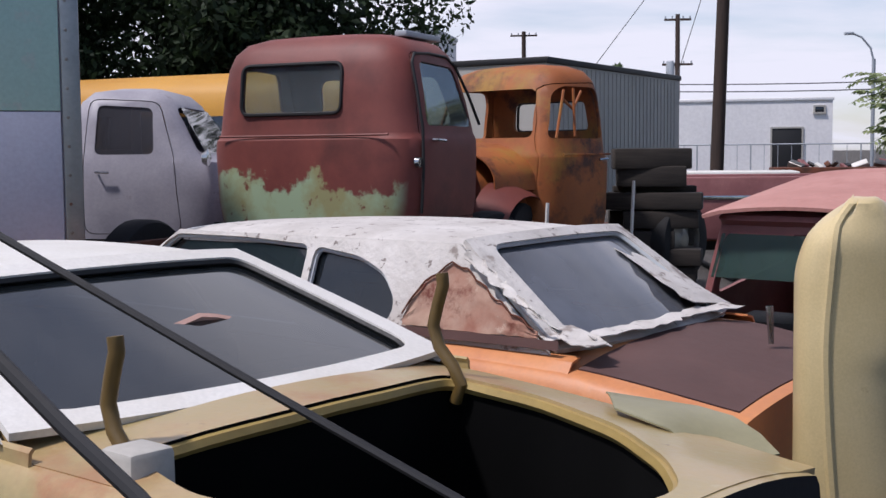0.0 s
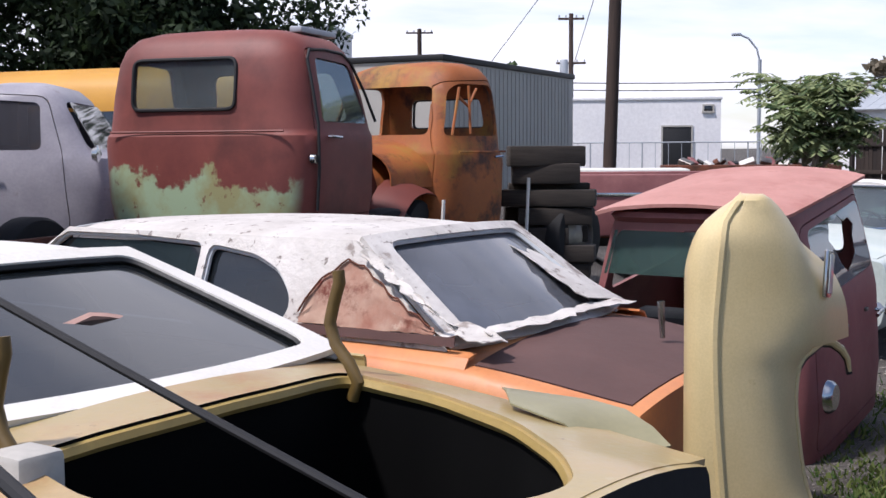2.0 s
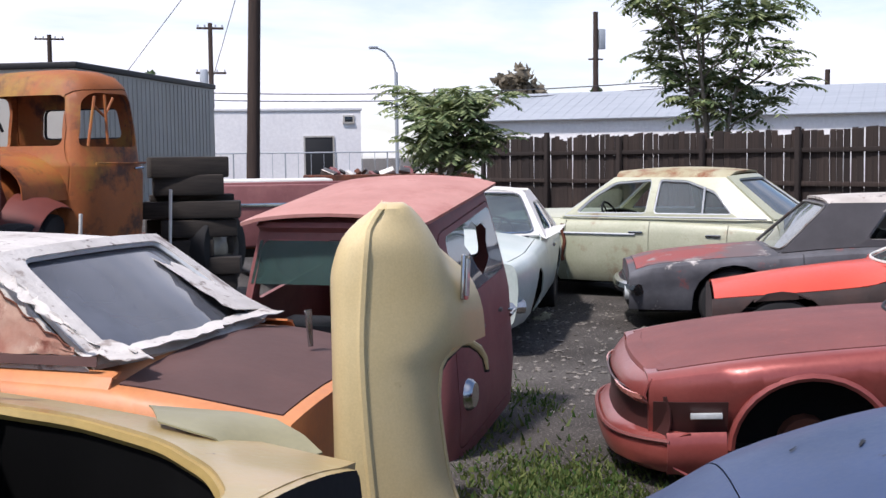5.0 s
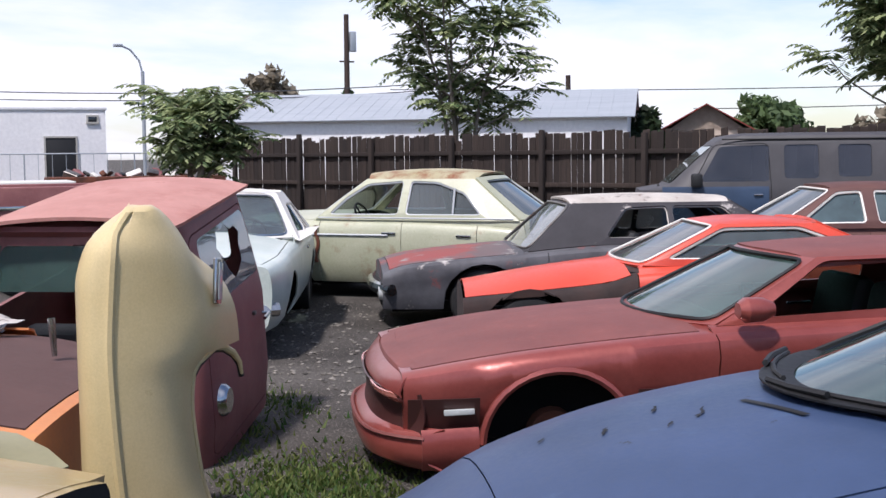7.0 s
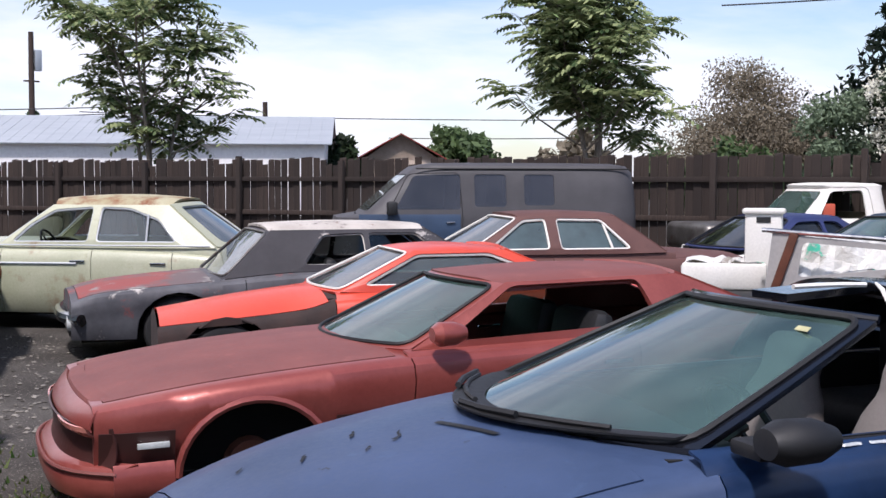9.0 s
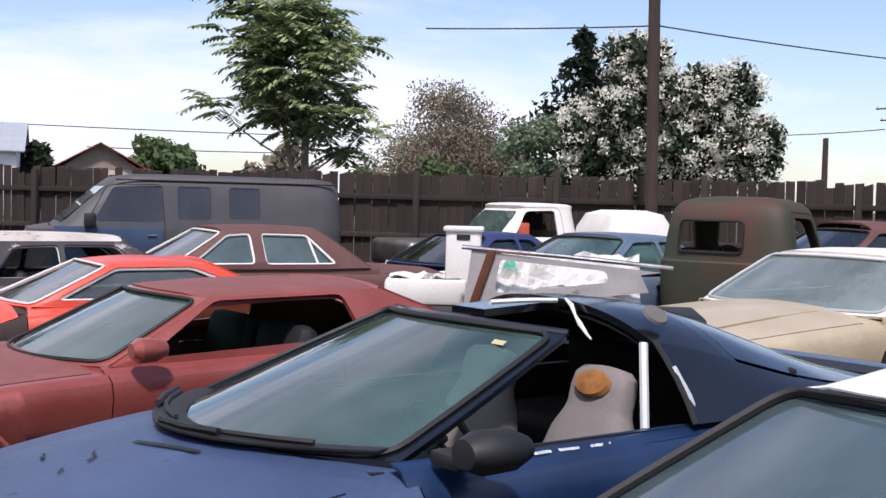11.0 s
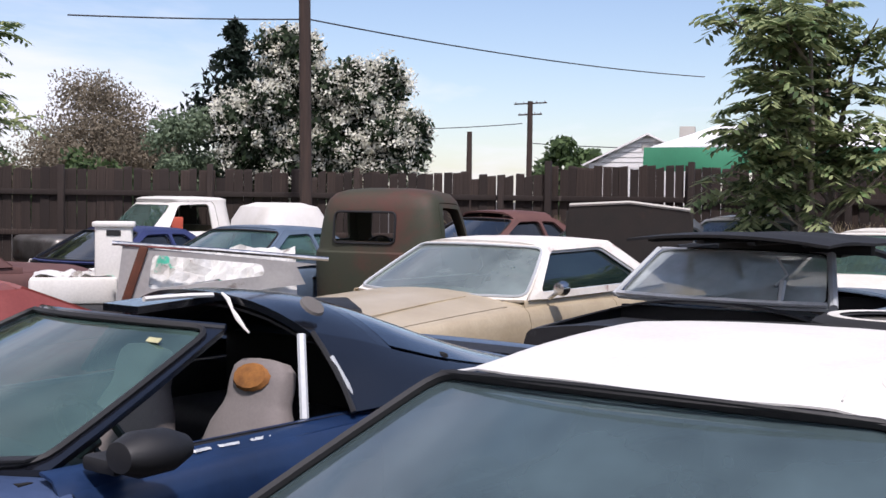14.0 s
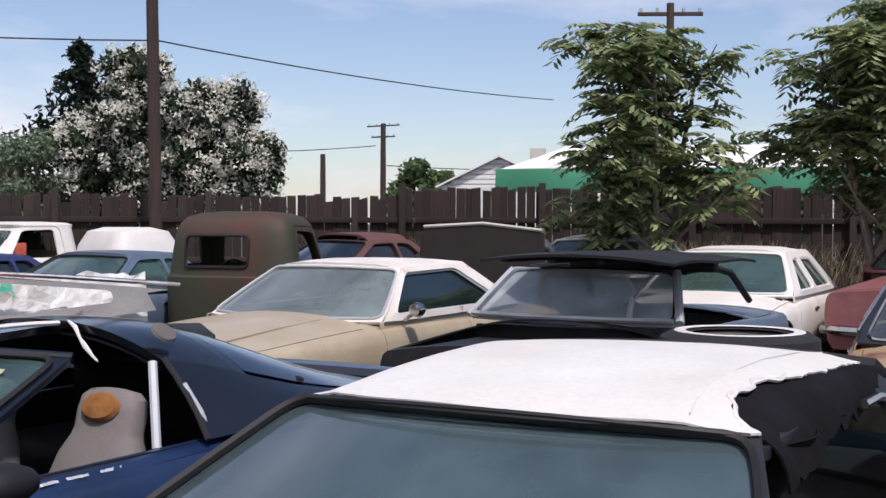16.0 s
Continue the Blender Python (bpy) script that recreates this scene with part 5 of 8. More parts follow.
# grey pickup and bus
gp = truck_cab("grey_pickup", "faded grey pickup with a rounded pale roof", pose(-4.15, 11.0, 0, 0, 0, 8),
               [(1.0, -0.75, 0.75, 0.9), (1.4, -0.76, 0.78, 0.93), (1.66, -0.74, 0.70, 0.9), (1.72, -0.72, 0.58, 0.88), (2.0, -0.66, 0.42, 0.82), (2.2, -0.6, 0.30, 0.76), (2.29, -0.5, 0.2, 0.66), (2.33, -0.3, 0.05, 0.4)], P_GREYTRUCK,
               [(-0.40, 1.735), (0.12, 1.735), (0.10, 2.14), (-0.38, 2.17)], [(-0.6, 1.75), (0.6, 1.75), (0.5, 2.1), (-0.5, 2.1)], [(-0.75, 1.74), (0.75, 1.74), (0.66, 2.15), (-0.66, 2.15)],
               [(-0.5, 1.04), (0.36, 1.04), (0.30, 1.7), (0.16, 2.20), (-0.46, 2.23), (-0.5, 1.7)], ("side", "front", "rear"), GLASS_VAN)
chassis(gp, -2.8, 2.2, 1.0, (1.6, -1.7), 0.38, 0.45)
part("hood", boxed(0.72, 2.1, -0.82, 0.82, 1.1, 1.62, 0.14, 4), P_GREYTRUCK, gp)
part("bed", boxed(-2.9, -0.85, -0.9, 0.9, 0.95, 1.55, 0.05), P_GREYTRUCK, gp)
part("side_mirror", lathe([(0, 0.05), (0.05, 0.05), (0.08, 0.0), (0, -0.03)], pose(0.62, -1.0, 1.70, 0, 0, 90), 12), CHROME, gp)

bs_ = thing("school_bus", pose(-8.6, 24.2, 0.45, 0, 0, -19), "yellow school bus with a rounded roof and dark windows", "bus")
rows = []
for x in steps(-5, 5, 0.5):
    rows.append([(x, y, z) for y, z in ((-1.2, 0.5), (-1.22, 1.2), (-1.2, 2.0), (-1.12, 2.45), (-0.9, 2.72), (-0.5, 2.88), (0, 2.92), (0.5, 2.88), (0.9, 2.72), (1.12, 2.45), (1.2, 2.0), (1.22, 1.2), (1.2, 0.5))])
part("body", sheet(rows, 0.03), P_BUS, bs_)
for x in (-5, 5):
    bm = bmesh.new()
    bm.faces.new([bm.verts.new((x, y, z)) for _, y, z in rows[0]])
    part("end_panel", bm, P_BUS, bs_)
for k in range(11):
    x = -4.6 + 0.85 * k
    part("window", boxed(x, x + 0.7, -1.245, -1.215, 1.45, 2.02, 0.02), WINDOWDARK, bs_)
part("rub_rail", boxed(-5, 5, -1.26, -1.22, 1.2, 1.27, 0.01), BLACK, bs_)
for xw in (-3, 3):
    for sg in (1, -1):
        wheel(bs_, xw, sg * 1.05, 0.48, sg)

# box truck at the yard's side
P_TEAL = surface("pale_teal_panel", "8fb5b0", "9cbcb8", rough=0.5, scale=1.2, patches=[("b3a9ac", 1.4, 0.56, 0.7)])
P_LAVENDER = surface("pale_lavender_panel", "a9abbb", "9da0b2", rough=0.55, scale=1.2, patches=[("8a8894", 2.0, 0.6, 0.8)])
bt = thing("box_truck", pose(-3.09, 6.84, 0, 0, 0, 208), "box truck body with faded teal and lavender panels", "truck")
part("box", boxed(0, 5.0, -2.2, -0.02, 0.95, 3.5, 0.02), P_LAVENDER, bt)
for i in range(4):
    part("panel", boxed(0.10 + 1.22 * i, 0.10 + 1.22 * i + 1.20, -0.02, 0.006, 1.99, 3.42, 0.004), P_TEAL, bt)
    part("panel", boxed(0.10 + 1.22 * i, 0.10 + 1.22 * i + 1.20, -0.02, 0.004, 0.98, 1.985, 0.004), P_LAVENDER, bt)
part("corner_post", boxed(-0.015, 0.09, -0.09, 0.022, 0.95, 3.5, 0.012), surface("dull_aluminium", "8f9599", "7c8286", rough=0.4, metal=0.7), bt)
for k in range(14):
    part("rivet", lathe([(0, 0.006), (0.008, 0.004), (0.010, 0)], pose(0.06, 0.022, 1.1 + 0.17 * k), 8), STEEL, bt)
part("chassis_rail", boxed(0.2, 4.8, -1.6, -0.6, 0.72, 0.95, 0.02), BLACK, bt)
for xw in (1.1, 4.2):
    for y in (-0.25, -1.95):
        wheel(bt, xw, y, 0.42, 1 if y > -1 else -1)

# maroon pickup behind the timbers, and its pale bed cover
mp = thing("maroon_pickup", pose(1.5, 16.2, 0, 0, 0, 185), "dull maroon pickup with a chrome side strip", "truck")
for sg in (1, -1):
    part("bed_side", boxed(-1.6, 1.0, sg * 0.9 - 0.04, sg * 0.9 + 0.04, 0.62, 1.40, 0.03), P_MAROON, mp)
    part("side_strip", boxed(-1.6, 1.0, sg * 0.945 - 0.008, sg * 0.945 + 0.008, 1.12, 1.17, 0.004), CHROME, mp)
part("bed_floor", boxed(-1.6, 1.0, -0.88, 0.88, 0.6, 0.66), RUST, mp)
part("tailgate", boxed(-1.65, -1.58, -0.88, 0.88, 0.62, 1.38, 0.02), P_MAROON, mp)
part("bed_front", boxed(0.95, 1.02, -0.88, 0.88, 0.62, 1.38, 0.02), P_MAROON, mp)
for xw in (-0.7, 1.6):
    for sg in (1, -1):
        wheel(mp, xw, sg * 0.78, 0.34, sg)
part("frame", boxed(-1.5, 2.2, -0.4, 0.4, 0.45, 0.6, 0.02), BLACK, mp)
ws = thing("white_flatbed", pose(2.3, 24.5, 0, 0, 0, -4), "low white flatbed seen behind the parked trucks", "trailer")
part("deck", boxed(-1.6, 1.4, -0.9, 0.9, 1.12, 1.32, 0.03), P_WHITE, ws)
for xw in (-0.9, 0.9):
    for sg in (1, -1):
        wheel(ws, xw, sg * 0.8, 0.36, sg)
part("frame", boxed(-1.5, 1.3, -0.5, 0.5, 0.6, 1.12, 0.02), BLACK, ws)
fn = thing("chain_link_fence", pose(0, 0, 0), "grey chain-link fence before the white warehouse", "fence")
part("top_rail", tube([(1.5, 48, 1.95), (12, 47, 1.95)], 0.03, 6), GREYMETAL, fn)
for i in range(22):
    x = 1.5 + 0.5 * i
    part("picket", tube([(x, 48 - 0.095 * (x - 1.5), 0), (x, 48 - 0.095 * (x - 1.5), 1.95)], 0.03 if i % 4 == 0 else 0.012, 5), GREYMETAL, fn)
rj = random.Random(77)
for i in range(16):
    x = 6.6 + i * 0.28
    q = rj.uniform(0.12, 0.3)
    bm = boxed(-q, q, -q * 0.6, q * 0.6, -q * 0.4, q * 0.4, 0.02, 1, pose(0, 0, 0, rj.uniform(-40, 40), rj.uniform(-40, 40), rj.uniform(0, 180)))
    ob = part("scrap_part", bm, (STEEL, P_MAROON, BLACK, P_WHITE, RUST)[i % 5], smooth=False)
    ob.matrix_world = pose(x, 44 + rj.uniform(-.5, .5), 1.16 + rj.uniform(-.03, .08))
    tagged(ob, "jumbled scrap metal piece on a far heap", "scrap", "far scrap heap")
sb = part("scrap_bench", boxed(5.8, 12.0, 43.3, 44.7, 0, 1.12, 0.05), RUST)
tagged(sb, "long low rusty bench that carries scrap", "bench")

# ---------------------------------------------------------------- the rows of cars
def stand(x, y, heading, z=0.0, pitch=0.0):
    """Pose of a car; pitch lifts its nose."""
    return pose(x, y, z, 0, 0, heading) @ pose(0, 0, 0, 0, -pitch, 0)


F3 = dict(nose=2.36, tail=-2.35, plan=[(-2.35, .78), (-1.4, .92), (0, .92), (1.4, .92), (2.1, .84), (2.36, .62)],
          sh=[(-2.35, .86), (-1, .86), (.5, .83), (1.5, .75), (2.36, .56)], top=[(-2.35, .92), (-1.2, .95), (.5, .92), (1.4, .83), (2.2, .68), (2.36, .60)],
          belt=[(-2, .90), (.6, .89)], xc=.52, bow=.30, xwt=-.22, xrt=-.95, xrb=-1.95, zr=1.24, wr=.58, edge=.06, wheels=(1.42, -1.25), r=.31, arch=.40,
          wins=[[(.30, .93), (-.28, 1.16), (-.95, 1.165), (-1.08, .94)]], doors=[(.55, -.85)], hood=(.62, 2.12), trunk=(-2.05, -2.3), cpil=.10, bot=.22, bumpers=False, tuck=.08)
F2 = dict(F3, belt=[(-2, .90), (.6, .90)], xc=.50, bow=.16, xwt=-.18, xrt=-1.0, xrb=-1.75, zr=1.25, edge=.06, crown=.05, top=[(-2.35, .88), (-1.2, .93), (.5, .93), (1.6, .84), (2.36, .76)],
          sh=[(-2.35, .82), (-1, .86), (.5, .85), (1.5, .78), (2.36, .70)], wins=[[(.30, .93), (-.20, 1.17), (-.85, 1.175), (-1.25, 1.02), (-1.2, .93)]], hood=(.60, 2.25))
F4 = dict(nose=2.45, tail=-2.45, plan=[(-2.45, .72), (-1.5, .93), (0, .93), (1.3, .93), (2.0, .82), (2.45, .50)],
          sh=[(-2.45, .88), (-1, .92), (.6, .88), (1.5, .76), (2.45, .50)], top=[(-2.45, .93), (-1.5, .98), (.7, .97), (1.5, .87), (2.2, .70), (2.45, .55)],
          belt=[(-2, .97), (.8, .95)], xc=.72, bow=.40, xwt=-.12, xrt=-.80, xrb=-1.95, rbow=.10, zr=1.35, wr=.58, edge=.08, tuck=.09, wheels=(1.42, -1.2), r=.32, arch=.39,
          wins=[[(.46, .96), (-.08, 1.25), (-.60, 1.255), (-.46, .96)], [(-.52, .96), (-.66, 1.25), (-.72, 1.23), (-.70, .97)]], doors=[(.72, -.62)], hood=(.95, 2.2), trunk=(-2.05, -2.4), cpil=.10, bot=.20,
          bumpers=False, gap=.006)

# gold coupe whose trunk lid is gone
GOLD = dict(nose=2.9, tail=-3.25, plan=[(-3.25, .62), (-2.95, .72), (-2.6, .86), (-1.7, .96), (0, .99), (2.2, .97), (2.9, .86)], sh=[(-3.25, .80), (-1.5, .89), (0, .9), (2.9, .8)],
            top=[(-3.25, .86), (-1.55, .97), (1.0, 1.0), (2.9, .85)], belt=[(-1.6, .95), (1.1, .95)], xc=1.05, xwt=.35, xrt=-.76, xrb=-1.68, rbow=.13, zr=1.32, wr=.66, edge=.06, cpil=.13, wheels=(1.65, -1.5), r=.35, arch=.42,
            wins=[[(.85, .98), (.32, 1.24), (-.25, 1.25), (-.25, .98)], [(-.32, .98), (-.32, 1.25), (-.55, 1.24), (-.95, .98)]], doors=[(1.0, -.4)], hood=(1.2, 2.75), trunk=(-1.80, -3.2), trunk_part=False, no_wheels=())
P_TIP = surface("dull_olive_paint", "8c8768", "7c7658", rough=0.5, coat=0.1, patches=[("6a5a3c", 6, 0.62, 0.72)])
gold = car("gold_coupe", "gold two-door coupe with white vinyl roof and missing trunk lid", "car", stand(-2.48, 4.57, 147, 0.05), GOLD, P_GOLD, P_WHITE, GLASS_DARK, SEAT_TAN)


def deck_point(P):
    def f(x, y):
        w = at(P["plan"], x) * 0.93
        zs, zt = at(P["sh"], x), at(P["top"], x)
        return Vector((x, y, zs + (zt - zs) * (1 - min(1, abs(y) / w) ** 2.2) + 0.003))
    return f


dp = deck_point(GOLD)
outer = dense([(-1.795, -.87), (-1.795, .87), (-2.6, .78), (-3.22, .64), (-3.22, -.64), (-2.6, -.78)], 0.1)
inner = dense(rounded([(-1.94, -.60), (-2.02, -.2), (-2.03, .25), (-1.97, .70), (-2.32, .76), (-2.72, .60), (-3.0, .40), (-3.15, .12), (-3.15, -.04), (-2.99, -.24), (-2.72, -.45), (-2.32, -.60)], .09, 4), 0.1)
part("deck_surround", plate(outer, [inner], dp, 0.02), P_GOLD, gold)
part("gutter_lip", tube([dp(u, v) - Vector((0, 0, .03)) for u, v in inner], 0.022, 6, closed=True), surface("gold_inner_lip", "8a7440", "a58c50", rough=0.5), gold)
# trunk well in near-black: the shade of its depth is in the colour
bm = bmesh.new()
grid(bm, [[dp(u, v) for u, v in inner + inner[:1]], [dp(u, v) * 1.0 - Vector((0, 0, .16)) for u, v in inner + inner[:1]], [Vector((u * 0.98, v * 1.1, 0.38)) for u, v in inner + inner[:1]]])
part("trunk_well", bm, surface("shaded_trunk_inside", "050505", "080808", rough=1.0, bump=0.0, spec=0.1), gold)
for sg in (1, -1):
    b = Vector((-1.92, .70, .84)) if sg > 0 else Vector((-1.93, -.575, .90))
    path = [b + Vector(o) for o in ((-.06, 0, -.06), (-.085, 0, .0), (-.05, 0, .06), (.01, 0, .12), (.035, 0, .19), (.015, 0, .26), (-.01, 0, .33), (-.005, 0, .37))]
    part("trunk_hinge", tube(path, 0.022, 10), surface("brown_gold_hinge", "54421c", "6a5428", rough=0.5), gold)
for q, z1, z2 in ((0, .90, .40), (.5, .89, .40)):
    part("trunk_brace", boxed(-2.0 - q, -1.96 - q, -.55 + .2 * q, .55 - .2 * q, z2, z2 + .05, .01), RUST, gold)
tip = [((-2.44, -.80, .895), (-2.60, -.60, .895)), ((-2.62, -.875, .875), (-2.72, -.58, .878)), ((-2.72, -.90, .868), (-2.80, -.585, .86)), ((-2.86, -.86, .862), (-2.86, -.61, .80)), ((-2.98, -.80, .835), (-2.90, -.64, .755)), ((-3.07, -.74, .80), (-2.95, -.66, .735))]
part("crumpled_quarter_tip", sheet([[Vector(a).lerp(Vector(b), t) + Vector((0, 0, .012 * math.sin(t * 3.1))) for t in (0, .25, .5, .75, 1)] for a, b in tip], 0.006), P_TIP, gold, "bent dull olive quarter tip")
# solid dark block and darkened rear panel imitate the shade of a hollow tail
part("tail_shade_block", boxed(-3.16, -2.86, -.80, -.46, .46, .72, .03), DARK, gold)
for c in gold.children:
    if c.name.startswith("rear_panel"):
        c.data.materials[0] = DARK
# added pink sheet imitates the bright triangular reflection in the rear window
part("pale_reflection_sheet", sheet([[Vector((-1.24 - .02 * i, .20 - .40 * j / 6, 1.03 + i / 3 * (.03 + .07 * max(0, 1 - abs(j - 4.2) / 4.2)))) for j in range(7)] for i in range(4)], .02), surface("pink_beige_glint", "c09a8c", "a88478", rough=0.7), gold)
part("jack_post", boxed(-2.12, -1.98, .66, .80, 0.5, 0.95, 0.02), SHEDWALL, gold)

# orange coupe with torn vinyl
OC = dict(nose=3.1, tail=-2.28, bumpers=False, tuck=.08, plan=[(-2.28, .84), (-1.5, .93), (0, .95), (2.2, .92), (2.85, .80)], sh=[(-2.28, .74), (-1.5, .85), (0, .88), (2.85, .8)],
          top=[(-2.28, .80), (-1.5, .93), (1.2, .98), (2.85, .85)], belt=[(-1.6, .92), (1.3, .95)], xc=1.5, xwt=.95, xrt=-.90, xrb=-1.45, rbow=.13, zr=1.36, wr=.64, edge=.06, crown=.05, cpil=.17, wheels=(1.9, -1.3),
          wins=[[(1.30, .97), (.98, 1.285), (.45, 1.285), (-.015, 1.265), (-.03, .96)], [(-.075, .96), (-.06, 1.26), (-.36, 1.225), (-.52, 1.165), (-.62, 1.06), (-.61, .96)]], doors=[(1.45, .05)], hood=(1.62, 2.95), trunk=(-1.58, -2.22), trim=ALLOY)
# rear glass: its grey haze colour imitates the reflected sky
orc = car("orange_coupe", "faded orange coupe with torn white vinyl roof and brown trunk", "car", stand(-1.05, 6.17, 149, 0.02), OC, P_ORANGE, P_TORN, GLASS_DARK, SEAT_BLACK, trunk_mat=P_BROWNFLAT, rear_glass=glass("grey_sky_sheen_glass", "6a7078", 0.34, "888c96"))
part("trunk_post", tube([(-1.98, -.10, .88), (-1.97, -.10, 1.04)], [0.012, 0.018], 8), CHROME, orc)
RUSTBARE = surface("bare_pinkish_rust", "b59a86", "8a5240", rough=0.85, scale=3.5, grain=30, patches=[("6a3426", 5, 0.55, 0.68), ("cdbba8", 8, 0.6, 0.7)])


def flap(parent, name, pts, cols, amp, seed, mat, label, lift=0.012):
    """A torn sheet that lies over a body panel: two edges, wrinkled between them."""
    rr = random.Random(seed)
    a, b = pts
    n = len(a)
    rows = []
    for i in range(n):
        row = []
        for j in range(cols + 1):
            t = j / cols
            p = Vector(a[i]).lerp(Vector(b[i]), t)
            row.append(p + Vector((rr.uniform(-1, 1) * amp, rr.uniform(-1, 1) * amp, lift + rr.uniform(0, 1) * amp)))
        rows.append(row)
    return part(name, sheet(rows, 0.004), mat, parent, label)


def side_strip(xs_, z0, z1, P, sg, out=0.01):
    """Two edges on the side of the greenhouse."""
    zed = P["zr"] - P["edge"]
    def pt(x, z):
        wb_ = at(P["plan"], x) * 0.93 - .015 - P.get("tuck", 0)
        zb = at(P["belt"], x)
        t = max(0, min(1, (z - zb) / (zed - zb)))
        return (x, sg * (wb_ + (P["wr"] - wb_) * t ** 1.25 + out), z)
    return [pt(x, z0(x) if callable(z0) else z0) for x in xs_], [pt(x, z1(x) if callable(z1) else z1) for x in xs_]


flap(orc, "bare_pillar_metal", side_strip(steps(-.70, -1.40, .035), lambda x: .962, lambda x: at([(-.70, 1.0), (-.74, 1.09), (-.82, 1.17), (-.92, 1.225), (-1.0, 1.20), (-1.15, 1.11), (-1.28, 1.04), (-1.40, .985)], x) + .008 * math.sin(x * 61), OC, 1, .044), 8, 0.006, 3, RUSTBARE, "bare rusted metal where vinyl tore away", 0.0)
part("torn_dark_edge", tube([Vector(p) + Vector((0, .006, .004)) for p in side_strip(steps(-.70, -1.38, .03), 0, lambda x: at([(-.70, 1.0), (-.74, 1.09), (-.82, 1.17), (-.92, 1.23), (-1.0, 1.205), (-1.15, 1.115), (-1.28, 1.045), (-1.40, .99)], x) + .008 * math.sin(x * 61), OC, 1, .050)[1]], .0045, 5), RUST, orc)
flap(orc, "torn_vinyl", side_strip(steps(-.98, -1.50, .03), lambda x: 1.235 - (-x - .98) * .50, lambda x: 1.285 - (-x - .98) * .56, OC, 1, .055), 3, 0.014, 5, P_TORN, "curled torn edge of white vinyl", 0.01)
flap(orc, "brown_sill", side_strip(steps(-.68, -1.50, .06), lambda x: .925, lambda x: .962, OC, 1, .050), 2, .002, 6, P_BROWNFLAT, "brown primer sill under the torn vinyl", 0.0)
flap(orc, "torn_vinyl", ([(-1.50, y, .955) for y in np.linspace(-.60, .66, 22)], [(-1.60 - .02 * math.sin(y * 9), y, .948) for y in np.linspace(-.62, .70, 22)]), 3, 0.012, 7, P_TORN, "ragged strip of white vinyl below the rear window", 0.012)
flap(orc, "torn_vinyl", ([(-1.42 - .05 * i, .60 + .02 * i, .98 - .012 * i) for i in range(6)], [(-1.40 - .05 * i, .78 + .02 * (i % 2), .94) for i in range(6)]), 4, 0.025, 9, P_TORN, "crumpled flap of white vinyl", 0.012)
flap(orc, "torn_vinyl", ([(-.86 - .06 * i, -.36 + .006 * i - .02 * (i % 2), 1.31 - .030 * i) for i in range(12)], [(-.84 - .06 * i, -.62 - .012 * i, 1.27 - .031 * i) for i in range(12)]), 4, 0.012, 11, P_TORN, "peeling white vinyl beside the rear window", 0.016)

# dark steel cable and bar close to the eye
tagged(part("steel_cable", tube([(-1.30, 2.05, 1.70), (-.59, 1.81, 1.39), (-.22, 1.69, 1.23), (0.15, 1.57, 1.07), (0.5, 1.45, 0.0)], 0.0075, 8), BLACK), "dark steel cable running slantwise to the ground", "cable")
tagged(part("steel_bar", tube([(-.95, 1.50, 1.60), (-.64, 1.36, 1.39), (-.53, 1.30, 1.33), (-.2, 1.1, 1.1), (.2, .9, 0.0)], 0.0105, 8), BLACK), "dark rusty steel bar leaning near the car", "bar")

# loose beige fender on end
FEND = surface("beige_fender_paint", "bda877", "cbb88a", rough=0.42, coat=0.2, scale=1.5, grain=120, bump=0.03, patches=[("8d7240", 6, 0.66, 0.78), ("c9b988", 2, 0.6, 0.8)])
fd = thing("car_fender", pose(0, 0, 0), "loose beige car fender standing on end, with a wheel arch", "car part")
rows, wraps = [], []
for z in steps(0.0, 1.54, 0.035):
    xl = at([(0, .64), (1.28, .633), (1.408, .662), (1.488, .722), (1.54, .80)], z)
    xm = at([(0, .80), (.493, .758), (.858, .73), (1.058, .723), (1.296, .736), (1.453, .753), (1.54, .81)], z)
    xr = at([(0, 1.22), (.427, 1.113), (.536, 1.079), (.686, 1.055), (.835, 1.042), (.94, 1.051), (.975, 1.066), (1.0, 1.095), (1.05, 1.118), (1.107, 1.123), (1.233, 1.10), (1.358, 1.066), (1.482, 1.001), (1.54, .95)], z)
    back = .06 * smooth((z - 1.40) / .14)
    row = [(xl + .035, 4.34, z), (xl + .008, 4.25, z), (xl + (xm - xl) * .2, 4.185 + back, z), (xl + (xm - xl) * .6, 4.142 + back, z), (xm - .014, 4.134 + back, z), (xm - .004, 4.120 + back, z), (xm + .012, 4.120 + back, z), (xm + .024, 4.133 + back, z)]
    for q, dy in ((.18, .138), (.4, .150), (.62, .175), (.8, .213), (.93, .262), (1.0, .30)):
        row.append((xm + (xr - xm) * q, 4.0 + dy + back * (1 - q), z))
    rows.append(row)
    if .985 < z < 1.41:
        xw = at([(.98, 1.30), (1.115, 1.29), (1.248, 1.242), (1.359, 1.127), (1.42, 1.06)], z)
        wraps.append([(xr + (xw - xr) * q, 4.30 + .25 * q ** 1.15, z) for q in (0, .15, .35, .6, .82, 1.0)])
rows.append([(.86 + (p[0] - .86) * .72, max(p[1], 4.215), 1.556) for p in rows[-1]])
rows.append([(.88 + (p[0] - .88) * .5, max(p[1], 4.28), 1.560) for p in rows[-2]])
bm = bmesh.new()
grid(bm, rows)
grid(bm, wraps)
bmesh.ops.remove_doubles(bm, verts=bm.verts, dist=1e-4)
bmesh.ops.recalc_face_normals(bm, faces=bm.faces)
bmesh.ops.solidify(bm, geom=bm.faces[:], thickness=0.009)
part("panel", bm, FEND, fd)
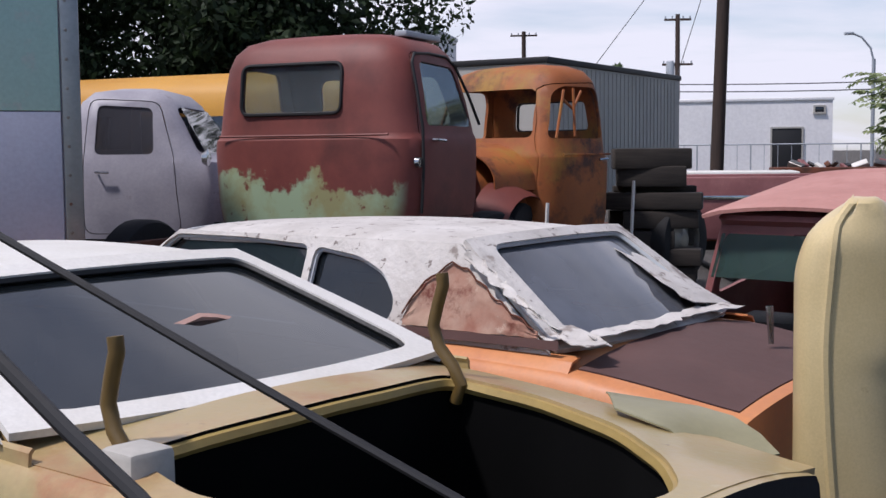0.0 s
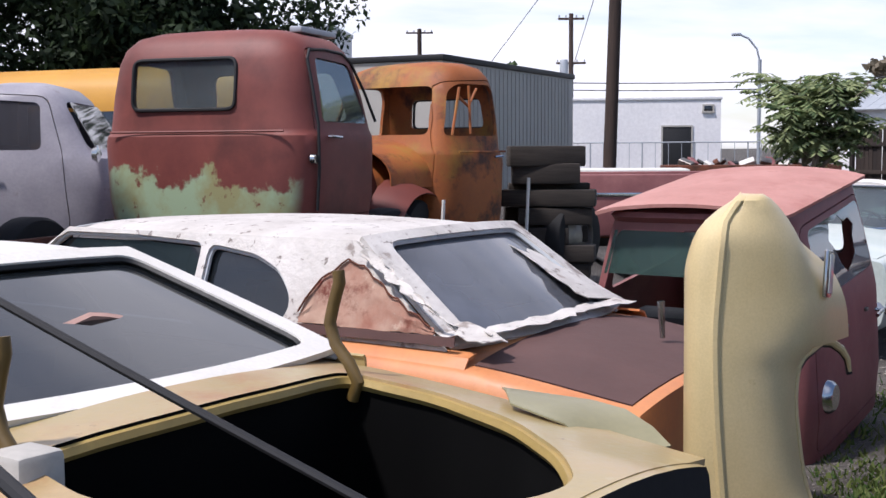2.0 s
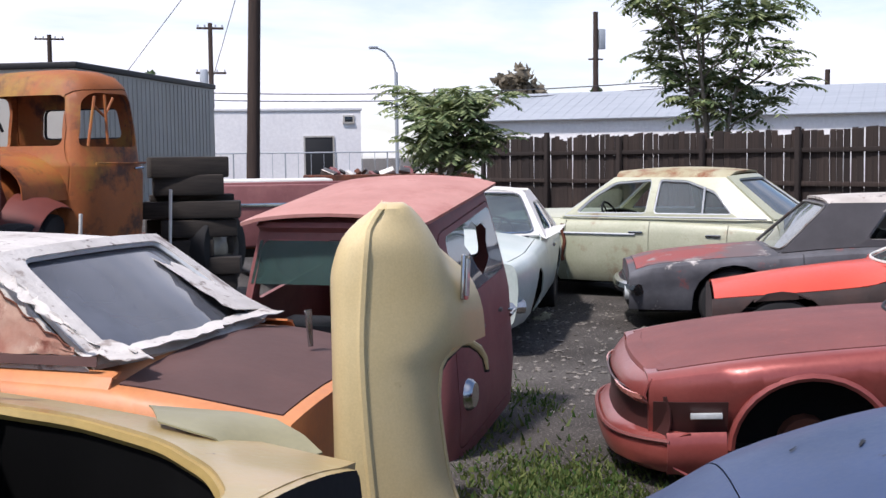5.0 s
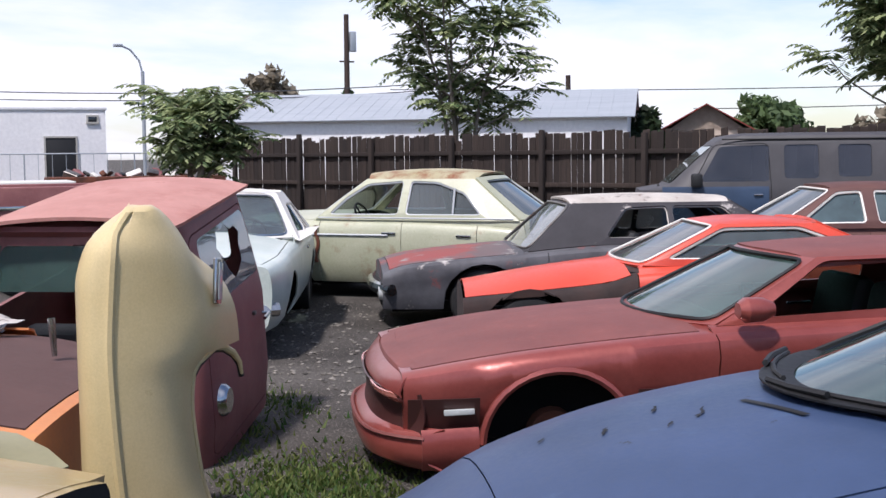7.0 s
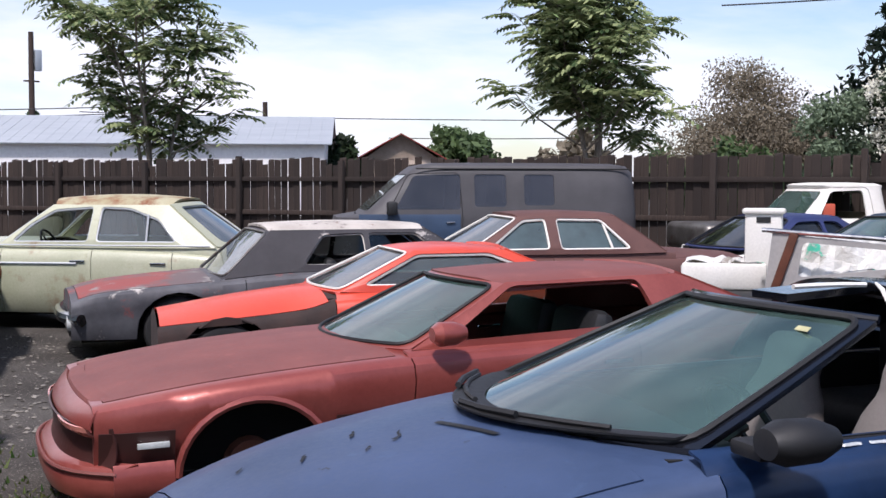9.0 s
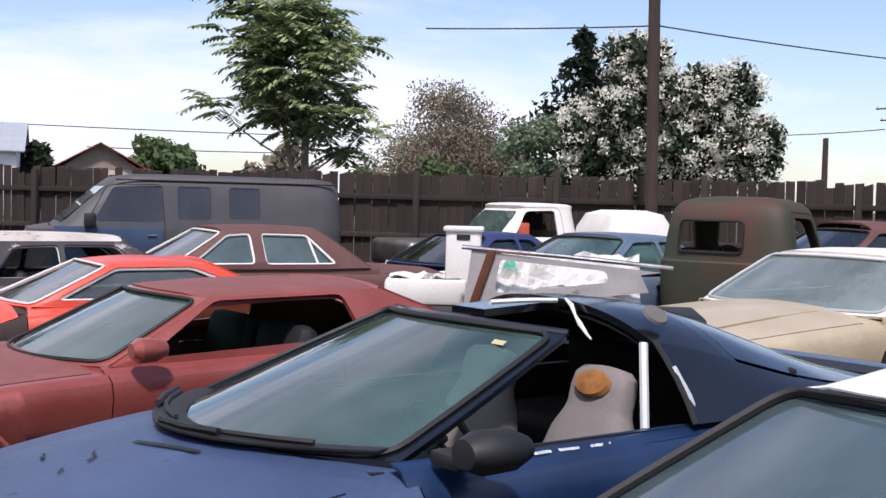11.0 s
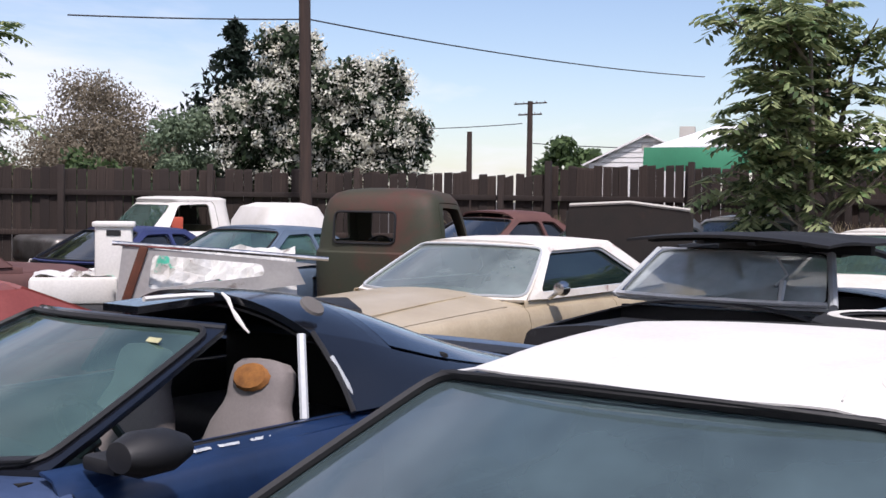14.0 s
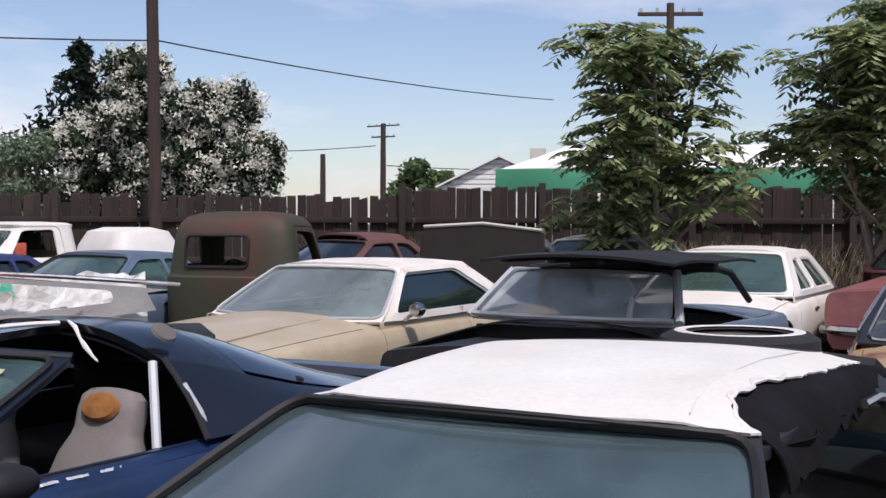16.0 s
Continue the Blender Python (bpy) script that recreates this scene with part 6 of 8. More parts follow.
arch = [r[-1] for r in rows if .25 < r[0][2] < .99] + [(1.12, 4.36, 1.002), (1.17, 4.45, 1.010), (1.22, 4.50, 1.0), (1.265, 4.53, .97), (1.295, 4.55, .93), (1.305, 4.555, .88)]
part("arch_lip", tube([Vector(p) + Vector((0.004, 0.006, 0)) for p in arch], [.010] * (len(arch) - 6) + [.014] * 4 + [.010, .006], 8), FEND, fd)
# black tube draws the shadow line beneath the arch's inner edge
part("arch_shadow_edge", tube([Vector(p) + Vector((0.006, 0.022, -.012)) for p in arch[-8:]], .012, 6), BLACK, fd, "dark line painted as shadow under the arch")
mkm = pose(1.165, 4.355, 1.27, 0, 8, 58)
mk = part("side_marker", boxed(-.035, .035, -.008, .008, -.085, .085, .006, 2, mkm), CHROME, fd)
part("marker_lens", boxed(-.022, .022, -.014, -.009, -.07, .07, .003, 2, mkm), LAMP_GLASS, mk)

# maroon cab resting on the ground, nose low
SM = [(0.02, -.73, .74, .66), (.3, -.73, .76, .69), (.78, -.73, .75, .68), (.86, -.73, .70, .665), (1.15, -.735, .64, .60), (1.37, -.74, .60, .54), (1.41, -.75, .66, .53), (1.435, -.74, .64, .51), (1.455, -.70, .5, .44), (1.462, -.5, .3, .3)]
mcab = truck_cab("maroon_truck_cab", "faded maroon truck cab with pink bleached roof on the ground", stand(1.47, 7.42, 238, 0.02, -7.5), SM, P_MAROON,
                 [(-.58, .92), (.42, .92), (.36, 1.30), (-.60, 1.32)], [(-.45, .95), (.45, .95), (.42, 1.28), (-.42, 1.28)], [(-.58, .80), (.58, .80), (.46, 1.33), (-.46, 1.33)],
                 [(-.64, .10), (.60, .10), (.60, .88), (.46, 1.34), (-.64, 1.36), (-.65, .88)], (), power=9)
part("roof_skin", sheet([[(x, y * (.565 if x < .6 else .55), 1.455 + .06 * (1 - (y * y)) * (1 - (x / 1.0) ** 2 * .5) - .012 * (abs(y) > .9)) for y in np.linspace(-1, 1, 11)] for x in steps(-.76, .70, .12)], .02), P_FADEDRED, mcab, "pink sun-bleached roof skin")
bg = lambda u, v, sg=1: Vector((u, sg * (at([(.86, .665), (1.15, .60), (1.37, .54)], v) - .012), v))
PALEGLASS = glass("frosted_broken_glass", "8a949c", 0.30, "a4a9b0")
outl = dense(rounded([(-.58, .92), (.42, .92), (.36, 1.30), (-.60, 1.32)], .05, 3), .1)
jag = [(-.03, 1.29), (.0, 1.24), (.05, 1.19), (-.02, 1.12), (-.06, 1.04), (-.14, .97), (-.24, 1.0), (-.34, 1.04), (-.36, 1.14), (-.43, 1.20), (-.36, 1.25), (-.28, 1.24), (-.20, 1.29), (-.12, 1.27)]
part("side_window", plate(outl, [jag], bg, 0.004), PALEGLASS, mcab, "frosted window with a jagged broken hole")
part("broken_windshield", sheet([[(.70 - .26 * (v - .0) * .3 - .03, u * (.60 - .12 * v), .86 + .47 * v) for u in np.linspace(-1, .1, 7)] for v in (.45, .6, .8, .98)], .004), GLASS_TEAL, mcab, "remnant of teal windshield glass")
part("pushed_dash", boxed(.25, .5, -.5, .5, .62, .80, .05), SEAT_BLACK, mcab)
part("tail_lamp_housing", lathe([(0, .04), (.07, .04), (.09, .02), (.10, -.02)], pose(.45, .69, .40), 16), CHROME, mcab)
for x in (-.3, .1, .4):
    part("trim_clip", boxed(x - .02, x + .02, .675, .70, .70, .72, .004), STEEL, mcab)

# pale mint car
car("mint_sedan", "pale mint and white old sedan with its front wheels removed", "car", stand(3.27, 12.25, 247, -0.02), dict(zr=1.42, belt=[(-1.5, .98), (.7, .98)], top=[(-2.5, .95), (-1.3, 1.0), (.6, 1.02), (2.4, .90)], sh=[(-2.5, .85), (0, .92), (2.4, .82)], no_wheels=("F",), trim=CHROME), P_MINT, P_WHITE, GLASS)

# rounded pale green sedan
SED = dict(nose=2.5, tail=-2.5, plan=[(-2.5, .55), (-2.1, .80), (-1.3, .92), (0, .93), (1.4, .92), (2.2, .82), (2.5, .62)], sh=[(-2.5, .80), (-1.2, .96), (0, 1.0), (1.6, 1.0), (2.5, .88)],
           top=[(-2.5, .86), (-1.6, 1.06), (.9, 1.10), (1.8, 1.08), (2.5, .95)], belt=[(-1.7, 1.04), (1.0, 1.05)], xc=.98, bow=.22, xwt=.38, xrt=-1.0, xrb=-1.62, rbow=.18, zr=1.63, wr=.60, edge=.14, crown=.07, cpil=.2,
           wins=[[(.80, 1.08), (.60, 1.28), (.36, 1.44), (-.11, 1.475), (-.11, 1.08)], [(-.20, 1.08), (-.20, 1.475), (-.55, 1.46), (-.92, 1.33), (-1.16, 1.08)]], doors=[(.92, -.17), (-.17, -1.12)], wheels=(1.5, -1.42), r=.36, arch=.42, trim=ALLOY, trim_r=.017,
           glassless=("L0", "R0"), prof=(.90, .96, .99, 1.0, .995, .97, .93))
sed = car("green_sedan", "pale green rounded four-door sedan with rust spreading over its roof", "car", stand(6.32, 13.97, 133.9, -0.06), SED, P_SEDAN, P_SEDROOF, GLASS_CLEAR, SEAT_GREY, pillar_mat=P_SEDAN, rear_glass=GLASS)
for sg in (1, -1):
    part("side_spear", tube([(x, sg * (at(SED["plan"], x) * .995 + .006), .84) for x in steps(1.7, .0, .2)], .016, 6), ALLOY, sed)
    part("belt_strip", tube([(x, sg * (at(SED["plan"], x) * .93 + .004), 1.045) for x in steps(.95, -1.55, .12)], .012, 6), ALLOY, sed)
    part("door_divider", tube([(-.80, sg * .845, 1.09), (-.78, sg * .70, 1.40)], .012, 5), ALLOY, sed)
part("crumpled_fender_edge", tube([(.94 + .02 * math.sin(i), .935, .50 + .05 * i) for i in range(10)], .022, 6), RUST, sed)

P_PRIMDARK = surface("dark_primer_with_filler", "38363a", "2a292c", rough=0.75, patches=[("a8a29c", 2.4, 0.62, 0.66)])
P_PRIMHOOD = surface("red_and_grey_primer", "5a5658", "6e5552", rough=0.7, scale=1.3, patches=[("8a4440", 1.1, 0.46, 0.56), ("8c8682", 3, 0.58, 0.66)])
primer = car("primer_coupe", "patchwork grey and red primer coupe with a peeling roof", "car", stand(7.2, 10.95, 160, -0.06),
             dict(nose=2.45, xc=1.0, bow=.10, xwt=.50, xrt=-1.15, xrb=-1.75, zr=1.37, wr=.60, edge=.10, crown=.05, trim=STEEL, glassless=("L0", "L1"), belt=[(-1.5, .92), (.2, .90), (1.1, .83)], tuck=.03,
                  plan=[(-2.5, .8), (-1.6, .92), (0, .93), (1.6, .92), (2.3, .86), (2.45, .80)], sh=[(-2.5, .80), (0, .85), (1.2, .78), (2.2, .70), (2.45, .62)], top=[(-2.5, .88), (-1.3, .94), (.9, .87), (2.0, .78), (2.45, .69)], hood=(1.12, 2.38), doors=[(.80, -.5)],
                  prof=(.90, .93, .95, .97, 1.0, .98, .94), wins=[[(.20, .94), (-.04, 1.225), (-.47, 1.24), (-.47, .94)], [(-.52, .94), (-.52, 1.24), (-1.05, 1.235), (-1.35, .95)]]), P_PRIMER, P_PRIMROOF, GLASS_HAZY, pillar_mat=P_PRIMDARK, hood_mat=P_PRIMHOOD)
for sg in (1, -1):
    part("headlight", lathe([(0, .03), (.07, .02), (.085, -.02)], pose(2.47, sg * .66, .42, 0, 0, -90), 16), LAMP_GLASS, primer)
part("grille", boxed(2.44, 2.47, -.70, .70, .30, .52, .01), BLACK, primer)
BARERUST = surface("dark_rusty_frame", "3a2722", "241a18", rough=0.85, grain=30, bump=0.4)
red = car("red_coupe", "orange-red sports coupe with white-edged windows and dusty windshield", "car", stand(6.55, 8.75, 156, -0.08), dict(F2, trim=P_WHITE, trim_r=.015, nose=1.98, hood=(.60, 1.96), plan=[(-2.35, .78), (-1.4, .92), (0, .92), (.62, .90), (.80, .72), (1.98, .68)], sh=[(-2.35, .82), (-1, .86), (.5, .82), (.8, .70), (1.98, .60)], top=[(-2.35, .88), (-1.2, .93), (.5, .90), (1.2, .83), (1.98, .70)]), P_RED, None, GLASS, hood_mat=P_RED, fender_mat=BARERUST)
P_BLUEFADE = surface("faded_blue_paint", "2a3b58", "38496a", rough=0.55, coat=0.1, scale=1.4, patches=[("48607f", 3, 0.6, 0.8), ("151b2c", 5.5, 0.66, 0.68)])
WEDGE = dict(F3, prof=(.84, .87, .915, .96, 1.0, .975, .92), plan=[(-2.35, .80), (-1.4, .92), (0, .92), (1.4, .92), (2.05, .87), (2.22, .82)], nose=2.22, hood=(.62, 2.16),
             sh=[(-2.35, .86), (-1, .86), (.5, .84), (1.5, .79), (2.0, .735), (2.22, .70)], top=[(-2.35, .92), (-1.2, .95), (.5, .90), (1.3, .865), (1.9, .775), (2.22, .70)], xwt=-.13, xrt=-1.28, xrb=-2.05,
             wins=[[(.30, .90), (-.16, 1.165), (-1.0, 1.165), (-1.06, .93)]], glassless=("L0",), no_wheels=("F",))
br = car("bronze_coupe", "metallic bronze wedge-nosed sports coupe with a faded maroon hood", "car", stand(4.85, 5.74, 162, -0.06, -1.2), WEDGE, P_BRONZE, P_BRONZEFLAT, GLASS_TEAL, hood_mat=P_BRONZEFLAT, pillar_mat=P_BRONZE)
part("side_mirror", lathe([(0, .10), (.05, .09), (.08, .03), (.085, -.06), (.05, -.10), (0, -.10)], pose(.36, .93, .97, 0, 0, 90) @ Matrix.Diagonal((1, 1, .8, 1)), 16), P_BRONZE, br)
# darker maroon puts the shade of undercut sides and recessed front into the colour
P_MAROONSHADE = surface("maroon_in_shade", "45221f", "39201d", rough=0.5, coat=0.15)
part("hood_lip", sheet([[(2.165 + .05 * (1 - q * q) + dx, q * .66, z - .012 * q * q) for q in np.linspace(-1, 1, 15)] for dx, z in ((-.05, .735), (.035, .712), (.045, .694))], .01), P_BRONZEFLAT, br)
part("nose_panel", sheet([[(2.20 + .06 * (1 - q * q) + dx * (1 - .5 * abs(q) ** 3), q * w, z) for q in np.linspace(-1, 1, 17)] for dx, z, w in ((0, .69, .80), (.05, .66, .815), (.085, .62, .825), (.09, .60, .825), (.07, .585, .825))], .01), P_BRONZE, br)
part("grille_panel", sheet([[(2.30 + .07 * (1 - q * q) + dx - .16 * abs(q) ** 4, q * .85, z) for q in np.linspace(-1, 1, 17)] for dx, z in ((.0, .60), (-.02, .53), (-.02, .46), (.0, .38))], .01), P_MAROONSHADE, br, "dark maroon grille panel")
part("bumper_skin", sheet([[(2.34 + .07 * (1 - q * q) - .24 * abs(q) ** 5 + dx, q * .88, z) for q in np.linspace(-1, 1, 21)] for dx, z in ((-.08, .42), (-.01, .40), (.02, .36), (.03, .30), (.01, .24), (-.06, .20))], .012), P_BRONZE, br)
part("rub_strip", tube([(2.365 + .07 * (1 - q * q) - .24 * abs(q) ** 5, q * .885, .375) for q in np.linspace(-1, 1, 21)], .012, 6), P_BRONZEFLAT, br)
for sg in (1, -1):
    part("side_marker", boxed(1.86, 2.02, sg * .872 - .012, sg * .872 + .012, .49, .52, .004), LAMP_GLASS, br)
    part("turn_lamp", sheet([[(2.31 + .03 * (1 - q * q) - .14 * q ** 6 + dx, sg * q * .84, z) for q in (.40, .55, .7, .82, .92)] for dx, z in ((.025, .60), (.02, .575), (-.02, .545))], .01), surface("salmon_lamp_lens", "b8685c", "c88a7a", rough=0.25, coat=0.4), br)
    part("bumper_end", sheet([[(x, sg * y, z) for y, z in ((.84, .20), (.88, .25), (.895, .32), (.885, .395), (.865, .42))] for x in (2.14, 2.04, 1.94, 1.84)], .01), P_BRONZE, br)
# dark skins below the crease, coloured as the shade on the undercut side
for xa, xb in ((2.20, 1.83), (.99, -.82)):
    rows = []
    for x in steps(xa, xb, .08):
        zs = at(WEDGE["sh"], x)
        rows.append([(x, at(WEDGE["plan"], x) * float(np.interp((z - .22) / (zs - .22), (0, .14, .36, .60, .82, .95, 1.0), WEDGE["prof"])) + .014, z) for z in (.40 if xa > 1.5 else .24, .46, .52, .575)])
    part("lower_panel", sheet(rows, .004), P_MAROONSHADE, br, "lower panel darkened as undercut shade")
for sg in (1, -1):
    for xw in F3["wheels"]:
        part("arch_flare", tube([(xw + .405 * math.cos(a), sg * (at(F3["plan"], xw + .405 * math.cos(a)) * .985), .31 + .39 * math.sin(a)) for a in np.linspace(.05, math.pi - .05, 17)], .022, 6), P_BRONZE, br)
part("brake_drum", lathe([(0, .06), (.13, .06), (.14, -.02)], pose(1.42, .70, .33), 16), RUST, br)
part("jack_stand", boxed(1.30, 1.54, .48, .62, .05, .30, .02), RUST, br)

# blue sports car with its roof panels out
CHIPS = ((1.76, -.06, 3), (1.54, -.20, 3), (1.42, -.05, 4), (1.57, .05, 2), (1.96, -.16, 2))      # scuffs on the hood: x, y, length
F4P = dict(F4, apil=.05, top_frame=.012, base_frame=.02, roof_part=False, inner=False, no_side=True, no_rear=True, glassless=("L0", "R0"))
blu = car("blue_sports_car", "dark blue sports coupe with roof panels removed and torn grey seat", "car", stand(3.92, 2.84, 162, -0.04), F4P, P_BLUE, P_GLOSSBLACK, GLASS_TEAL, SEAT_GREY, pillar_mat=P_GLOSSBLACK, hood_mat=P_BLUEFADE, fender_mat=P_BLUEFADE)
HATCH_GLASS = surface("dark_hatch_glass", "0d121c", "121a28", rough=0.10, coat=0.8, bump=0.0)


def hoop_point(x, q):
    """The roof behind the open panels, from the hoop down to the tail; q runs across from -1 to 1."""
    hw = at([(-.50, .585), (-.75, .64), (-1.0, .69), (-1.3, .73), (-1.6, .75), (-1.95, .74)], x)
    zc = at([(-.42, 1.372), (-.60, 1.374), (-.80, 1.362), (-1.0, 1.325), (-1.3, 1.235), (-1.6, 1.13), (-1.95, 1.025)], x)
    ze = at([(-.50, 1.235), (-.75, 1.19), (-1.0, 1.13), (-1.3, 1.06), (-1.6, 1.015), (-1.95, .985)], x)
    return Vector((x - .08 * q * q * max(0, (x + 1.0) / .5), hw * q, zc + (ze - zc) * abs(q) ** 2.6))


def hoop_rows(x0, x1, lim=1.0):
    return [[hoop_point(x, q) for q in np.linspace(-lim, lim, 19)] for x in steps(x0, x1, .05)]


part("roof_hoop", sheet(hoop_rows(-.48, -.86), .03), P_GLOSSBLACK, blu)
part("hatch_frame", sheet(hoop_rows(-.862, -.94), .025), P_GLOSSBLACK, blu)
part("hatch_glass", sheet(hoop_rows(-.945, -1.90, .97), .008), HATCH_GLASS, blu, "dark curved hatch glass")
part("hatch_sill", sheet(hoop_rows(-1.91, -1.99), .02), P_BLUE, blu)
for sg in (1, -1):
    rows = []
    for x in steps(-.50, -1.95, .06):
        e = hoop_point(x, sg)
        wb_ = at(F4["plan"], x) * .93 - .02
        rows.append([e.lerp(Vector((x - .04 * max(0, (x + 1.0) / .5), sg * wb_, .955)), t) + Vector((0, sg * .02 * math.sin(math.pi * t), 0)) for t in (0, .2, .45, .7, 1.0)])
    part("sail_panel", sheet(rows, .02), P_GLOSSBLACK, blu)
    part("hoop_edge_seal", tube([r + Vector((.006, sg * .004, 0)) for r in rows[0]], .012, 6), BLACK, blu)
part("hoop_lining", sheet([[hoop_point(x, q) - Vector((0, 0, .05)) for q in np.linspace(-.96, .96, 13)] for x in (-.50, -.70, -.90)], .01), SEAT_BLACK, blu)
part("inner_quarter", boxed(-1.9, -.62, -.74, -.70, .45, .95, .02), SEAT_BLACK, blu)
part("rear_bench", boxed(-1.25, -.75, -.66, .66, .45, .82, .10, 3), SEAT_BLACK, blu)
part("spoiler", sheet([[(x, q * .78, z - .03 * abs(q) ** 3) for q in np.linspace(-1, 1, 13)] for x, z in ((-2.05, .985), (-2.18, 1.0), (-2.32, 1.015), (-2.45, 1.01), (-2.46, .98))], .02), P_BLUE, blu)
part("spoiler_slot", sheet([[(x, q * .60, 1.004 + .012 * ((-2.08 - x) / .2)) for q in np.linspace(-1, 1, 9)] for x in (-2.08, -2.18, -2.26)], .006), BLACK, blu)
BUCKET = surface("pale_grey_cloth", "847c79", "746d6a", rough=0.95, grain=90)
for yy in (.37, -.37):
    st = part("seat", boxed(-.30, .28, yy - .25, yy + .25, .28, .48, .07, 3), BUCKET, blu)
    lean = pose(-.36, yy, .44, 0, -15, 0)
    prof = [(0, .25, .09), (.12, .265, .10), (.30, .25, .095), (.42, .215, .085), (.50, .165, .075), (.53, .158, .07), (.60, .160, .07), (.655, .150, .065), (.685, .115, .05), (.695, .04, .02)]
    part("backrest", sheet([[lean @ Vector((d * math.copysign(abs(math.cos(a)) ** .6, math.cos(a)), w * math.copysign(abs(math.sin(a)) ** .7, math.sin(a)), z)) for a in np.linspace(0, 2 * math.pi, 25)] for z, w, d in prof]), BUCKET, st)
part("dashboard", boxed(.40, .95, -.68, .68, .70, .90, .08), SEAT_BLACK, blu)
steering(blu, .28, .37, .90, BLACK)
part("rear_shelf_panel", boxed(-1.7, -.85, -.62, .62, .60, .66, .02), SEAT_BLACK, blu)
part("roof_spine", sheet([[(x, y, 1.335 + .06 * (-x - .10)) for y in (-.11, -.06, 0, .06, .11)] for x in steps(-.10, -.52, .07)], .03), P_GLOSSBLACK, blu)
part("header_rail", tube([(-.135 + .18 * (1 - (q * q)), q * .575, 1.284 + .022 * (1 - q * q)) for q in np.linspace(-1, 1, 15)], .016, 8), P_GLOSSBLACK, blu)
part("weather_strip", tube([(x, .115 + .02 * math.sin(x * 9), 1.365 - .02 * abs(x + .35)) for x in steps(-.14, -.46, .05)], .011, 6), P_WHITE, blu, "dangling pale weather strip")
part("weather_strip", tube([(-.475, .17, 1.372), (-.465, .22, 1.35), (-.46, .25, 1.31), (-.45, .29, 1.28), (-.455, .33, 1.24), (-.45, .36, 1.225)], [.005, .010, .006, .011, .006, .004], 6), P_WHITE, blu, "dangling pale weather strip")
part("belt_guide", tube([(-.40, .72, .93), (-.50, .60, 1.235)], .017, 6, flat=.6), ALLOY, blu)
part("quarter_rail", tube([(-.585, .815, .965), (-.575, .775, 1.05), (-.565, .70, 1.15)], .010, 6), ALLOY, blu)
part("latch_cover", lathe([(0, .012), (.05, .012), (.055, 0)], pose(-.66, .50, 1.325, 50, 0, 0), 14), SEAT_GREY, blu)
part("door_card", boxed(-.60, .60, .77, .80, .40, .94, .02), SEAT_BLACK, blu)
part("side_mirror", lathe([(0, .13), (.05, .12), (.085, .05), (.09, -.06), (.06, -.12), (0, -.13)], pose(.56, 1.03, 1.0, 0, 0, 90) @ Matrix.Diagonal((1, 1, .78, 1)), 18), BLACK, blu, "black door mirror")
part("mirror_stalk", boxed(.50, .66, .82, .98, .93, .98, .015), BLACK, blu)
part("cowl_grille", sheet([[(.70 + .42 * (1 - q * q) + dx, q * .70, z) for q in np.linspace(-1, 1, 17)] for dx, z in ((-.06, .955), (.02, .968), (.075, .962))], .008), BLACK, blu)
for q0, q1 in ((-.85, -.10), (-.05, .72)):
    part("wiper", tube([(.745 + .40 * (1 - q * q) - .02 * k, q * .76, .966 + .010 * k) for k, q in zip((0, .4, .8, 1.0, 1.0), np.linspace(q0, q1, 5))], .010, 6), BLACK, blu)
    part("wiper_arm", tube([(.78 + .40 * (1 - q * q) - .02 * k, q * .76, .972 + .008 * k) for k, q in zip((0, .5, 1), np.linspace(q0 - .06, (q0 + q1) / 2, 3))], .013, 6), BLACK, blu)
part("rear_bulkhead", boxed(-1.32, -1.27, -.70, .70, .50, 1.10, .02), DARK, blu)
part("inspection_sticker", boxed(-.012, .012, -.035, .035, -.002, .002, .001, 1, pose(.085, .44, 1.247, 0, 38, 0)), surface("yellowed_sticker", "b8b48a", rough=0.8), blu)
part("torn_foam", lathe([(0, .006), (.05, .005), (.085, .002), (.10, -.010), (.08, -.015)], pose(-.445, .37, 1.055, 0, 0, -90) @ pose(0, 0, 0, 28, 0, 0) @ Matrix.Diagonal((1.05, 1.3, .62, 1)), 13), surface("orange_foam", "a06a32", "744a22", rough=0.95, scale=14, grain=60, bump=0.6), blu, "torn orange foam")
def hood_z(x, y):
    w = at(F4["plan"], x) * .93
    zs, zt = at(F4["sh"], x), at(F4["top"], x)
    return zs + (zt - zs) * (1 - min(1, abs(y) / w) ** 2.2) + .0085


rr = random.Random(61)
SCUFF = surface("bare_dark_scuff", "14161c", "20242c", rough=0.9)
for cx, cy, n in CHIPS:
    rows = []
    for i in range(2 * n):
        x, y, w = cx + .008 * i + rr.uniform(-.010, .010), cy + .015 * i, rr.uniform(.003, .012) * (0.3 if i in (0, 2 * n - 1) else 1)
        rows.append([(x + w * k, y, hood_z(x + w * k, y) + .001) for k in (-1, 0, 1)])
    part("scuff_mark", sheet(rows), SCUFF, blu)
for xa, xb in ((.25, .16), (.12, .03), (-.02, -.12), (-.22, -.25)):
    part("flaked_paint", sheet([[(x, .838 + q, .9195), (x, .838 - rr.uniform(.004, .014) + q, .927)] for x, q in ((x, rr.uniform(-.006, .004)) for x in steps(xa, xb, .012))]), ALLOY, blu)
part("hood_vent", sheet([[(1.29 - .33 * (y + .03) + w, y, hood_z(1.29 - .33 * (y + .03) + w, y) + .001) for w in (-.013, 0, .013)] for y in steps(-.03, .27, .05)]), BLACK, blu)
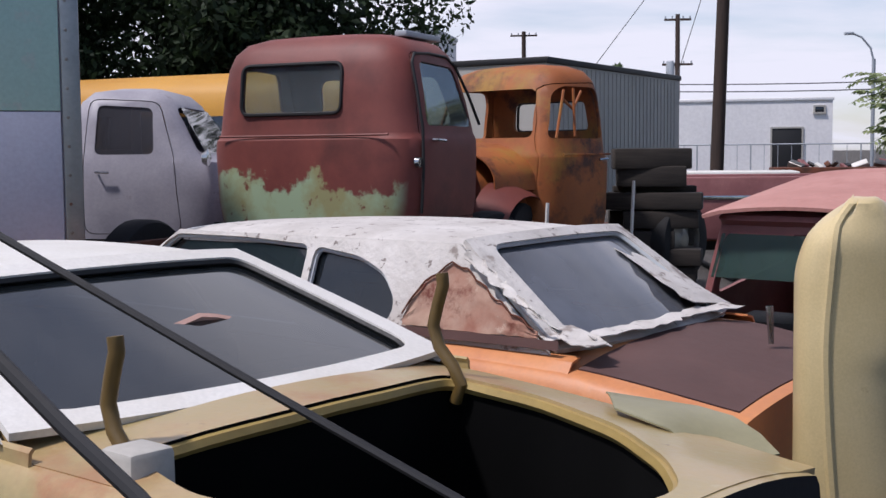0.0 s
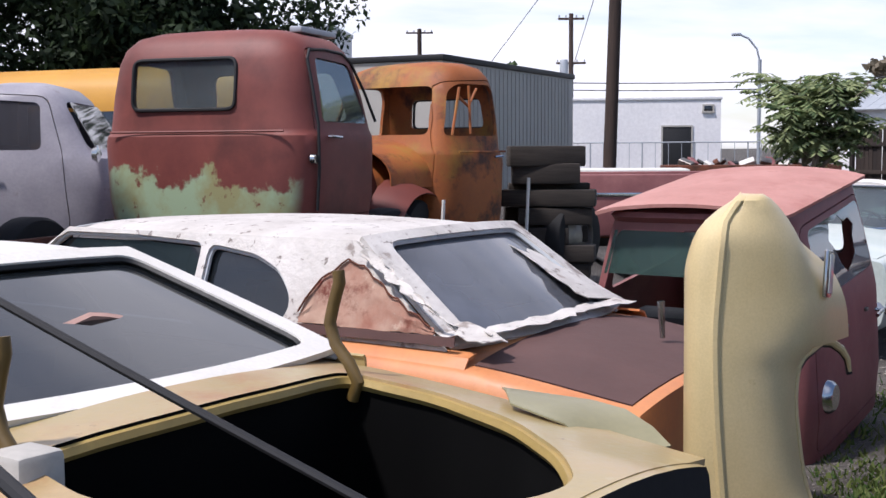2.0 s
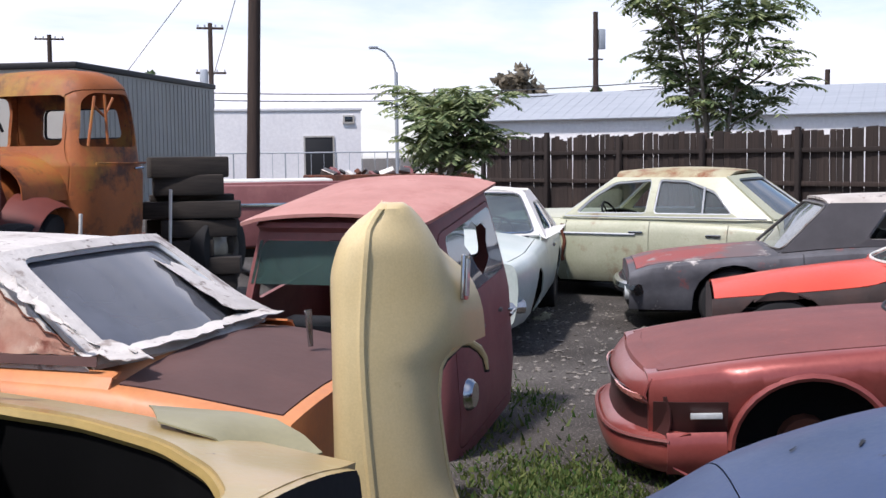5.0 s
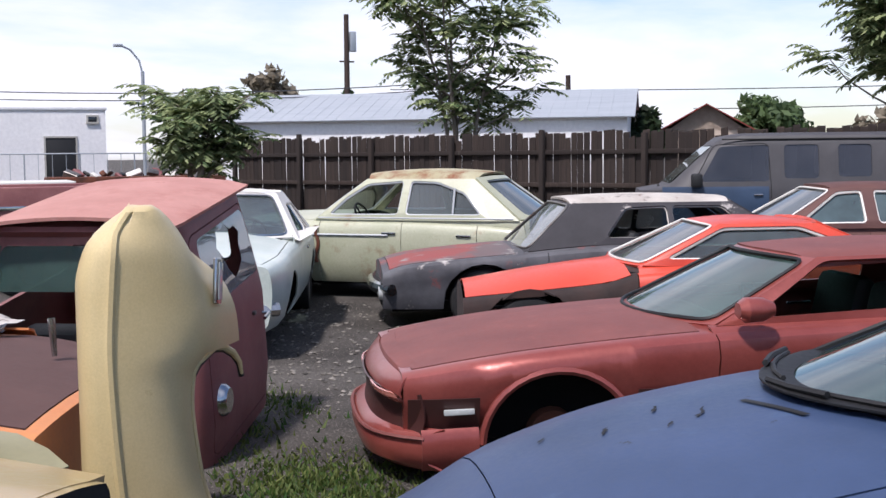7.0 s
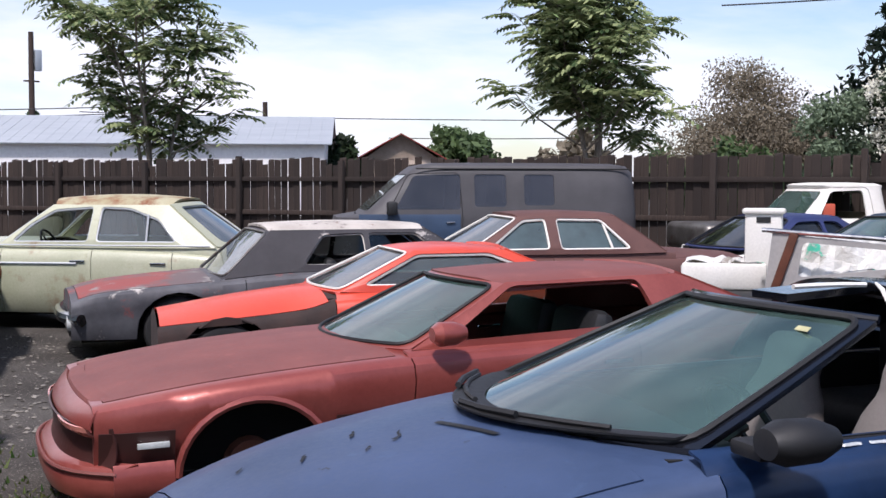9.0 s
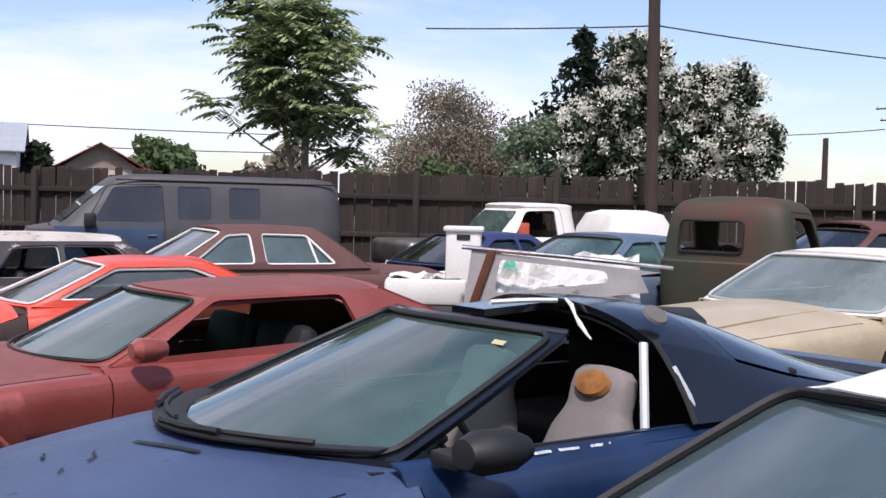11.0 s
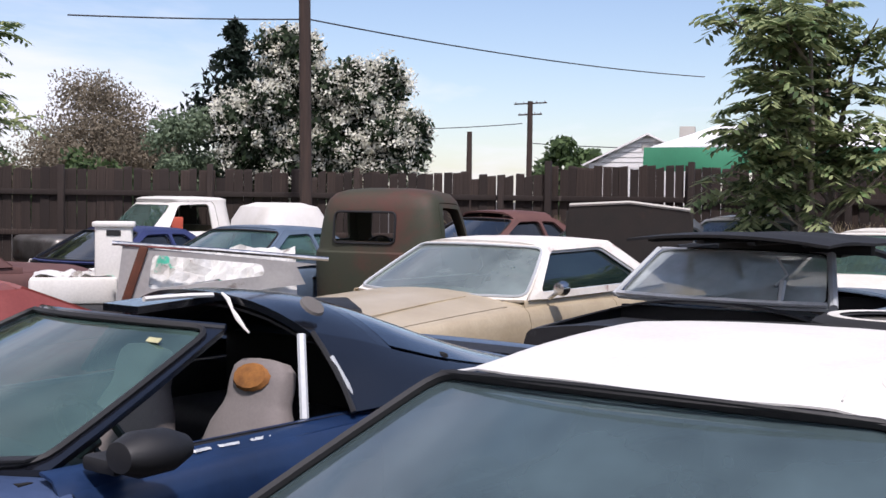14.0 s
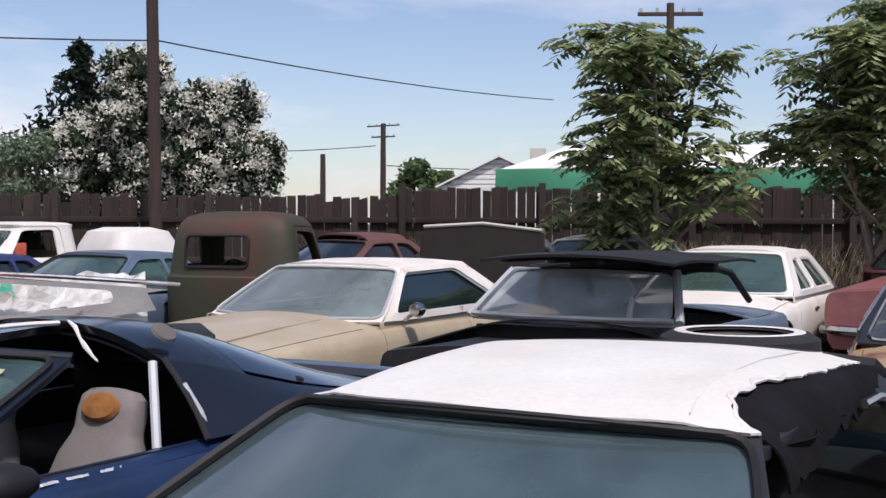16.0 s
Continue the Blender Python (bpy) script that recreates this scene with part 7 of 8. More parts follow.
part("headlamp_wrap", sheet([[(2.32 + .12 * math.cos(a), .52 + .16 * q, .55 + .10 * math.sin(a)) for q in np.linspace(-1, 1, 6)] for a in np.linspace(-.8, 1.4, 8)], .01), surface("crumpled_grey_plastic", "b8bcc2", "9aa0a8", rough=0.4, grain=12, bump=0.6), blu, "crumpled pale plastic over the headlamp")
part("rear_vent_panel", sheet([[(x, y, .985 - .03 * (y > -.3)) for y in (-.55, -.35, -.15, .05)] for x in (-1.98, -2.1, -2.25)], .008), BLACK, blu)

# dark car close by, with a white vinyl roof
WR = dict(no_side=True, nose=2.7, tail=-2.7, belt=[(-1.6, .93), (1.0, .93)], xc=.82, bow=.26, xwt=.02, xrt=-1.28, xrb=-1.80, zr=1.375, wr=.575, edge=.075, crown=.085, trim=None, ws_frame=BLACK, tuck=.02, apil=.025, top_frame=.015,
          wins=[[(.58, .97), (.02, 1.26), (-.42, 1.28), (-.42, .97)], [(-.48, .97), (-.48, 1.28), (-1.05, 1.27), (-1.35, .97)]], glassless=("L0", "L1"))
wrc = car("white_roof_coupe", "dark coupe with torn white vinyl roof and teal-sheened windshield", "car", stand(2.72, .47, 164, -0.02, -.5), WR, P_BLACKCAR, P_BLACKCAR, GLASS_SHEEN, SEAT_GREY, pillar_mat=BLACK)
part("header_strip", tube([(.05 + .13 * (1 - q * q), q * .56, 1.315 + .03 * (1 - q * q)) for q in np.linspace(-1, 1, 15)], .006, 6), BLACK, wrc)
FELT = surface("torn_black_felt", "0e0e0f", "1c1a1e", rough=0.95, grain=120, bump=0.6, spec=0.1)


def roof_point(x, y, lift=0.0):
    """The coupe's roof skin, wavy where the vinyl has come loose."""
    q = min(1.0, abs(y) / .575)
    t = (x - .02) / -1.30
    z = 1.38 - .042 * (2 * t - 1) ** 2 - .07 * (.18 * min(1, q / .84) ** 2 + .82 * max(0, (q - .72) / .28) ** 1.8)
    return Vector((x + .13 * (1 - q * q) * max(0, 1 - 2.2 * t), y, max(z, 1.298) + lift + .007 * noise.noise(Vector((x * 4, y * 4, 1.7)))))


def tear_y(x):
    return at([(-1.30, .53), (-.85, .535), (-.55, .52), (-.38, .485), (-.22, .47), (-.10, .49), (-.04, .545), (.03, .575)], x) + .010 * noise.noise(Vector((x * 22, 0, 3))) + .005 * noise.noise(Vector((x * 60, 0, 3)))


vx = steps(.03, -1.29, .025)
part("vinyl_roof", sheet([[roof_point(x, -.57 + (tear_y(x) + .57) * j / 24, .012 + .010 * max(0, j - 21) / 3) for j in range(25)] for x in vx], .005), P_WHITE, wrc, "white vinyl roof cover")
for sg in (1, -1):
    rows = []
    for x in steps(-1.02, -1.78, .08):
        zt = min(1.30, 1.30 - (-1.28 - x) * .72) if x < -1.28 else 1.30
        rows.append([(x, sg * (.60 + (.84 - .60) * (1 - t) ** .8), .92 + (zt - .92) * t) for t in (0, .3, .6, .85, 1)])
    part("rear_quarter_pillar", sheet(rows, .02), BLACK, wrc)
part("door_inner", boxed(-.42, .55, .74, .80, .45, .93, .02), SEAT_BLACK, wrc)
part("vinyl_seam", tube([roof_point(x, y, .016) for x, y in ((-.02, .43), (-.10, .415), (-.25, .40), (-.45, .395), (-.70, .40), (-.95, .42), (-1.2, .44))], .0025, 5), P_WHITE, wrc)
rr = random.Random(31)
rows = []
for x in steps(-.02, -1.29, .03):
    y0 = tear_y(x) - .03
    ends = Vector((x + rr.uniform(-.012, .012), .625 + .022 * noise.noise(Vector((x * 9, 1, 0))), 1.245 - .05 * smooth((x + .55) / .45) + .035 * noise.noise(Vector((x * 14, 5, 0)))))
    a = roof_point(x, y0, .004)
    rows.append([a.lerp(ends, t) + Vector((0, .028 * math.sin(math.pi * t), .03 * math.sin(math.pi * t) + .010 * noise.noise(Vector((x * 20, t * 4, 9))))) for t in (0, .15, .3, .45, .6, .75, .9, 1.0)])
part("torn_padding", sheet(rows, .006), FELT, wrc, "torn black padding under the vinyl")
part("hanging_lining", sheet([[Vector((x, .60 - .10 * t + .02 * math.sin(x * 17), 1.27 - (.16 + .07 * noise.noise(Vector((x * 6, 2, 0)))) * t)) for t in (0, .3, .6, .8, 1.0)] for x in steps(-.10, -.62, .03)], .004), FELT, wrc, "torn lining that hangs into the doorway")
part("pale_torn_edge", tube([roof_point(x, tear_y(x) - .004 + .012 * math.sin(x * 40), .020) for x in steps(-.03, -.50, .02)], .006, 5), P_WHITE, wrc)
part("chrome_drip_rail", tube([(-.75, .640, 1.275), (-.95, .642, 1.27), (-1.12, .655, 1.24), (-1.24, .68, 1.18), (-1.33, .71, 1.10), (-1.40, .74, 1.02)], .013, 6), CHROME, wrc)
part("door_mirror", lathe([(0, .05), (.05, .045), (.065, 0), (.05, -.06), (0, -.07)], pose(.55, .93, 1.0, 0, 0, 90), 14), CHROME, wrc)

# brown four-door sedan
BS = dict(nose=2.6, tail=-2.55, xc=.82, bow=.2, xwt=.15, xrt=-.95, xrb=-1.5, zr=1.38, wr=.60, edge=.08, crown=.04, belt=[(-1.6, .93), (1, .93)], trim=P_WHITE, trim_r=.019, doors=[(.8, -.15), (-.15, -1.05)],
          wins=[[(.60, .955), (.15, 1.27), (-.12, 1.285), (-.12, .955)], [(-.24, .955), (-.24, 1.285), (-.78, 1.275), (-1.08, .955)]])
bsd = car("brown_sedan", "matt brown four-door sedan with bright window frames", "car", stand(9.77, 10.32, 153.4, 0.02), BS, P_BROWN, None, GLASS, side_glass=GLASS_SHEEN)
for sg in (1, -1):
    part("window_pillar", sheet([[(x, sg * (.865 - .265 * ((z - .93) / .37) ** 1.25 + .010), z) for z in (.95, 1.05, 1.16, 1.28)] for x in (-.235, -.18, -.125)], .006), P_WHITE, bsd, "white pillar between the windows")
    part("vent_divider", tube([(-.86, sg * .83, .97), (-.80, sg * .64, 1.25)], .014, 6), P_WHITE, bsd)
# beige hardtop with a white roof
CR = dict(nose=2.8, tail=-2.8, plan=[(-2.8, .88), (-1.6, 1.0), (0, 1.0), (2.0, .99), (2.8, .88)], xc=.50, bow=.24, xwt=-.14, xrt=-1.15, xrb=-1.75, zr=1.39, wr=.66, edge=.07, crown=.03, belt=[(-1.8, .96), (.8, .95)], top=[(-2.8, .88), (-1.4, .98), (.6, .99), (2.8, .86)],
          wins=[[(.32, .98), (-.13, 1.28), (-.95, 1.29), (-1.30, 1.06), (-1.25, .98)]], doors=[(.55, -.8)], hood=(.70, 2.65), wheels=(1.6, -1.5), trim=ALLOY, trim_r=.009, apil=.022, sh=[(-2.8, .80), (0, .88), (2.8, .78)])
GLASS_DTEAL = glass("dark_teal_glass", "34484c", 0.10, "4c6a6c")
crc = car("beige_hardtop", "beige two-door hardtop with a rust-flecked white roof", "car", stand(10.03, 3.36, 161.6, 0.01, -.6), CR, P_CREAM, P_WHITERUST, GLASS_PALE, SEAT_TAN, side_glass=GLASS_DTEAL)
part("side_mirror", lathe([(0, .05), (.05, .045), (.065, 0), (.05, -.06), (0, -.07)], pose(.24, 1.08, 1.02, 0, 0, 90), 14), CHROME, crc)
part("mirror_stalk", tube([(.24, .95, .93), (.24, 1.06, 1.0)], .016, 6), CHROME, crc)
part("hood_crease", tube([(x, .52 + .05 * (x - .8), at(CR["sh"], x) + (at(CR["top"], x) - at(CR["sh"], x)) * .72 + .003) for x in steps(.8, 2.6, .2)], .007, 5), P_CREAM, crc)

# convertible without a hood, with a tyre on its engine bay and a lid laid over it
CV = dict(nose=1.85, wheels=(1.38, -1.45), hood=(.8, 1.8), tail=-2.7, xc=.62, bow=.14, xwt=.18, xrt=-1.1, xrb=-1.6, zr=1.34, wr=.68, edge=.05, belt=[(-1.6, .96), (.8, .96)], trim=CHROME, hood_part=False, glassless=("L0", "L1", "R0", "R1"), roof_part=False, belt_rail=False, inner=False, backlight=False, no_side=True, no_rear=True, ws_frame=ALLOY, apil=.03, top_frame=.03,
          wins=[[(.46, .98), (.18, 1.27), (-.42, 1.27), (-.42, .98)], [(-.50, .98), (-.50, 1.27), (-1.05, 1.27), (-1.30, .98)]])
cvt = car("black_convertible", "black stripped car with a chrome windshield frame and no hood", "car", stand(9.63, .955, 163, 0.06), CV, P_GREYBLUE, P_BLACKCAR, GLASS_MILKY, SEAT_GREY, fender_mat=P_BLACKCAR, door_mat=P_BLACKCAR)
part("dashboard", boxed(.36, .70, -.70, .70, .66, .88, .06), SEAT_BLACK, cvt)
steering(cvt, .22, .36, .90, BLACK)
part("engine_bay", boxed(.8, 1.7, -.7, .7, .5, .80, .04), BLACK, cvt)
for sg in (1, -1):
    part("a_post", tube([(.62, sg * .86, .95), (.20, sg * .69, 1.30)], .024 if sg < 0 else .034, 8), ALLOY, cvt)
part("cowl_strip", tube([(.64 + .14 * (1 - q * q), q * .82, .97) for q in np.linspace(-1, 1, 13)], .02, 6), BRIGHT, cvt)
part("wiper_arm", tube([(.58, .42, 1.08), (.50, .48, 1.16), (.44, .38, 1.28)], .010, 5), ALLOY, cvt)
part("windshield_post", tube([(.69, .50, .96), (.60, .49, 1.12)], .022, 6), ALLOY, cvt)
part("header_bar", tube([(.18 + .065 * (1 - q * q), q * .68, 1.305) for q in np.linspace(-1, 1, 11)], .014, 6), BRIGHT, cvt)
part("top_frame", tube([(-.05, .66, 1.30), (-.7, .66, 1.32), (-1.2, .68, 1.25), (-1.55, .74, 1.0)], .03, 6), BLACK, cvt)
part("top_frame", tube([(-.05, -.66, 1.30), (-.7, -.66, 1.32), (-1.2, -.68, 1.25), (-1.55, -.74, 1.0)], .03, 6), BLACK, cvt)
lid_m = pose(9.05, 0.85, 1.47, 0, 0, 158)
P_LID = surface("sooty_black_paint", "0c0c0d", "141416", rough=0.7)
ldp = thing("loose_car_hood", lid_m, "flat black car hood laid across the open car", "car part")
part("panel", sheet([[(x, y * .78, .05 * (1 - y * y) - .02 * x * x + .008 * math.sin(7 * x)) for y in np.linspace(-1, 1, 11)] for x in steps(-.95, .55, .15)], .02), P_LID, ldp)
for y in (-.6, -.2, .2, .6):
    part("brace", boxed(-.8, .5, y - .03, y + .03, -.03, -.005, .008), BLACK, ldp)
part("support", boxed(-.6, -.52, -.62, .62, -.11, -.03, .01), BLACK, ldp)
tyr = thing("spare_wheel", pose(7.05, -.08, 1.0, 90, 0, 0) @ Matrix.Diagonal((1.2, 1.2, 1.2, 1)), "whitewall tyre lying flat on the stripped engine bay", "tyre", "")
part("tread", lathe([(.22, -.09), (.32, -.10), (.37, -.07), (.375, 0), (.37, .07), (.32, .10), (.22, .09)], Matrix.Identity(4), 32), RUBBER, tyr)
part("white_band", lathe([(.25, .101), (.30, .104), (.305, .100)], Matrix.Identity(4), 32), P_WHITE, tyr)
part("white_band", lathe([(.25, -.101), (.30, -.104), (.305, -.100)], Matrix.Identity(4), 32), P_WHITE, tyr)
part("rim", lathe([(.24, .08), (.20, .05), (.1, .04), (0, .04)], Matrix.Identity(4), 24), STEEL, tyr)
std = part("engine_crate", boxed(6.75, 7.35, -.4, .25, 0, .88, .03), BLACK)
tagged(std, "black greasy engine crate beneath the tyre", "crate")

# cars further off
P_TANRUST = surface("tan_and_rust_paint", "a58c6a", "94795a", rough=0.55, patches=[("6a3c2a", 1.6, 0.52, 0.62)])
car("tan_hardtop", "tan and rust coloured hardtop with bright windshield pillars", "car", stand(8.7, -1.75, 172, 0.06), dict(xc=.6, trim=CHROME, zr=1.40), P_TANRUST, P_BLACKCAR, GLASS, glassless=("L0", "L1"))
car("white_sedan", "white four-door sedan with greenish windows", "car", stand(14.2, -.1, 165, 0.06), dict(BS, zr=1.42), P_WHITERUST, P_WHITE, GLASS_TEAL)
car("red_wagon", "rusty dark red car with open windows", "car", stand(15.4, -2.6, 160, 0.15), dict(zr=1.50, belt=[(-1.6, 1.05), (.8, 1.05)], top=[(-2.5, .95), (.6, 1.06), (2.4, .9)], sh=[(-2.5, .9), (2.4, .85)], glassless=("L0", "L1", "R0", "R1"), wins=[[(.42, 1.08), (-.12, 1.40), (-.50, 1.40), (-.50, 1.08)], [(-.55, 1.08), (-.55, 1.40), (-.80, 1.39), (-1.05, 1.08)]]), P_MAROON)
car("white_red_coupe", "white and red coupe seen over other cars", "car", stand(15.3, 3.2, 160, 0.16), dict(zr=1.42), P_MAROON, P_WHITERUST, GLASS_TEAL)
car("maroon_fastback", "dull maroon humped car behind the hardtop", "car", stand(16.6, 5.45, 150, 0.18), dict(zr=1.42, edge=.14), P_BROWN, P_BROWN, GLASS_DARK)
car("white_roof_sedan", "sedan with a white roof beside the fence", "car", stand(16.2, 1.6, 165, 0.15), dict(BS, zr=1.44), P_GREYBLUE, P_WHITE, GLASS)
car("teal_coupe", "blue-green coupe with a dusty windshield", "car", stand(13.0, 7.35, 165, 0.03), dict(zr=1.36), P_GREYBLUE, None, GLASS_TEAL)
car("white_blue_car", "white and blue car with its hood off and engine bare", "car", stand(14.0, 10.0, 165, -0.05), dict(hood_part=False, zr=1.36), P_WHITE, surface("bright_blue_paint", "2a3460", "242c50", rough=0.5), GLASS_DARK)
wv = thing("white_camper_shell", pose(15.85, 8.35, 0, 0, 0, 150), "rounded white camper shell beside the fence", "camper shell")
part("shell", cab_shell([(0.0, -.62, .62, .7), (.9, -.62, .62, .7), (1.40, -.56, .54, .62), (1.60, -.46, .44, .5), (1.66, -.25, .25, .3)], power=5), P_WHITE, wv)
part("window", boxed(-.64, -.58, -.26, .22, 1.18, 1.42, .03), WINDOWDARK, wv)

# van
vn = truck_cab("cargo_van", "charcoal and dark blue cargo van with tinted side windows", pose(12.5, 14.15, 0.02, 0, 0, 148),
               [(.42, -2.35, 2.25, .94), (.9, -2.36, 2.28, .98), (1.18, -2.36, 2.2, .98), (1.24, -2.36, 1.85, .97), (1.60, -2.34, 1.45, .91), (1.86, -2.30, 1.14, .85), (1.95, -2.22, 1.02, .80), (1.99, -2.0, .8, .66), (2.0, -1.4, .3, .4)], P_VAN,
               [[(.39, 1.30), (1.36, 1.30), (1.08, 1.80), (.39, 1.82)], [(-.30, 1.34), (.18, 1.34), (.18, 1.82), (-.30, 1.82)], [(-1.03, 1.36), (-.57, 1.36), (-.57, 1.82), (-1.03, 1.82)]],
               None, [(-.78, 1.28), (.78, 1.28), (.70, 1.82), (-.70, 1.82)], [(.36, .5), (1.5, .5), (1.48, 1.24), (1.16, 1.83), (.40, 1.85), (.36, 1.2)], ("side", "front"), GLASS_VAN, power=9)
for xw in (1.6, -1.5):
    for sg in (1, -1):
        wheel(vn, xw, sg * .80, .36, sg)
part("blue_front", sheet([[(x, sg_y, z) for sg_y, z in ((.985, .5), (1.0, .9), (1.0, 1.17), (.985, 1.23))] for x in steps(.40, 1.9, .15)], .006), P_VANBLUE, vn, "dark blue door skin")
for c in vn.children:
    if c.name.startswith("windshield"):
        c.data.materials[0] = GLASS_PALE
part("drip_rail", tube([(x, .845, 1.905) for x in steps(-2.2, 1.05, .3)], .014, 6), BLACK, vn)
part("side_mirror", boxed(1.35, 1.5, 1.0, 1.2, 1.22, 1.42, .03), BLACK, vn)

# white and green pickup
fp = truck_cab("white_pickup", "white and pale green old pickup with orange window sheet", pose(16.44, 10.71, 0, 0, 0, 149.5),
               [(.5, -.85, .75, .9), (.9, -.86, .78, .93), (1.12, -.85, .76, .92), (1.18, -.84, .60, .88), (1.45, -.80, .34, .80), (1.64, -.78, .16, .74), (1.69, -.80, .18, .73), (1.72, -.72, .10, .66), (1.735, -.4, -.1, .4)], P_WHITE,
               [(-.42, 1.20), (.34, 1.20), (.10, 1.60), (-.40, 1.62)], [(-.6, 1.2), (.6, 1.2), (.52, 1.58), (-.52, 1.58)], [(-.72, 1.2), (.72, 1.2), (.62, 1.6), (-.62, 1.6)],
               [(-.55, .55), (.52, .55), (.50, 1.16), (.18, 1.66), (-.50, 1.67), (-.55, 1.14)], ("front",), GLASS_TEAL, power=8)
P_PALEGREEN = surface("pale_green_truck_paint", "6f7a4e", "8a926a", rough=0.45)
part("hood", boxed(.74, 2.1, -.85, .85, .7, 1.12, .10, 3), STEEL, fp)
part("bed", boxed(-2.9, -.95, -.92, .92, .55, 1.05, .04), P_PALEGREEN, fp)
part("lower_door_band", sheet([[(x, y, z) for y, z in ((.925, .55), (.945, .8), (.94, .98))] for x in steps(-.8, .6, .2)], .006), P_PALEGREEN, fp, "pale green lower panel")
part("orange_sheet", boxed(.05, .25, .76, .80, 1.17, 1.42, .02), surface("orange_plastic", "b8523a", "a84832", rough=0.6), fp)
for xw in (1.5, -1.9):
    for sg in (1, -1):
        wheel(fp, xw, sg * .8, .36, sg)

# olive cab seen from behind
gcb = truck_cab("olive_truck_cab", "olive and rust rounded truck cab with an open rear window", pose(13.35, 5.45, 0, 0, 0, 357), old_levels(.45, 1.86, .84, -.68, .6, .48), P_GREENCAB,
                [(-.38, 1.24), (.28, 1.24), (.12, 1.62), (-.34, 1.64)], [(-.28, 1.22), (.50, 1.22), (.50, 1.58), (-.28, 1.58)], [(-.6, 1.25), (.6, 1.25), (.52, 1.6), (-.52, 1.6)],
                [(-.46, .5), (.48, .5), (.46, 1.2), (.20, 1.68), (-.42, 1.70), (-.46, 1.2)], ())
chassis(gcb, -1.6, 2.0, .45, (1.5,), .34, 0)

# junk laid on a low trailer: white tub, upright box, loose door and crumpled sheets
jt = thing("junk_trailer", pose(7.45, 4.75, 0, 0, 0, 120), "low grey trailer that carries scrap panels", "trailer")
part("deck", boxed(-1.3, 1.1, -.55, .45, .78, .96, .02), BLACK, jt)
for xw in (-.5, .5):
    for sg in (1, -1):
        wheel(jt, xw, sg * .5 - .05, .3, sg)
part("axle_frame", boxed(-1.0, .9, -.4, .3, .3, .78, .03), BLACK, jt)
FOIL = surface("crumpled_white_sheet", "d2d2ce", "aaa69f", rough=0.45, grain=14, bump=0.8, dist=0.02, patches=[("7a7268", 6, 0.58, 0.64), ("3fa88c", 2.8, 0.60, 0.63), ("5a4a40", 12, 0.66, 0.70)])


def crumpled(name, m, lx, ly, amp, seed, label, base=0.0):
    rr = random.Random(seed)
    rows = []
    for i in range(int(lx / .05) + 1):
        rows.append([(i * .05, j * .05, base + amp * (noise.noise(Vector((i * .35 + seed, j * .35, 0))) + .5 * noise.noise(Vector((i * .9, j * .9, seed)))) + rr.uniform(0, .012)) for j in range(int(ly / .05) + 1)])
    ob = part(name, sheet(rows, .006), FOIL, smooth=False)
    ob.matrix_world = m
    return tagged(ob, label, "scrap sheet", "crumpled sheets")


crumpled("crumpled_sheet", pose(7.16, 4.86, 0.98, 38, 0, -60), 1.15, .50, .10, 2, "crumpled white plastic sheet with green scraps", .06)
crumpled("crumpled_sheet", pose(6.98, 5.60, 1.09, 0, 0, -58), .55, .4, .06, 5, "crumpled white sheet with green scraps in a tub", .05)
tub = part("white_tub", carve(boxed(-.30, .30, -.22, .22, 0, .19, .03), [boxed(-.26, .26, -.18, .18, .04, .4)]), P_WHITE)
tub.matrix_world = pose(7.20, 5.42, .96, 0, 0, -55)
tagged(tub, "shallow white plastic tub full of scraps", "tub")
wbx = thing("white_box", pose(7.36, 5.20, .96, 0, 0, -57), "tall white appliance panel with a slotted top", "appliance")
part("case", boxed(-.13, .13, -.10, .10, 0, .56, .02), P_WHITE, wbx)
part("slot", boxed(-.05, .05, -.105, -.095, .48, .52), BLACK, wbx)
part("lip", boxed(-.15, .15, -.12, .12, .54, .58, .015), P_WHITE, wbx)
DOORGREY = surface("grey_door_metal", "8c8a88", "a3a09c", rough=0.5, patches=[("5a4a42", 4, 0.62, 0.7)])
ld = thing("scrap_car_door", pose(7.02, 4.95, 0.96, 0, 0, -60), "grey car door skin with a bright top rail, propped on edge", "car part")
part("skin", plate([(0, 0), (1.30, .16), (1.24, .28), (1.38, .30), (.05, .42)], [rounded([(.22, .12), (1.02, .22), (1.0, .30), (.25, .36)], .04)], lambda u, v: Vector((u, -.02, v)), .03), DOORGREY, ld)
part("top_rail", tube([(-.02, -.02, .44), (.7, -.02, .395), (1.46, -.02, .335)], .017, 8), CHROME, ld)
part("brace", boxed(-.03, .03, -.05, .02, .0, .44, .01, 2, pose(.06, 0, 0, 0, 18, 0)), RUST, ld)

# black dump bed
P_BED = surface("rusty_black_steel", "17130f", "221a15", rough=0.85, patches=[("3a241a", 2, 0.6, 0.75)])
db = thing("black_dump_bed", pose(14.25, 2.85, 0, 0, 0, -78), "black steel dump bed with a pale worn rim", "truck bed")
part("floor", boxed(-.75, .75, -.6, .6, .9, .96), BLACK, db)
for y in (-.6, .6):
    part("side", plate([(-.75, .9), (.75, .9), (.68, 1.64), (0, 1.72), (-.68, 1.68)], [], lambda u, v, y=y: Vector((u, y, v)), .05), P_BED, db)
    part("rim", tube([(-.68, y, 1.69), (0, y, 1.73), (.68, y, 1.65)], .022, 6), SHEDWALL, db)
for x in (-.72, .68):
    part("end", boxed(x, x + .04, -.58, .58, .92, 1.62, .01), P_BED, db)
part("stand", boxed(-.5, .5, -.4, .4, 0, .9, .05), RUST, db)

# ---------------------------------------------------------------- plank fence, last of all
m, nt, bs0 = nodes_of("dark_weathered_plank")
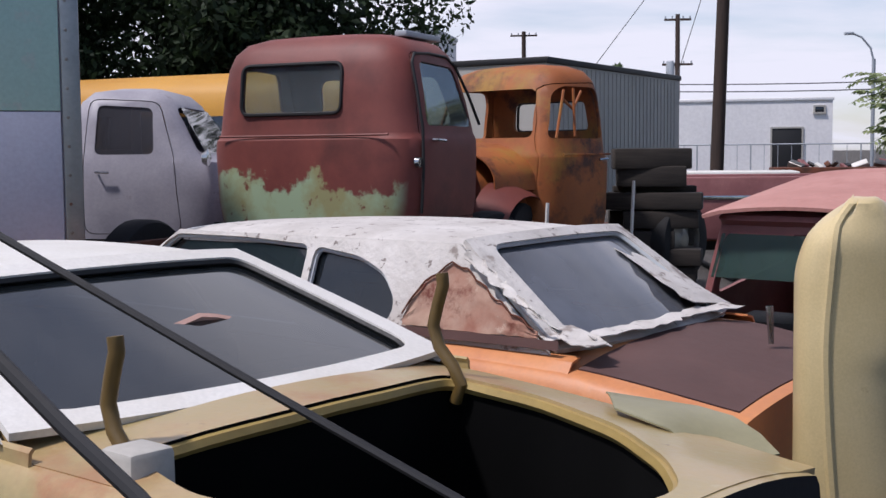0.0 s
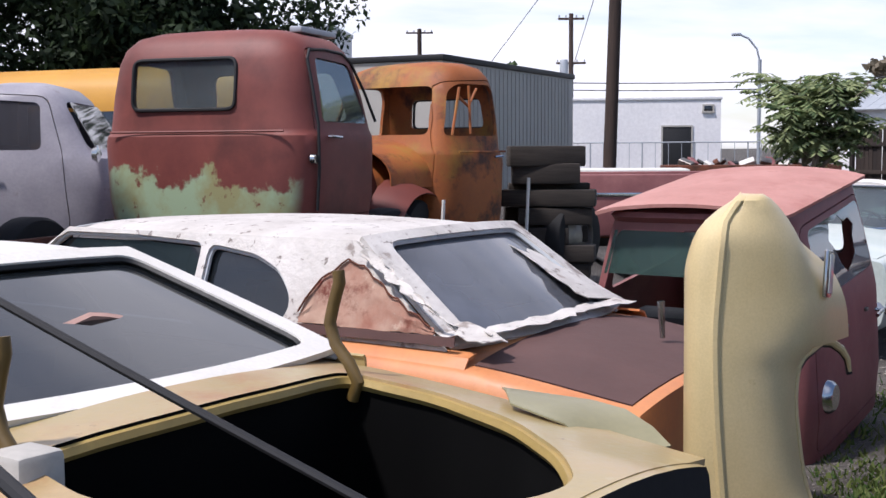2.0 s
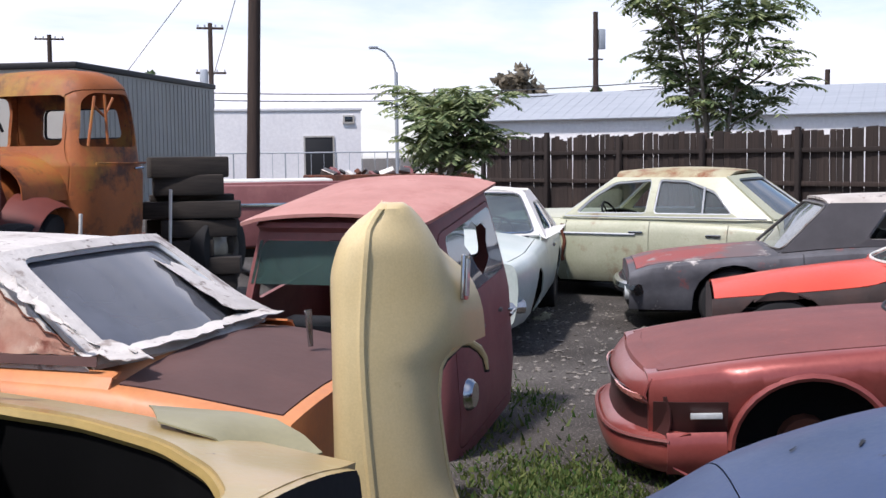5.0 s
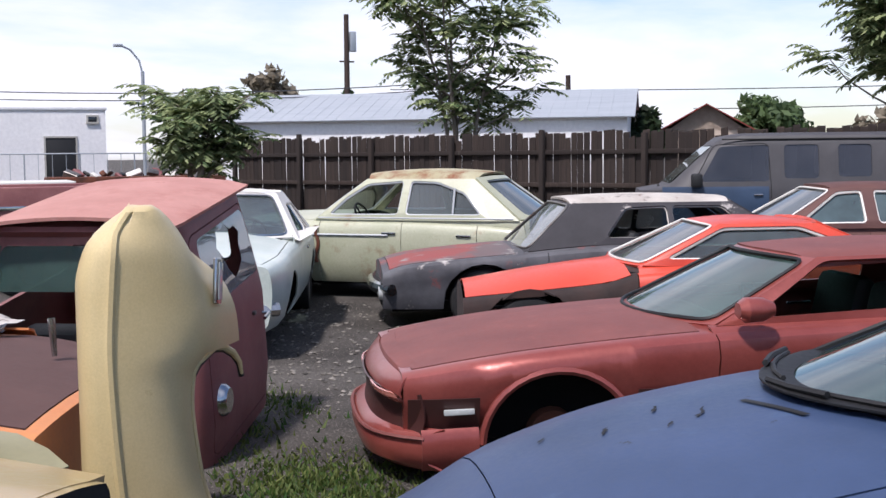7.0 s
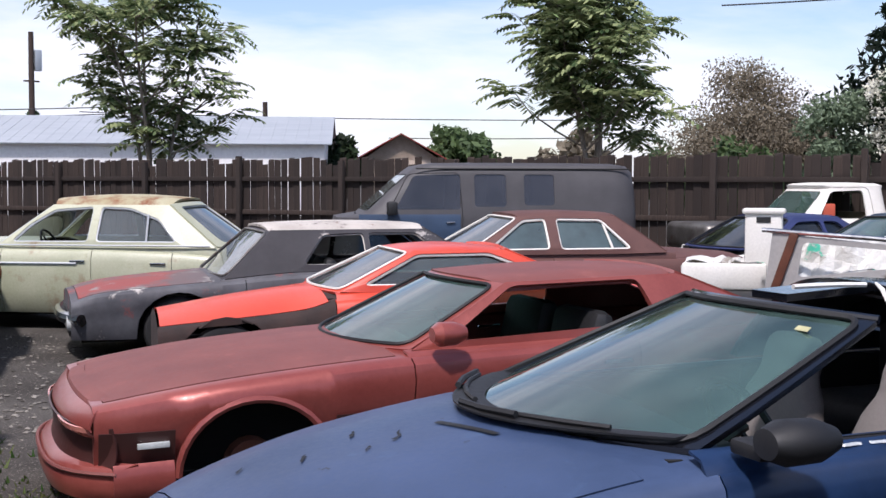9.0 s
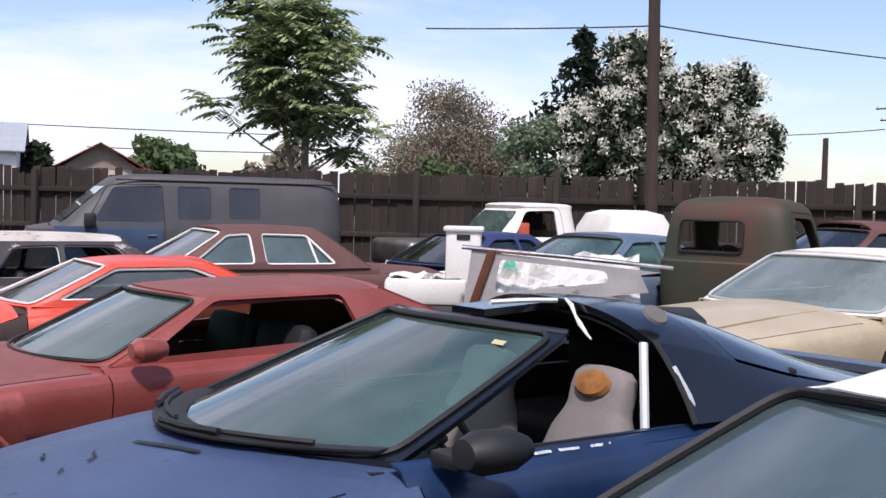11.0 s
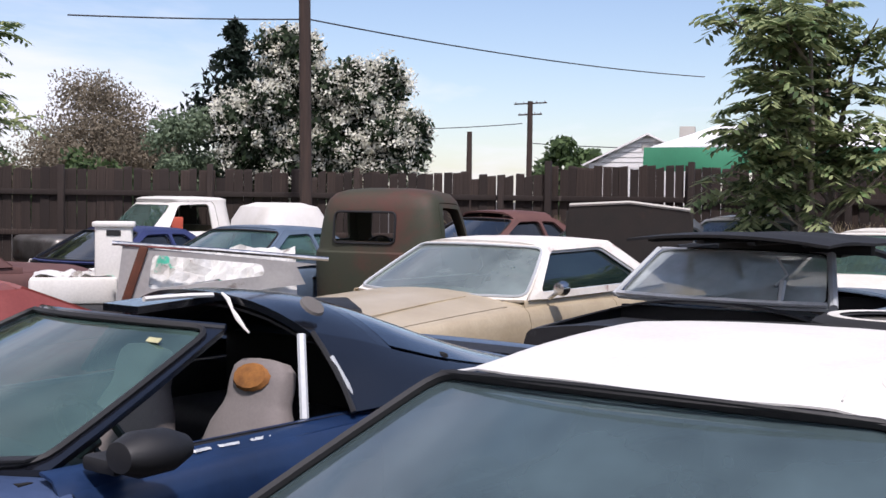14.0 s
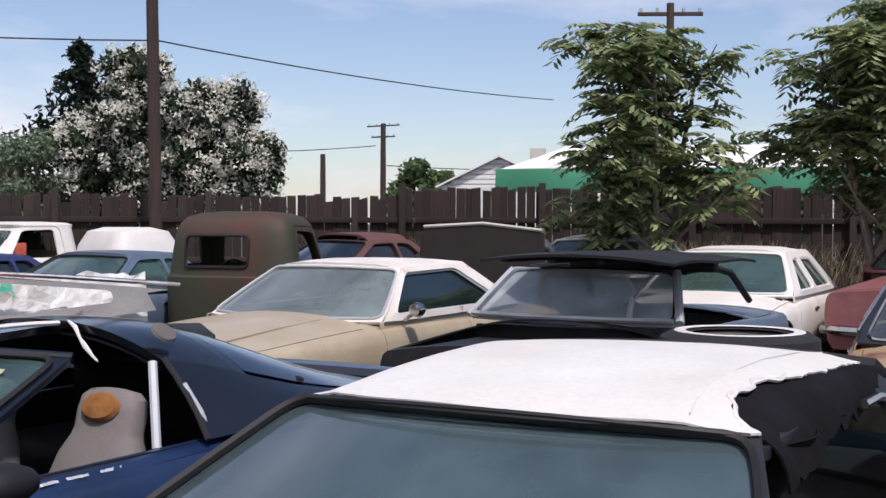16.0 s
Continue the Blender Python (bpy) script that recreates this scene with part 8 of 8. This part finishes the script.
oi = nt.nodes.new("ShaderNodeObjectInfo")
rp = nt.nodes.new("ShaderNodeValToRGB")
rp.color_ramp.elements[0].color, rp.color_ramp.elements[1].color = rgb("231c19"), rgb("3e322b")
nt.links.new(oi.outputs["Random"], rp.inputs[0])
fgr, graw = noise_ramp(nt, 9.0, 0.35, 0.7, 6.0, stretch=(6, 6, 0.5))
colr = mix_in(nt, fgr, rp.outputs[0], rgb("241b17"))
gy, _ = noise_ramp(nt, 2.5, 0.62, 0.75, 6.0, stretch=(3, 3, 0.4))
colr = mix_in(nt, gy, colr, rgb("5c544d"))
nt.links.new(colr, bs0.inputs["Base Color"])
bs0.inputs["Roughness"].default_value = 0.92
bumped(nt, bs0, graw, 0.5, 0.006)
PLANK = m
fence = thing("fence", pose(0, 0, 0), "tall dark weathered plank fence with uneven tops", "fence", kind="structure")
shapes = []
for k in range(7):
    rr = random.Random(100 + k)
    bm = bmesh.new()
    w = .0735
    box(bm, -w, w, -.011, .011, 0, 1.0, .004, 1)
    for v in bm.verts:
        if v.co.z > .9:
            v.co.z += (v.co.x / w) * rr.uniform(-.012, .012)
    me = bpy.data.meshes.new("plank")
    bm.to_mesh(me)
    bm.free()
    me.materials.append(PLANK)
    shapes.append(me)
rr = random.Random(5)
runs = [((8.7, 30.2), (19.8, 5.3), 2.17), ((19.8, 5.3), (19.1, -7.3), 2.30)]
made = 0
for (xa, ya), (xb, yb), H in runs:
    d = Vector((xb - xa, yb - ya, 0))
    n = int(d.length / .150)
    ang = math.degrees(math.atan2(d.y, d.x))
    for i in range(n):
        p = Vector((xa, ya, 0)) + d * ((i + .5) / n)
        ob = new("plank", shapes[rr.randrange(7)])
        ob.parent = fence
        hgt = H + rr.uniform(-.035, .035) - (.10 if rr.random() < .06 else 0)
        ob.matrix_world = pose(p.x, p.y, 0, rr.uniform(-.6, .6), rr.uniform(-.5, .5), ang) @ Matrix.Diagonal((rr.uniform(.92, 1.04), 1, hgt, 1))
        made += 1
    nrm = Vector((d.y, -d.x, 0)).normalized()
    if nrm.dot(Vector((-xa, -ya, 0))) < 0:
        nrm = -nrm
    for z in (.35, 1.12, 1.78):
        a = Vector((xa, ya, z)) + nrm * .045
        b = Vector((xb, yb, z)) + nrm * .045
        rail = part("rail", boxed(0, d.length, -.03, .03, -.045, .045, .006), PLANK, fence)
        rail.matrix_world = pose(a.x, a.y, z, 0, 0, ang)
    for i in range(int(d.length / 2.4) + 1):
        p = Vector((xa, ya, 0)) + d * min(1, i * 2.4 / d.length) + nrm * .12
        po = part("post", boxed(-.05, .05, -.05, .05, 0, H + rr.uniform(-.05, .12), .008), PLANK, fence)
        po.matrix_world = pose(p.x, p.y, 0, 0, 0, ang)
